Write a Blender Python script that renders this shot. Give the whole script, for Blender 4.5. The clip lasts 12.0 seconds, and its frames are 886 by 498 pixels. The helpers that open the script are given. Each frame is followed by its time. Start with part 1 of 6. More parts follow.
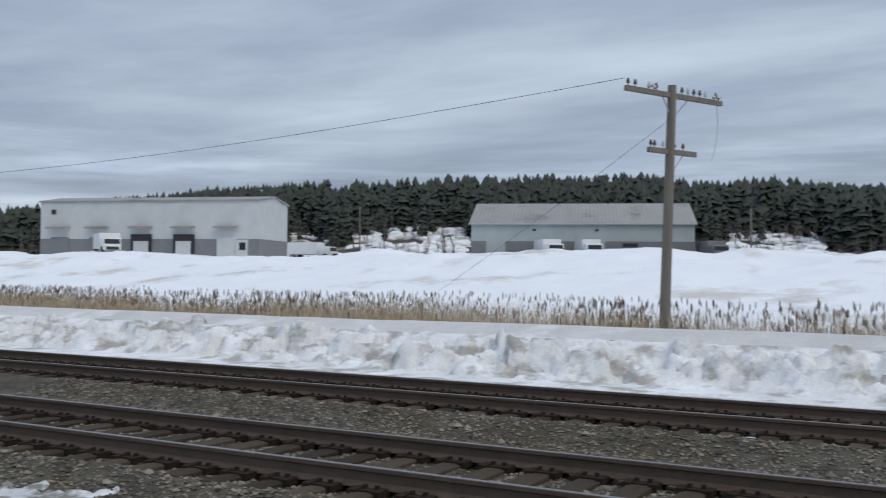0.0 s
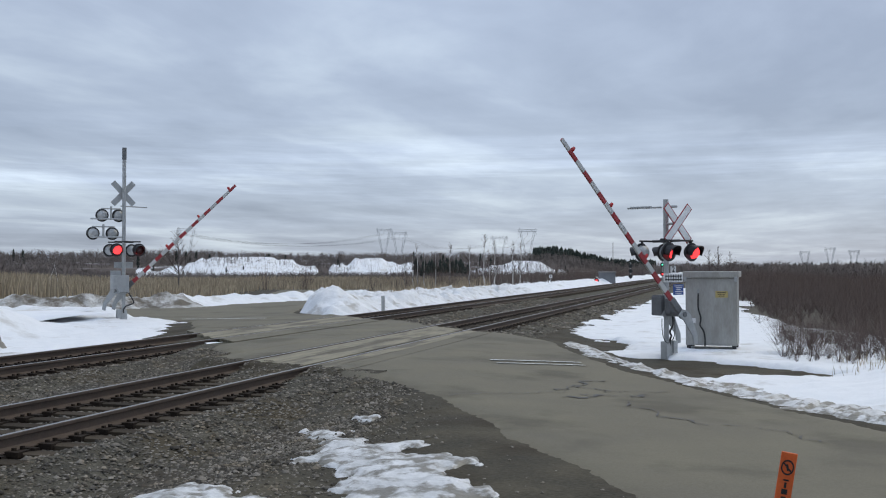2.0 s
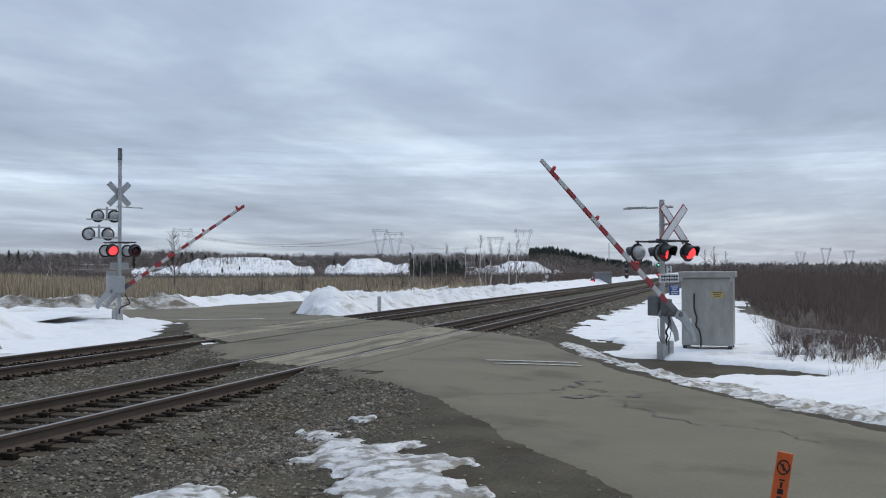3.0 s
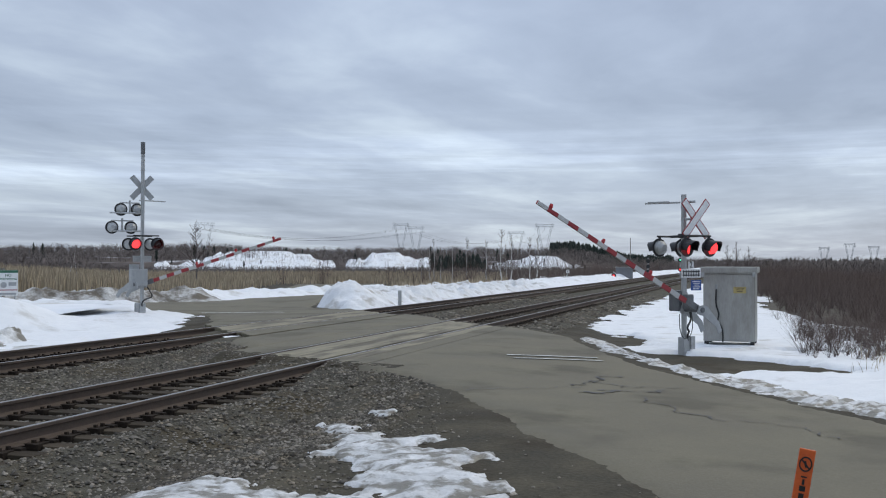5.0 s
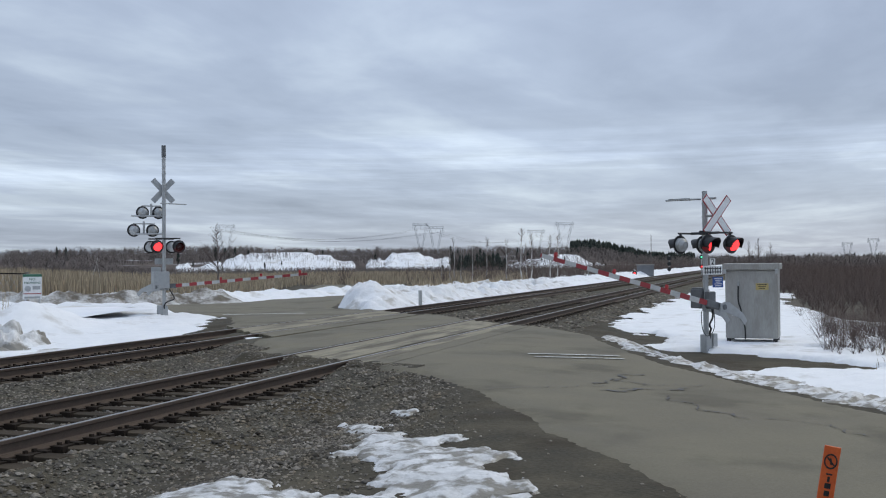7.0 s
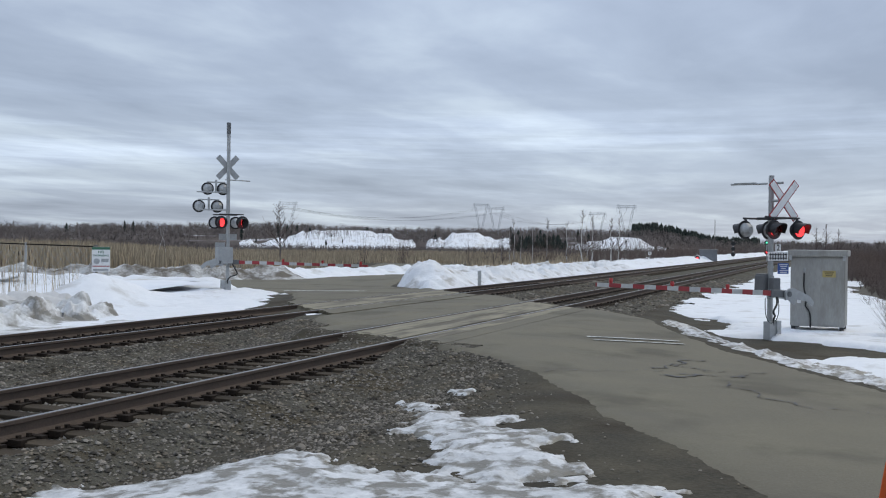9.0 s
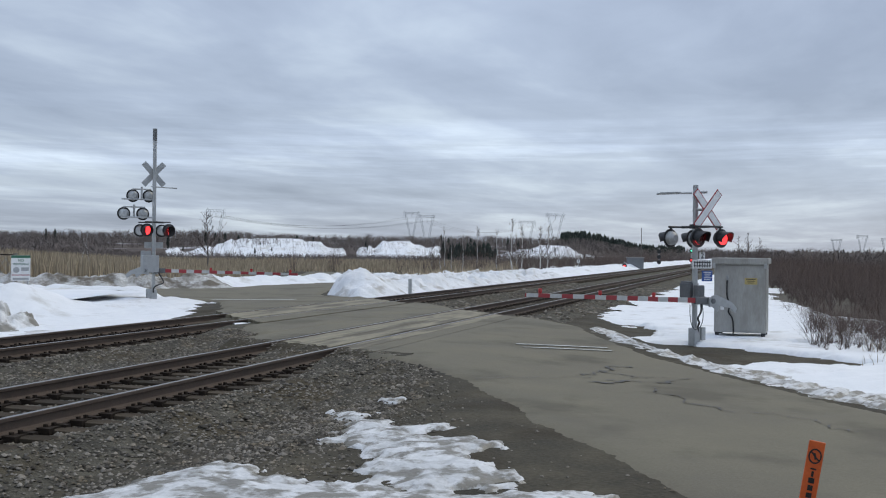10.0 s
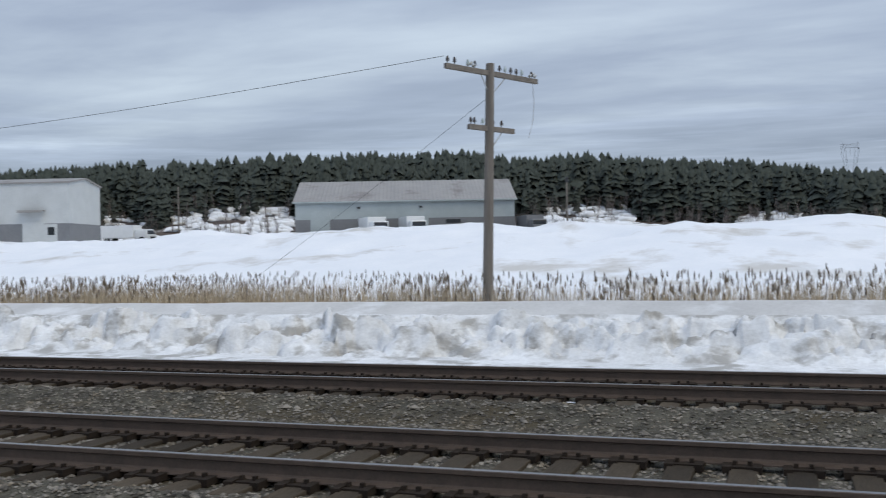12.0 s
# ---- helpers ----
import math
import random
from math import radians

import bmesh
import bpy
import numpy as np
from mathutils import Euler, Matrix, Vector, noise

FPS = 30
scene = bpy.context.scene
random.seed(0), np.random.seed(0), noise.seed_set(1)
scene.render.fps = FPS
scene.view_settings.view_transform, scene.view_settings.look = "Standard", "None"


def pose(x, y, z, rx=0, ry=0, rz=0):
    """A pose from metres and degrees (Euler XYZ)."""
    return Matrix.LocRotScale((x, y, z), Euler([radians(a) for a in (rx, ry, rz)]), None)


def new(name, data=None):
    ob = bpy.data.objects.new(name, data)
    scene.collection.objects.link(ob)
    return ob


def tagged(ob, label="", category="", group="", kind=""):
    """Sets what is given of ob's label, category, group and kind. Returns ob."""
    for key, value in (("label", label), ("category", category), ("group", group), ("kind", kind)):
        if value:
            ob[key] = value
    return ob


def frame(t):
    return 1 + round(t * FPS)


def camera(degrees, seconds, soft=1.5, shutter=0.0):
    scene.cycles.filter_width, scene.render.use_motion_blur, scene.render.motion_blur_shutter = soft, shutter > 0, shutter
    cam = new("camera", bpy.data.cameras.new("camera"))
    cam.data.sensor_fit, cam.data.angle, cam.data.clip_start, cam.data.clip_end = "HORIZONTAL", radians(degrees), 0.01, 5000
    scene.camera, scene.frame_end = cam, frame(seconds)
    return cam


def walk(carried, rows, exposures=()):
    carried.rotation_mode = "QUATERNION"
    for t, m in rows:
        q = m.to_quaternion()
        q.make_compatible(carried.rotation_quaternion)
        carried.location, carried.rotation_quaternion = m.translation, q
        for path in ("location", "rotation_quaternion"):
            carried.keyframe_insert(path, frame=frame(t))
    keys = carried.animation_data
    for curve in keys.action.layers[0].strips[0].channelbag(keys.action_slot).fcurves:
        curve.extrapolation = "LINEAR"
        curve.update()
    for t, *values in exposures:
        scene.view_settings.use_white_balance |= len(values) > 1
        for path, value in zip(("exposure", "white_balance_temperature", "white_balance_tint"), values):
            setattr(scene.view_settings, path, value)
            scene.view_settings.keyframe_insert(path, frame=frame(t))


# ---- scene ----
cam = camera(49.0, 12.0, soft=1.1, shutter=0.03)
EYE = (0.0, 0.0, 1.66)
# seconds, yaw, pitch, roll
TURNS = [
    (0.0, 119.48, 1.55, -0.47), (0.1, 107.54, 1.40, -0.7), (0.2, 95.6, 1.2, -0.95), (0.3, 83.66, 0.95, -1.2),
    (0.4, 71.72, 0.82, -1.25), (0.5, 59.78, 0.75, -1.24), (0.6, 49.2, 0.78, -1.0), (0.7, 41.0, 0.9, -0.7),
    (0.8, 34.6, 1.0, -0.4), (0.9, 29.9, 1.1, -0.15), (1.0, 26.84, 1.18, 0.01), (1.2, 22.75, 1.3, 0.04),
    (1.5, 19.23, 1.40, 0.11), (2.0, 16.82, 1.18, 0.07), (2.5, 16.50, 1.29, 0.20), (3.5, 16.75, 1.03, -0.02),
    (4.5, 17.11, 0.79, -0.18), (5.0, 17.81, 0.87, -0.10), (5.5, 18.16, 0.84, 0.22), (6.0, 18.44, 0.94, 0.44),
    (6.5, 18.52, 1.15, 0.57), (7.5, 19.95, 0.1, 0.2), (8.5, 22.03, -1.20, -0.35), (9.0, 22.52, -0.32, -0.59),
    (9.5, 20.73, 0.21, -0.59), (10.0, 18.43, 0.20, -0.57), (10.5, 18.69, 0.19, -0.01), (10.8, 21.95, 0.2, 0.12),
    (11.0, 27.07, 0.22, 0.21), (11.2, 37.4, 0.34, 0.39), (11.3, 43.4, 0.40, 0.38), (11.4, 49.6, 0.45, 0.34),
    (11.5, 56.28, 0.48, 0.31), (11.6, 66.6, 0.47, 0.34), (11.7, 77.4, 0.45, 0.38), (11.8, 88.03, 0.35, 0.51),
    (11.9, 98.7, 0.26, 0.85), (12.0, 109.23, 0.19, 1.15),
]
walk(cam, [(t, pose(*EYE, 90 + p, r, y)) for t, y, p, r in TURNS], [(0.0, 0.0), (0.5, 0.1), (1.0, 0.04), (11.0, 0.04), (11.5, 0.1), (12.0, 0.1)])

# ---- light: overcast winter sky, a weak wide sun behind the cloud ----
SUN_EL, SUN_AZ = radians(48), radians(24)


def make_world():
    world = bpy.data.worlds.new("overcast_sky")
    scene.world = world
    world.use_nodes = True
    nt = world.node_tree
    nt.nodes.clear()
    N, K = nt.nodes.new, nt.links.new
    out, bg = N("ShaderNodeOutputWorld"), N("ShaderNodeBackground")
    sky = N("ShaderNodeTexSky")
    sky.sky_type, sky.sun_disc, sky.sun_elevation, sky.sun_rotation = "NISHITA", False, SUN_EL, SUN_AZ
    tc, sep = N("ShaderNodeTexCoord"), N("ShaderNodeSeparateXYZ")
    K(tc.outputs["Generated"], sep.inputs[0])

    def m(op, a, b=None, c=None):
        n = N("ShaderNodeMath")
        n.operation = op
        for i, v in enumerate((a, b, c)):
            if v is None:
                continue
            if isinstance(v, (int, float)):
                n.inputs[i].default_value = v
            else:
                K(v, n.inputs[i])
        return n.outputs[0]

    up = m("MAXIMUM", sep.outputs[2], 0.0)
    den = m("ADD", up, 0.05)
    comb = N("ShaderNodeCombineXYZ")
    K(m("DIVIDE", sep.outputs[0], den), comb.inputs[0])
    K(m("DIVIDE", sep.outputs[1], den), comb.inputs[1])

    def cloud(scale, detail, rough, shift):
        mp, n = N("ShaderNodeMapping"), N("ShaderNodeTexNoise")
        K(comb.outputs[0], mp.inputs[0])
        mp.inputs["Location"].default_value = shift
        mp.inputs["Rotation"].default_value = (0, 0, radians(28))
        mp.inputs["Scale"].default_value = (1.0, 0.55, 1.0)
        K(mp.outputs[0], n.inputs["Vector"])
        n.inputs["Scale"].default_value, n.inputs["Detail"].default_value, n.inputs["Roughness"].default_value = scale, detail, rough
        n.inputs["Distortion"].default_value = 0.3
        return n.outputs["Fac"]

    big, small = cloud(0.42, 5, 0.55, (3.2, 1.4, 0)), cloud(1.5, 8, 0.6, (7.7, 2.1, 4))
    mix = m("ADD", m("MULTIPLY", big, 0.76), m("MULTIPLY", small, 0.24))
    ramp = N("ShaderNodeValToRGB")
    K(mix, ramp.inputs[0])
    e = ramp.color_ramp.elements
    e[0].position, e[0].color = 0.36, (0.256, 0.305, 0.402, 1)
    e[1].position, e[1].color = 0.66, (0.578, 0.665, 0.762, 1)
    mid = ramp.color_ramp.elements.new(0.50)
    mid.color = (0.362, 0.425, 0.538, 1)
    # brighter towards the zenith, as an overcast sky is
    lift = m("MULTIPLY_ADD", m("POWER", up, 1.3), 1.15, 0.92)
    # and a little towards the hidden sun
    glowing = m("MULTIPLY_ADD", m("ADD", m("MULTIPLY", sep.outputs[0], 0.4), m("MULTIPLY", sep.outputs[1], 0.9)), 0.13, 0.97)
    lift = m("MULTIPLY", lift, glowing)
    # thinner cloud low over the horizon
    low = m("MULTIPLY", m("SUBTRACT", up, 0.085), 20.0)
    lift = m("MULTIPLY", lift, m("MULTIPLY_ADD", m("EXPONENT", m("MULTIPLY", m("MULTIPLY", low, low), -1.0)), 0.06, 0.96))
    # long bright gaps in the cloud above the hills
    wide, bars = N("ShaderNodeMapping"), N("ShaderNodeTexNoise")
    K(tc.outputs["Generated"], wide.inputs[0])
    wide.inputs["Scale"].default_value = (1.6, 1.6, 34.0)
    K(wide.outputs[0], bars.inputs["Vector"])
    bars.inputs["Scale"].default_value, bars.inputs["Detail"].default_value, bars.inputs["Roughness"].default_value = 1.6, 7, 0.62
    gap = m("MULTIPLY", m("SUBTRACT", up, 0.092), 24.0)
    gap = m("EXPONENT", m("MULTIPLY", m("MULTIPLY", gap, gap), -1.0))
    open_sky = N("ShaderNodeMapRange")
    K(bars.outputs["Fac"], open_sky.inputs[0])
    open_sky.inputs[1].default_value, open_sky.inputs[2].default_value = 0.44, 0.66
    lift = m("MULTIPLY", lift, m("MULTIPLY_ADD", m("MULTIPLY", gap, open_sky.outputs[0]), 0.42, 0.985))
    scl = N("ShaderNodeVectorMath")
    scl.operation = "SCALE"
    K(ramp.outputs[0], scl.inputs[0])
    K(lift, scl.inputs["Scale"])
    blue = N("ShaderNodeVectorMath")
    blue.operation = "MULTIPLY_ADD"
    K(sky.outputs[0], blue.inputs[0])
    blue.inputs[1].default_value = (0.05 * 0.3,) * 3
    K(scl.outputs[0], blue.inputs[2])
    K(blue.outputs[0], bg.inputs[0])
    bg.inputs[1].default_value = 1.0
    K(bg.outputs[0], out.inputs[0])


make_world()
sun = new("sun", bpy.data.lights.new("sun", "SUN"))
sun.data.energy, sun.data.angle, sun.data.color = 0.78, radians(30), (1.0, 0.86, 0.56)
sun.rotation_euler = Euler((radians(90) - SUN_EL, 0, -SUN_AZ + math.pi))
# ---- materials ----
def mat(name, c1, c2, scale=6.0, rough=0.8, metal=0.0, bump=0.25, fine=60.0, c3=None, c3_scale=1.2, c3_at=0.6, stretch=(1, 1, 1), spread=0.0, dist=0.01, sss=0.0):
    """A surface of two mixed tones, fine grain, a third tone in large stains, and relief."""
    m = bpy.data.materials.new(name)
    m.use_nodes = True
    nt = m.node_tree
    N, K = nt.nodes.new, nt.links.new
    bs = nt.nodes["Principled BSDF"]
    tc, mp = N("ShaderNodeTexCoord"), N("ShaderNodeMapping")
    K(tc.outputs["Object"], mp.inputs[0])
    mp.inputs["Scale"].default_value = stretch

    def noise_node(s, d, r=0.6):
        n = N("ShaderNodeTexNoise")
        K(mp.outputs[0], n.inputs["Vector"])
        n.inputs["Scale"].default_value, n.inputs["Detail"].default_value, n.inputs["Roughness"].default_value = s, d, r
        return n.outputs["Fac"]

    def mixer(fac, a, b):
        x = N("ShaderNodeMix")
        x.data_type = "RGBA"
        K(fac, x.inputs[0])
        for sock, v in ((x.inputs[6], a), (x.inputs[7], b)):
            if isinstance(v, tuple):
                sock.default_value = (*v, 1)
            else:
                K(v, sock)
        return x.outputs[2]

    def steps(fac, lo, hi):
        r = N("ShaderNodeMapRange")
        K(fac, r.inputs[0])
        r.inputs[1].default_value, r.inputs[2].default_value = lo, hi
        return r.outputs[0]

    a, b = noise_node(scale, 4), noise_node(fine, 3)
    add = N("ShaderNodeMath")
    add.operation = "MULTIPLY_ADD"
    K(b, add.inputs[0])
    add.inputs[1].default_value = 0.55
    K(a, add.inputs[2])
    col = mixer(steps(add.outputs[0], 0.55, 1.0), c1, c2)
    if c3:
        col = mixer(steps(noise_node(c3_scale, 6), c3_at - 0.06, c3_at + 0.06), col, c3)
    if spread:
        info, hs = N("ShaderNodeObjectInfo"), N("ShaderNodeHueSaturation")
        r = N("ShaderNodeMapRange")
        K(info.outputs["Random"], r.inputs[0])
        r.inputs[3].default_value, r.inputs[4].default_value = 1 - spread, 1 + spread
        K(r.outputs[0], hs.inputs["Value"])
        K(col, hs.inputs["Color"])
        col = hs.outputs[0]
    K(col, bs.inputs["Base Color"])
    bs.inputs["Metallic"].default_value = metal
    rr = N("ShaderNodeMapRange")
    K(a, rr.inputs[0])
    rr.inputs[1].default_value, rr.inputs[2].default_value = 0.3, 0.7
    rr.inputs[3].default_value, rr.inputs[4].default_value = max(rough - 0.1, 0.05), min(rough + 0.1, 1)
    K(rr.outputs[0], bs.inputs["Roughness"])
    if bump:
        bp = N("ShaderNodeBump")
        bp.inputs["Strength"].default_value, bp.inputs["Distance"].default_value = bump, dist
        K(add.outputs[0], bp.inputs["Height"])
        K(bp.outputs[0], bs.inputs["Normal"])
    if sss:
        bs.inputs["Subsurface Weight"].default_value = sss
        bs.inputs["Subsurface Radius"].default_value = (0.03, 0.04, 0.05)
    return m


def island(m, low, high):
    """Vary the value of a joined surface from piece to piece."""
    nt = m.node_tree
    bs = nt.nodes["Principled BSDF"]
    src = bs.inputs["Base Color"].links[0].from_socket
    geo, r, hs = nt.nodes.new("ShaderNodeNewGeometry"), nt.nodes.new("ShaderNodeMapRange"), nt.nodes.new("ShaderNodeHueSaturation")
    nt.links.new(geo.outputs["Random Per Island"], r.inputs[0])
    r.inputs[3].default_value, r.inputs[4].default_value = low, high
    nt.links.new(r.outputs[0], hs.inputs["Value"])
    nt.links.new(src, hs.inputs["Color"])
    nt.links.new(hs.outputs[0], bs.inputs["Base Color"])
    return m


def glow(name, colour, strength, rough=0.3):
    m = bpy.data.materials.new(name)
    m.use_nodes = True
    b = m.node_tree.nodes["Principled BSDF"]
    b.inputs["Base Color"].default_value = (*[c * 0.5 for c in colour], 1)
    b.inputs["Emission Color"].default_value = (*colour, 1)
    b.inputs["Emission Strength"].default_value = strength
    b.inputs["Roughness"].default_value = rough
    return m


SNOW = mat("snow", (0.78, 0.795, 0.815), (0.88, 0.89, 0.905), 2.5, 0.65, bump=0.6, fine=40, c3=(0.62, 0.615, 0.60), c3_scale=0.9, c3_at=0.62, dist=0.03)
# stains of dirt, their contrast deepened in colour to imitate shade between slabs
SNOW_DIRT_SHADE = mat("dirty_shaded_snow", (0.62, 0.62, 0.615), (0.89, 0.895, 0.90), 1.6, 0.7, bump=0.6, fine=14, c3=(0.40, 0.385, 0.36), c3_scale=1.5, c3_at=0.56, stretch=(1, 1, 1.6), dist=0.04)
SNOW_CREST = mat("packed_grey_snow", (0.50, 0.49, 0.475), (0.64, 0.63, 0.615), 0.9, 0.75, bump=0.4, fine=12, c3=(0.74, 0.74, 0.74), c3_scale=0.6, c3_at=0.62, dist=0.03)
SNOW_PUSHED = mat("pushed_up_snow", (0.66, 0.67, 0.68), (0.88, 0.89, 0.91), 1.6, 0.65, bump=0.7, fine=16, c3=(0.46, 0.44, 0.41), c3_scale=1.1, c3_at=0.6, dist=0.04)
SNOW_RUBBLE = mat("snow_mixed_with_earth", (0.20, 0.18, 0.15), (0.72, 0.72, 0.71), 1.4, 0.8, bump=0.8, fine=10, c3=(0.13, 0.11, 0.085), c3_scale=0.9, c3_at=0.52, dist=0.05)
SNOW_ICY = mat("melting_icy_snow", (0.46, 0.46, 0.455), (0.78, 0.78, 0.785), 3.2, 0.5, bump=0.9, fine=16, c3=(0.20, 0.185, 0.155), c3_scale=4.5, c3_at=0.515, dist=0.03)
SNOW_SOILED = mat("soiled_ploughed_snow", (0.50, 0.495, 0.48), (0.87, 0.875, 0.88), 1.6, 0.7, bump=0.7, fine=12, c3=(0.24, 0.225, 0.195), c3_scale=1.2, c3_at=0.55, dist=0.04)
SNOW_FIELD = mat("snow_field", (0.80, 0.82, 0.85), (0.88, 0.89, 0.91), 0.4, 0.7, bump=0.3, fine=6, c3=(0.60, 0.58, 0.55), c3_scale=0.22, c3_at=0.61, dist=0.08)
GROUND = mat("bare_ground", (0.10, 0.088, 0.072), (0.16, 0.145, 0.12), 1.5, 0.9, bump=0.8, fine=30, c3=(0.07, 0.06, 0.05), c3_scale=0.5, dist=0.03)
GRAVEL = mat("ballast_gravel", (0.045, 0.041, 0.032), (0.140, 0.128, 0.100), 3, 0.85, bump=1.0, fine=34, c3=(0.085, 0.07, 0.046), c3_scale=0.7, c3_at=0.55, dist=0.05)
STONE = island(mat("ballast_stone", (0.080, 0.072, 0.062), (0.160, 0.144, 0.122), 3, 0.9, bump=0.4, fine=70, c3=(0.118, 0.098, 0.072), c3_scale=2.5, c3_at=0.58), 0.35, 2.3)
ASPHALT = mat("asphalt", (0.118, 0.103, 0.070), (0.182, 0.163, 0.114), 0.7, 0.85, bump=0.8, fine=36, c3=(0.10, 0.088, 0.060), c3_scale=0.5, c3_at=0.57, dist=0.009)
ASPHALT_OLD = mat("wet_dirt_shoulder", (0.034, 0.030, 0.022), (0.105, 0.092, 0.066), 1.1, 0.85, bump=1.0, fine=24, c3=(0.05, 0.04, 0.027), c3_scale=0.8, c3_at=0.56, dist=0.02)
PANEL = mat("crossing_planking", (0.17, 0.15, 0.105), (0.32, 0.285, 0.20), 3.5, 0.85, bump=0.5, fine=40, c3=(0.12, 0.103, 0.073), c3_scale=1.4, c3_at=0.53, stretch=(1.6, 0.28, 1), dist=0.01)
PAINT = mat("worn_road_paint", (0.48, 0.48, 0.45), (0.66, 0.66, 0.63), 6, 0.8, bump=0.2, c3=(0.2, 0.19, 0.17), c3_scale=9, c3_at=0.58)
CRACK = mat("crack_filler", (0.035, 0.033, 0.03), (0.06, 0.055, 0.05), 4, 0.6, bump=0.2)
RAIL_SIDE = mat("rusty_rail", (0.075, 0.055, 0.043), (0.125, 0.092, 0.072), 7, 0.7, 0.35, 0.3, 50)
RAIL_TOP = mat("worn_rail_head", (0.20, 0.19, 0.18), (0.34, 0.33, 0.32), 6, 0.36, 1.0, 0.05, 80, stretch=(1, 0.1, 1))
TIE = mat("weathered_tie", (0.036, 0.028, 0.02), (0.088, 0.07, 0.05), 5, 0.9, 0, 0.7, 70, stretch=(0.15, 1, 1), spread=0.4)
PLATE = mat("rusty_tie_plate", (0.022, 0.017, 0.014), (0.045, 0.034, 0.026), 12, 0.8, 0.3, 0.4)
ARM_WHITE = mat("grimy_white_sheeting", (0.44, 0.44, 0.43), (0.58, 0.58, 0.56), 6, 0.55, 0, 0.05)
GALV = mat("galvanised_steel", (0.36, 0.37, 0.37), (0.50, 0.51, 0.51), 5, 0.5, 0.55, 0.1, 40)
ALU = mat("dull_aluminium", (0.33, 0.325, 0.305), (0.45, 0.445, 0.42), 2, 0.5, 0.6, 0.06, 30, c3=(0.30, 0.29, 0.26), c3_scale=1.4, stretch=(1, 1, 0.3))
DARK_STEEL = mat("dark_steel", (0.03, 0.03, 0.032), (0.06, 0.06, 0.062), 8, 0.55, 0.4, 0.1)
BLACK = mat("black_paint", (0.012, 0.012, 0.014), (0.03, 0.03, 0.032), 8, 0.5, 0, 0.08)
GREY_PAINT = mat("grey_paint", (0.30, 0.31, 0.31), (0.40, 0.41, 0.41), 6, 0.55, 0, 0.1)
WHITE = mat("white_sheeting", (0.70, 0.70, 0.69), (0.80, 0.80, 0.79), 5, 0.55, 0, 0.04, c3=(0.6, 0.59, 0.57), c3_scale=2)
RED = mat("red_sheeting", (0.27, 0.025, 0.03), (0.37, 0.04, 0.045), 6, 0.5, 0, 0.04)
RED_LENS = mat("dark_red_lens", (0.035, 0.006, 0.006), (0.06, 0.01, 0.01), 14, 0.25, 0, 0.1)
RED_LAMP = mat("red_gate_lamp", (0.38, 0.02, 0.02), (0.5, 0.03, 0.03), 10, 0.3, 0, 0.1)
RED_GLOW = glow("lit_red_lens", (1.0, 0.045, 0.05), 1.9)
GREEN_GLOW = glow("lit_green_lens", (0.1, 0.8, 0.45), 1.5)
BLUE = mat("blue_sign", (0.02, 0.065, 0.24), (0.03, 0.09, 0.32), 6, 0.5, 0, 0.03)
NAVY = mat("navy_sign", (0.018, 0.022, 0.06), (0.028, 0.033, 0.08), 3, 0.5, 0, 0.03)
YELLOW = mat("faded_yellow_label", (0.42, 0.33, 0.12), (0.52, 0.41, 0.17), 12, 0.6, 0, 0.05)
GREENP = mat("green_sign_band", (0.03, 0.12, 0.07), (0.05, 0.17, 0.10), 9, 0.6, 0, 0.03)
TEAL = mat("teal_sign_mark", (0.03, 0.2, 0.2), (0.06, 0.30, 0.29), 9, 0.6, 0, 0.03)
ORANGE = mat("orange_marker", (0.62, 0.10, 0.02), (0.78, 0.15, 0.035), 5, 0.45, 0, 0.05)
CABLE = mat("black_cable", (0.012, 0.012, 0.012), (0.025, 0.025, 0.025), 10, 0.5, 0, 0.05)
WOOD = mat("weathered_pole_wood", (0.14, 0.125, 0.11), (0.24, 0.215, 0.19), 6, 0.9, 0, 0.5, 50, stretch=(1, 1, 0.08))
PORCELAIN = mat("insulator_glaze", (0.035, 0.03, 0.03), (0.09, 0.08, 0.08), 10, 0.25, 0, 0.03)
GLASS_INS = mat("pale_insulator", (0.35, 0.42, 0.42), (0.5, 0.57, 0.56), 10, 0.2, 0, 0.03)
REED = island(mat("dry_reed", (0.38, 0.305, 0.205), (0.57, 0.465, 0.325), 2, 0.9, 0, 0.1, 20), 0.6, 1.25)
CATTAIL = island(mat("cattail_head", (0.10, 0.075, 0.05), (0.20, 0.155, 0.11), 9, 0.95, 0, 0.2), 0.6, 1.4)
TWIG = island(mat("bare_twig", (0.092, 0.07, 0.063), (0.148, 0.115, 0.102), 2, 0.9, 0, 0.1), 0.75, 1.2)
BIRCH = mat("birch_bark", (0.58, 0.55, 0.51), (0.74, 0.72, 0.68), 3, 0.8, 0, 0.2, 20, c3=(0.12, 0.1, 0.09), c3_scale=5, c3_at=0.62)
# needle and far-wood colours are lifted to stand in for haze
NEEDLE = island(mat("conifer_needles", (0.048, 0.057, 0.049), (0.072, 0.083, 0.070), 0.8, 0.95, 0, 0.3, 8), 0.88, 1.1)
FAR_WOOD = island(mat("far_bare_wood", (0.125, 0.108, 0.104), (0.195, 0.168, 0.158), 0.3, 0.95, 0, 0, 3), 0.8, 1.15)
FAR_FIR = island(mat("far_fir_wood", (0.022, 0.03, 0.026), (0.04, 0.05, 0.042), 0.3, 0.95, 0, 0, 3), 0.7, 1.3)
BRUSH_FLOOR = mat("brush_floor", (0.075, 0.06, 0.055), (0.13, 0.105, 0.09), 0.05, 0.95, 0, 0.3, 0.8, c3=(0.7, 0.71, 0.74), c3_scale=0.02, c3_at=0.62, dist=0.3)
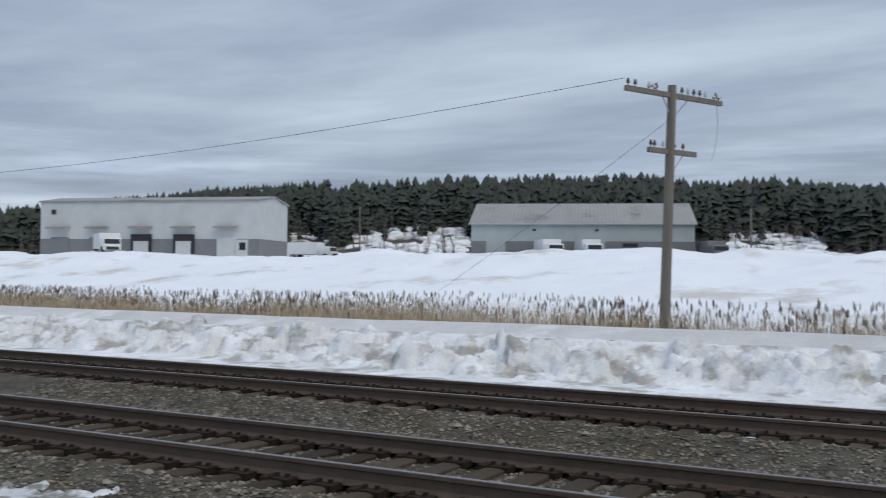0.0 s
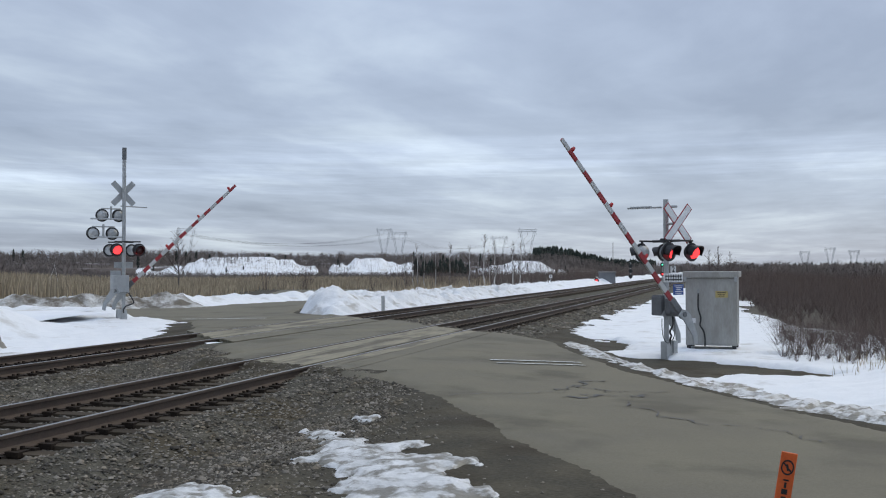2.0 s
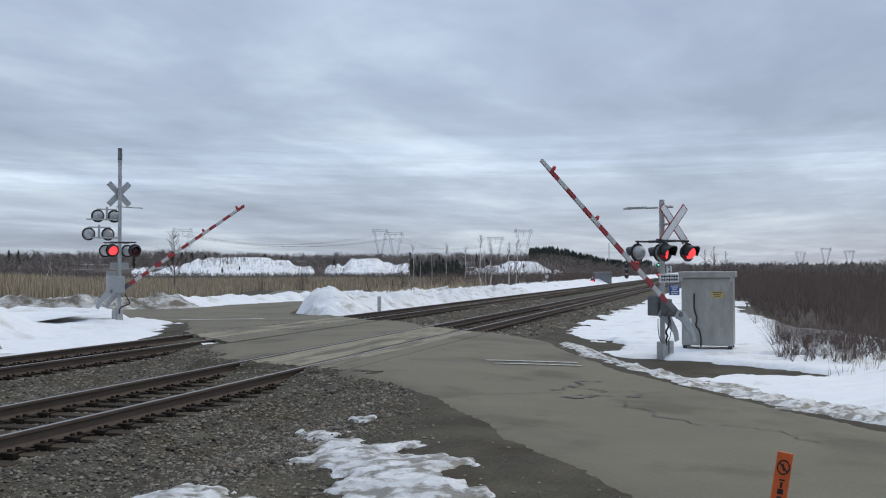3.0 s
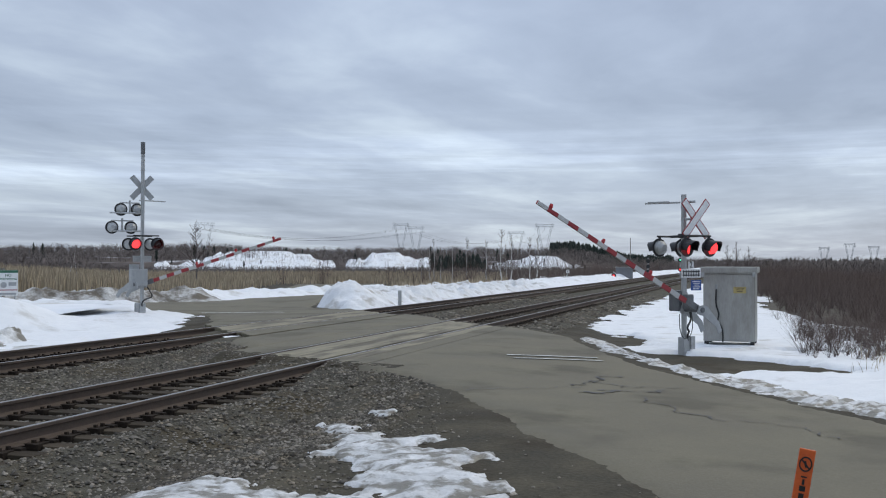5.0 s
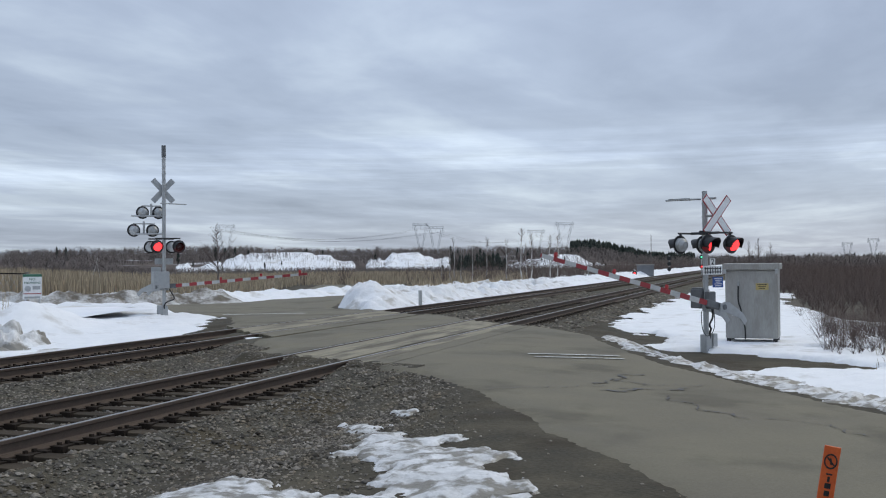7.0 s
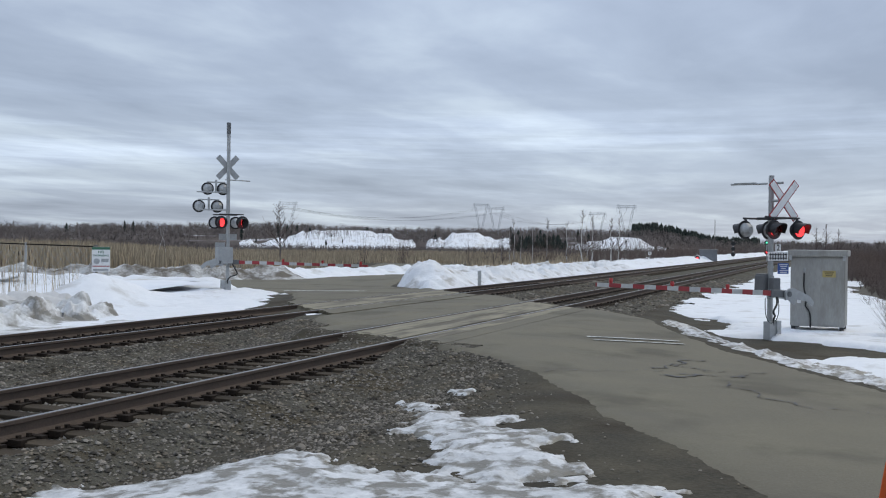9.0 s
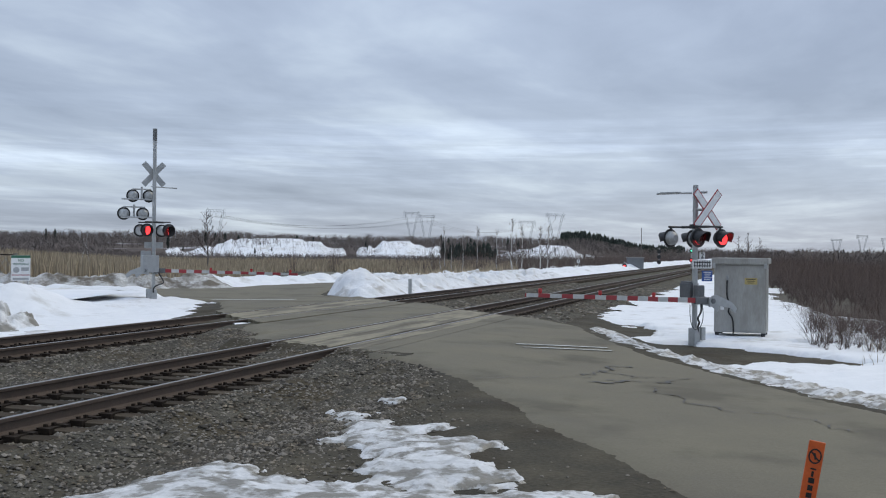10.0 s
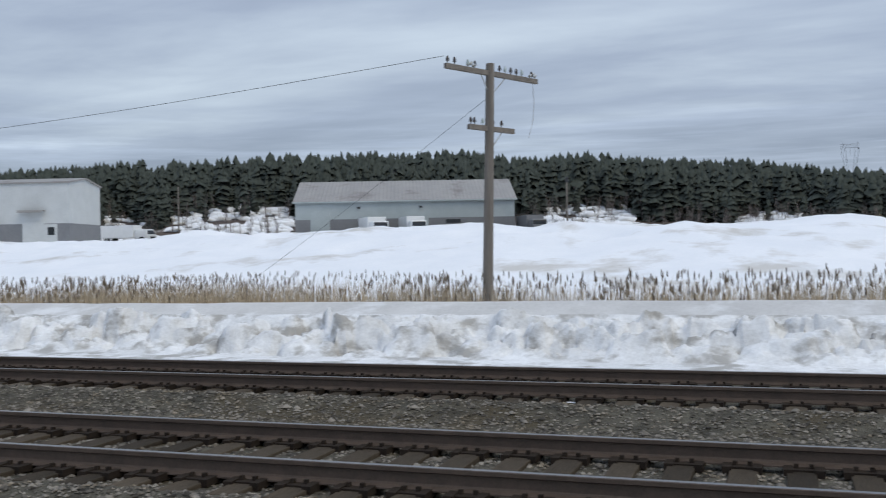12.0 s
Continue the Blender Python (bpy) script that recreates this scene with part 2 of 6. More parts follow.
SIDING_WHITE = mat("white_steel_siding", (0.50, 0.52, 0.52), (0.58, 0.60, 0.60), 0.6, 0.6, 0, 0.05, 5)
SIDING_GREY = mat("grey_siding", (0.17, 0.175, 0.185), (0.22, 0.225, 0.235), 0.8, 0.65, 0, 0.05, 5)
SIDING_TEAL = mat("pale_siding", (0.36, 0.41, 0.42), (0.43, 0.48, 0.49), 0.6, 0.6, 0, 0.05, 5)
ROOF = mat("weathered_steel_roof", (0.26, 0.25, 0.24), (0.36, 0.345, 0.33), 0.5, 0.65, 0.1, 0.1, 6, c3=(0.22, 0.20, 0.19), c3_scale=0.25)
TRUCK_WHITE = mat("truck_white", (0.68, 0.69, 0.69), (0.76, 0.77, 0.77), 2, 0.45, 0, 0.03)
TYRE = mat("tyre_rubber", (0.012, 0.012, 0.012), (0.025, 0.025, 0.025), 10, 0.85, 0, 0.1)
GLASS = mat("dark_window", (0.012, 0.014, 0.016), (0.02, 0.023, 0.026), 3, 0.12, 0, 0.0)
for dull in (GRAVEL, STONE, ASPHALT_OLD, TIE, GROUND, NEEDLE, FAR_FIR, TWIG, FAR_WOOD, PLATE, BRUSH_FLOOR):
    dull.node_tree.nodes["Principled BSDF"].inputs["Specular IOR Level"].default_value = 0.15      # rough and porous: hardly any gloss
PYLON = mat("pylon_steel", (0.25, 0.27, 0.30), (0.33, 0.35, 0.38), 1, 0.7, 0.2, 0.0)


# ---- builders ----
def finish(name, bm, material, parent=None, label="", smooth=False):
    me = bpy.data.meshes.new(name)
    bmesh.ops.recalc_face_normals(bm, faces=bm.faces)
    if smooth:
        for f in bm.faces:
            f.smooth = True
    bm.to_mesh(me)
    bm.free()
    for m in (material if isinstance(material, (list, tuple)) else (material,)):
        me.materials.append(m)
    ob = new(name, me)
    if parent:
        ob.parent = parent
    if label:
        ob["label"] = label
    return ob


def part(name, bm, material, parent, label="", smooth=False):
    return finish(name, bm, material, parent, label, smooth)


def thing(name, m, label, category, group="", kind=""):
    ob = new(name)
    ob.matrix_basis = m
    ob.empty_display_size = 0.2
    return tagged(ob, label, category, group, kind)


def box(bm, c, s, bevel=0.0, m=None):
    """A box at c of size s, edges bevelled; m turns it about its centre."""
    t = Matrix.Translation(c) @ (m or Matrix()) @ Matrix.Diagonal((*s, 1))
    r = bmesh.ops.create_cube(bm, size=1, matrix=t)
    if bevel:
        es = list({e for v in r["verts"] for e in v.link_edges})
        bmesh.ops.bevel(bm, geom=es, offset=bevel, segments=2, affect="EDGES", profile=0.6)
    return bm


def rod(bm, a, b, r1, r2=None, seg=10, caps=True):
    a, b = Vector(a), Vector(b)
    d = b - a
    m = Matrix.Translation((a + b) / 2) @ d.to_track_quat("Z", "Y").to_matrix().to_4x4()
    bmesh.ops.create_cone(bm, cap_ends=caps, segments=seg, radius1=r1, radius2=r1 if r2 is None else r2, depth=d.length, matrix=m)
    return bm


def B():
    return bmesh.new()


def tube(name, pts, r, material, parent=None, label="", res=3):
    cu = bpy.data.curves.new(name, "CURVE")
    cu.dimensions, cu.bevel_depth, cu.bevel_resolution = "3D", r, res
    sp = cu.splines.new("NURBS")
    sp.points.add(len(pts) - 1)
    for p, q in zip(sp.points, pts):
        p.co = (*q, 1)
    sp.use_endpoint_u, sp.order_u = True, min(4, len(pts))
    cu.materials.append(material)
    tmp = bpy.data.objects.new(name, cu)
    me = bpy.data.meshes.new_from_object(tmp)
    bpy.data.objects.remove(tmp)
    ob = new(name, me)
    if parent:
        ob.parent = parent
    if label:
        ob["label"] = label
    return ob


def lettering(name, text, size, m, material, parent, label=""):
    cu = bpy.data.curves.new(name, "FONT")
    cu.body, cu.size, cu.align_x, cu.align_y, cu.extrude = text, size, "CENTER", "CENTER", 0.002
    cu.offset = size * 0.012
    cu.materials.append(material)
    tmp = bpy.data.objects.new(name, cu)
    me = bpy.data.meshes.new_from_object(tmp)
    bpy.data.objects.remove(tmp)
    ob = new(name, me)
    ob.parent, ob.matrix_basis = parent, m
    if label:
        ob["label"] = label
    return ob


def fast(name, V, F, material, smooth=False):
    """A mesh from arrays: V (n, 3) and F (k, 3 or 4)."""
    me = bpy.data.meshes.new(name)
    V, F = np.asarray(V, dtype=np.float32), np.asarray(F, dtype=np.int32)
    n = F.shape[1]
    me.vertices.add(len(V))
    me.vertices.foreach_set("co", V.ravel())
    me.loops.add(F.size)
    me.loops.foreach_set("vertex_index", F.ravel())
    me.polygons.add(len(F))
    me.polygons.foreach_set("loop_start", np.arange(0, F.size, n, dtype=np.int32))
    if smooth:
        me.polygons.foreach_set("use_smooth", np.ones(len(F), dtype=bool))
    me.materials.append(material)
    me.update(calc_edges=True)
    me.validate()
    return new(name, me)
# ---- land ----
RNG = np.random.default_rng(7)
_P = RNG.random((256, 256))


def vnoise(x, y):
    xi, yi = np.floor(x).astype(int), np.floor(y).astype(int)
    fx, fy = x - xi, y - yi
    fx, fy = fx * fx * (3 - 2 * fx), fy * fy * (3 - 2 * fy)
    a, b = _P[xi % 256, yi % 256], _P[(xi + 1) % 256, yi % 256]
    c, d = _P[xi % 256, (yi + 1) % 256], _P[(xi + 1) % 256, (yi + 1) % 256]
    return (a * (1 - fx) + b * fx) * (1 - fy) + (c * (1 - fx) + d * fx) * fy


def fbm(x, y, octaves=4, gain=0.5):
    """Uneven relief about zero, from -1 to 1."""
    x, y = np.asarray(x, float), np.asarray(y, float)
    s, a, tot = 0.0, 1.0, 0.0
    for i in range(octaves):
        s = s + a * (vnoise(x * 2 ** i + 17.3 * i, y * 2 ** i - 9.1 * i) * 2 - 1)
        tot += a
        a *= gain
    return s / tot


def sm(v, a, b):
    t = np.clip((np.asarray(v, float) - a) / (b - a), 0, 1)
    return t * t * (3 - 2 * t)


def inside(poly, x, y):
    """Signed distance to a polygon's edge, positive within."""
    x, y = np.asarray(x, float), np.asarray(y, float)
    d, win = np.full(x.shape, 1e9), np.zeros(x.shape, bool)
    n = len(poly)
    for i in range(n):
        (x1, y1), (x2, y2) = poly[i], poly[(i + 1) % n]
        ex, ey = x2 - x1, y2 - y1
        t = np.clip(((x - x1) * ex + (y - y1) * ey) / (ex * ex + ey * ey), 0, 1)
        d = np.minimum(d, np.hypot(x - x1 - t * ex, y - y1 - t * ey))
        cross = ((y1 > y) != (y2 > y)) & (x < (x2 - x1) * (y - y1) / ((y2 - y1) or 1e-9) + x1)
        win ^= cross
    return np.where(win, d, -d)


ROAD_EDGE = [(3.6, 0.5), (-0.6, 7.86), (-1.15, 8.7), (-1.7, 9.45), (-2.25, 10.15), (-3.05, 11.5), (-3.7, 12.4), (-4.65, 13.7), (-5.8, 14.6), (-7.2, 15.0), (-11.6, 19.8), (-14.8, 24.7), (-17.6, 29.2), (-22, 31),
             (-30, 32.2), (-45, 33), (-75, 34), (-75, 40), (-42, 41.5), (-31, 45), (-29, 56), (-37, 75), (-31, 78), (-22.5, 50), (-17.6, 36.2), (-15.9, 33.6),
             (-11.2, 30.6), (-6.6, 25.6), (-4.27, 22.9), (-2.98, 19.7), (-1.9, 17.8), (-1.15, 16.8), (0.15, 14.8), (0.94, 13.7), (3.6, 9.7), (9.5, 0.5)]
PITCH_N, PITCH_F = -7.81, -12.72      # the two track centres


def land(x, y):
    """Height of the bare ground."""
    x, y = np.asarray(x, float), np.asarray(y, float)
    near = -0.15 - 0.012 * np.clip(y, 0, 30) - 0.5 * sm(x, 3.5, 9) * sm(y, 12, 20)
    bed = -0.36
    z = near + (bed - near) * sm(-x, 4.2, 5.6)
    far = -0.30 - 0.45 * sm(-x, 17, 21) * (1 - sm(y, 18, 25)) + 0.17 * sm(y, 22, 27) * (1 - sm(y, 80, 120))
    z = z + (far - z) * sm(-x, 14.2, 15.6)
    # the dumped-snow terrace towards the sheds
    up = sm(-x, 31, 60) * (1 - sm(y + 0.25 * (x + 60), 2, 20))
    z = z + up * 3.15 + 1.3 * sm(-x, 75, 120) * (1 - sm(y, 5, 40))
    return z


def road_z(x, y):
    x, y = np.asarray(x, float), np.asarray(y, float)
    z = land(x, y) + 0.03
    flat = sm(-x, -1.5, 6.2) * (1 - sm(-x, 14.5, 19))
    return z + (-0.018 - z) * flat


def road_bed(x, y):
    """The asphalt stops at the planks of the two tracks."""
    d = np.minimum(np.abs(x - PITCH_N), np.abs(x - PITCH_F))
    return -0.2 * (1 - sm(d, 1.50, 1.62))


def grid(xr, yr, res):
    nx, ny = int((xr[1] - xr[0]) / res) + 1, int((yr[1] - yr[0]) / res) + 1
    X, Y = np.meshgrid(np.linspace(*xr, nx), np.linspace(*yr, ny), indexing="ij")
    i = np.arange(nx * ny).reshape(nx, ny)
    F = np.stack([i[:-1, :-1], i[1:, :-1], i[1:, 1:], i[:-1, 1:]], -1).reshape(-1, 4)
    return X.ravel(), Y.ravel(), F


def sheet(name, xr, yr, res, height, keep, material, smooth=True):
    """A surface over a stretch of land, kept where keep(x, y) is positive at any corner of a face."""
    X, Y, F = grid(xr, yr, res)
    k = keep(X, Y)
    F = F[(k[F] > 0).any(axis=1)]
    used = np.unique(F)
    re = np.full(len(X), -1)
    re[used] = np.arange(len(used))
    V = np.stack([X, Y, height(X, Y)], 1)[used]
    return fast(name, V, re[F], material, smooth)


def ground():
    """One sheet to the horizon, finer near the tracks."""
    def axis(fine, far):
        a = np.concatenate([np.arange(-80, 80, fine), np.geomspace(80, far, 26)])
        return np.unique(np.concatenate([a, -np.geomspace(80, far, 26)]))
    xs, ys = axis(1.0, 3600), axis(1.0, 3600)
    X, Y = np.meshgrid(xs, ys, indexing="ij")
    i = np.arange(X.size).reshape(X.shape)
    F = np.stack([i[:-1, :-1], i[1:, :-1], i[1:, 1:], i[:-1, 1:]], -1).reshape(-1, 4)
    Z = land(X, Y) - 0.06 - 0.3 * sm(np.hypot(X, Y), 80, 200) + 0.03 * fbm(X * 0.7, Y * 0.7)
    ob = fast("ground", np.stack([X.ravel(), Y.ravel(), Z.ravel()], 1), F, GROUND, True)
    tagged(ob, "brown bare winter ground under patches of snow", "ground", kind="structure")


ground()

# dark wet dirt and fine gravel between the ballast and the road, and round the mast and the cabinet
def shoulder_z(x, y):
    e = inside(ROAD_EDGE, x, y)
    z = land(x, y)
    return z + (road_z(x, y) - 0.02 - z) * (1 - sm(-e, 0.0, 2.2))


sh = sheet("road_shoulder", (-5.6, 8), (-4, 34), 0.2, lambda x, y: shoulder_z(x, y) + 0.008 + 0.012 * fbm(x * 2, y * 2), lambda x, y: 1.0 + 0 * x, ASPHALT_OLD)
tagged(sh, "dark wet dirt and fine gravel shoulder beside the road", "shoulder", kind="structure")
sh2 = sheet("road_shoulder", (-80, -14), (19, 80), 0.7, lambda x, y: shoulder_z(x, y) - 0.02 + 0.02 * fbm(x, y), lambda x, y: inside(ROAD_EDGE, x, y) + 2.5, ASPHALT_OLD)
tagged(sh2, "dark wet dirt shoulder beyond the tracks", "shoulder", kind="structure")


def road_edge(x, y):
    return inside(ROAD_EDGE, x, y) + 0.16 * fbm(x * 1.1, y * 1.1, 5, 0.6)


road = sheet("road", (-76, 10), (0, 79), 0.16, lambda x, y: road_z(x, y) + 0.004 * fbm(x * 0.6, y * 0.6) + np.minimum(0, road_edge(x, y)) * 0.35 + 0.012 + road_bed(x, y),
             lambda x, y: road_edge(x, y) + 0.3, ASPHALT)
tagged(road, "worn grey-brown asphalt road crossing the two tracks", "road", kind="structure")


# ---- tracks ----
RAIL_PROFILE = [(-0.076, 0), (0.076, 0), (0.076, 0.012), (0.02, 0.03), (0.009, 0.045), (0.009, 0.125), (0.036, 0.137), (0.036, 0.168), (0.028, 0.173),
                (-0.028, 0.173), (-0.036, 0.168), (-0.036, 0.137), (-0.009, 0.125), (-0.009, 0.045), (-0.02, 0.03), (-0.076, 0.012)]
Y0, Y1 = -140.0, 700.0


def rail(parent, x):
    """One rail, its head worn bright."""
    bm = B()
    ys = [Y0, -40, 0, 40, 120, 300, Y1]
    rings = [[bm.verts.new((x + px, y, pz - 0.173)) for px, pz in RAIL_PROFILE] for y in ys]
    n = len(RAIL_PROFILE)
    for a, b in zip(rings, rings[1:]):
        for i in range(n):
            f = bm.faces.new((a[i], a[(i + 1) % n], b[(i + 1) % n], b[i]))
            f.material_index = 1 if i in (8, ) else 0
    bm.faces.new(rings[0])
    bm.faces.new(rings[-1])
    return part("rail", bm, [RAIL_SIDE, RAIL_TOP], parent, "rusty steel rail with a bright worn head")


def track(name, cx, label, near_range):
    tr = thing(name, pose(0, 0, 0), label, "railway track", kind="structure")
    for s in (-0.7535, 0.7535):
        rail(tr, cx + s)
    # ties: one mesh shared, each a part of its own along the near stretch
    bm = B()
    box(bm, (0, 0, 0), (2.6, 0.23, 0.16), 0.012)
    me = bpy.data.meshes.new("tie")
    bm.to_mesh(me)
    bm.free()
    me.materials.append(TIE)
    bm = B()
    box(bm, (0, 0, 0.004), (0.36, 0.2, 0.02))
    for sx in (-0.1, 0.1):
        for sy in (-0.06, 0.06):
            box(bm, (sx, sy, 0.028), (0.035, 0.035, 0.04))
    for s in (-1, 1):
        for sy in (-0.135, 0.135):
            box(bm, (0.135 * s, sy * 0.9, -0.006), (0.19, 0.075, 0.06))
    pm = bpy.data.meshes.new("tie_plate")
    bm.to_mesh(pm)
    bm.free()
    pm.materials.append(PLATE)
    a, b = near_range
    y = a
    rng = random.Random(3)
    while y < b:
        if not (14.9 < y + (cx - PITCH_N) * 1.08 < 27.0):
            t = new("tie", me)
            t.parent = tr
            t.matrix_basis = pose(cx + rng.uniform(-0.03, 0.03), y + rng.uniform(-0.015, 0.015), -0.258 + rng.uniform(-0.004, 0.004), 0, 0, rng.uniform(-0.7, 0.7))
            for s in (-0.7535, 0.7535):
                p = new("tie_plate", pm)
                p.parent = tr
                p.matrix_basis = pose(cx + s, y + rng.uniform(-0.015, 0.015), -0.178)
        y += 0.475
    bm = B()
    for rng_y in (np.arange(Y0, a, 0.475), np.arange(b, 260, 0.475)):
        for y in rng_y:
            bmesh.ops.create_cube(bm, size=1, matrix=Matrix.Translation((cx, y, -0.258)) @ Matrix.Diagonal((2.6, 0.23, 0.16, 1)))
    far = part("tie_row", bm, TIE, tr, "row of weathered ties farther along")
    far["kind"] = "stuff"
    return tr


track("near_track", PITCH_N, "railway track with rusty rails on weathered wooden ties", (-26, 44))
track("far_track", PITCH_F, "second railway track with rusty rails and snow along them", (-26, 44))

# ballast bed
BED_POLY = [(-14.9, -140), (-4.4, -140), (-4.5, 30), (-5.2, 60), (-5.4, 700), (-14.9, 700)]


def ballast_z(x, y):
    d = np.minimum(np.abs(x - PITCH_N), np.abs(x - PITCH_F))
    z = -0.215 - 0.02 * np.exp(-((d - 0.7535) / 0.25) ** 2) - 0.115 * sm(d, 1.45, 2.3) + 0.045 * sm(d, 1.1, 1.35) * (1 - sm(d, 1.4, 1.9))
    z = z - 0.35 * sm(x, -5.9, -4.3)
    e = inside(ROAD_EDGE, x, y)
    z = z + (road_z(x, y) - 0.05 - z) * (1 - sm(-e, 0.0, 1.5)) * (np.abs(np.abs(x - np.where(x > -10, PITCH_N, PITCH_F)) - 0.7535) > 0.12)
    return z + 0.018 * fbm(x * 5, y * 5, 3)


bed_near = sheet("ballast", (-15.2, -4.2), (-40, 60), 0.14, ballast_z, lambda x, y: 1.0 - 2.0 * (inside(ROAD_EDGE, x, y) > 0.5), GRAVEL)
tagged(bed_near, "grey crushed-stone ballast bed round the ties", "ballast", kind="structure")
bed_far = sheet("ballast", (-15.2, -4.2), (60, 700), 1.1, ballast_z, lambda x, y: 1.0 + 0 * x, GRAVEL)
tagged(bed_far, "grey crushed-stone ballast farther along the line", "ballast", kind="structure")
bed_back = sheet("ballast", (-15.2, -4.2), (-140, -40), 1.1, ballast_z, lambda x, y: 1.0 + 0 * x, GRAVEL)
tagged(bed_back, "grey crushed-stone ballast farther back", "ballast", kind="structure")


def bed_top(x, y):
    """The upper of the ballast and the dirt shoulder."""
    return np.maximum(ballast_z(x, y), np.where(x > -5.6, shoulder_z(x, y) + 0.004, -9))


def stones(name, n, xr, yr, keep, zf, size, label, material):
    """Crushed stones: squashed octahedra with uneven corners, joined."""
    x, y = RNG.uniform(*xr, n), RNG.uniform(*yr, n)
    k = keep(x, y)
    x, y = x[k], y[k]
    n = len(x)
    base = np.array([(1, 0, 0), (-1, 0, 0), (0, 1, 0), (0, -1, 0), (0, 0, 1), (0, 0, -1), (0.6, 0.6, 0.5), (-0.6, -0.5, 0.6)], float)
    s = size * RNG.lognormal(0, 0.35, n)
    V = base[None] * RNG.uniform(0.65, 1.25, (n, 8, 3)) * s[:, None, None] * np.array([1, 0.85, 0.6])
    a = RNG.uniform(0, 2 * np.pi, n)
    c, d = np.cos(a)[:, None], np.sin(a)[:, None]
    W = np.stack([V[..., 0] * c - V[..., 1] * d + x[:, None], V[..., 0] * d + V[..., 1] * c + y[:, None], V[..., 2] + (zf(x, y) + s * 0.15)[:, None]], -1)
    T = np.array([(0, 6, 4), (6, 2, 4), (2, 7, 4), (2, 1, 7), (1, 3, 7), (7, 3, 4), (3, 0, 4), (0, 2, 6)])
    F = (T[None] + (np.arange(n) * 8)[:, None, None]).reshape(-1, 3)
    ob = fast(name, W.reshape(-1, 3), F, material)
    return tagged(ob, label, "gravel", kind="stuff")


def off_ties(x, y):
    d = np.minimum(np.abs(x - PITCH_N), np.abs(x - PITCH_F))
    on_tie = (np.abs((y + 26) / 0.475 - np.round((y + 26) / 0.475)) < 0.25) & (d < 1.32)
    near_rail = np.abs(d - 0.7535) < 0.1
    return ~(on_tie | near_rail) & (inside(ROAD_EDGE, x, y) < -0.1)


stones("ballast_stones", 108000, (-11.6, -4.0), (-14, 19), lambda x, y: off_ties(x, y) & (RNG.random(len(x)) < np.clip((-3.9 - x + 0.5 * fbm(x, y)) / 0.9, 0, 1)), bed_top, 0.020, "loose grey crushed ballast stones", STONE)
stones("ballast_stones", 46000, (-5.0, 0.6), (3.5, 16), lambda x, y: (inside(ROAD_EDGE, x, y) < -0.1) & (RNG.random(len(x)) < np.clip((-3.1 - x - 0.25 * (y - 9) + 0.8 * fbm(x, y)) / 1.6, 0.012, 1)),
       lambda x, y: bed_top(x, y) + 0.004, 0.016, "scattered fine stones on the dirt shoulder", STONE)
stones("ballast_stones", 9000, (-11.6, -4.4), (26, 60), lambda x, y: off_ties(x, y), ballast_z, 0.045, "loose grey ballast stones beyond the road", STONE)


# crossing surface between the rails, with flangeways
def crossing_panel(cx, lo, hi, lo_skew, label):
    p = thing("crossing_surface", pose(0, 0, 0), label, "crossing surface", kind="structure")
    spans = [(-1.66, -0.82), (-0.635, 0.635), (0.82, 1.2), (1.2, 1.66)]
    for a, b in spans:
        n = 1 if b - a < 1 else 2
        for k in range(n):
            xa, xb = cx + a + (b - a) * k / n, cx + a + (b - a) * (k + 1) / n
            bm = B()
            ym = lambda x, e: e - (lo_skew if e == lo else 1.08) * (x - cx)
            rag = random.Random(int(xa * 100))
            m = 7
            pts = [(xa + 0.008 + (xb - xa - 0.016) * i / m, ym(xa + (xb - xa) * i / m, lo) + rag.uniform(-0.16, 0.16)) for i in range(m + 1)]
            pts += [(xb - 0.008 - (xb - xa - 0.016) * i / m, ym(xb - (xb - xa) * i / m, hi) + rag.uniform(-0.16, 0.16)) for i in range(m + 1)]
            f = bm.faces.new([bm.verts.new((x, y, 0.0)) for x, y in pts])
            r = bmesh.ops.extrude_face_region(bm, geom=[f])
            bmesh.ops.translate(bm, verts=[v for v in r["geom"] if isinstance(v, bmesh.types.BMVert)], vec=(0, 0, -0.09))
            part("plank", bm, PANEL if n == 2 or b == 1.2 and cx > -10 else ASPHALT, p)
    return p


crossing_panel(PITCH_N, 15.7, 26.4, 0.4, "pale worn crossing planks between the rails")
crossing_panel(PITCH_F, 21.6, 31.4, 1.0, "worn crossing planks between the far rails")


# dirt and small stones washed up against the ends of the planks
def plank_dirt(cx, y_end, skew, side, label):
    def h(x, y):
        d = (y - (y_end - skew * (x - cx))) * side + 0.35 * fbm(x * 2.2, y * 2.2, 5, 0.65)
        rail_gap = 0.12 * (1 - sm(np.abs(np.abs(x - cx) - 0.7535), 0.06, 0.12))
        return -0.29 + 0.285 * sm(d, -1.25, -0.05) - 0.2 * sm(d, 0.15, 0.6) + 0.016 * fbm(x * 6, y * 6, 3) - rail_gap
    mid = y_end
    ob = sheet("plank_dirt", (cx - 1.75, cx + 2.3), (mid - 3.5, mid + 3.5), 0.07, h, lambda x, y: h(x, y) + 0.22, ASPHALT_OLD)
    tagged(ob, label, "dirt", kind="structure")
    stones("ballast_stones", 5200, (cx - 1.7, cx + 2.2), (mid - 3, mid + 2.5), lambda x, y: (h(x, y) > -0.21) & ((y - (y_end - skew * (x - cx))) * side < 0.0) & (np.abs(np.abs(x - cx) - 0.7535) > 0.09), h, 0.017, "small stones in the dirt beside the planks", STONE)


plank_dirt(PITCH_N, 15.7, 0.4, 1, "dark gritty dirt against the ends of the crossing planks")


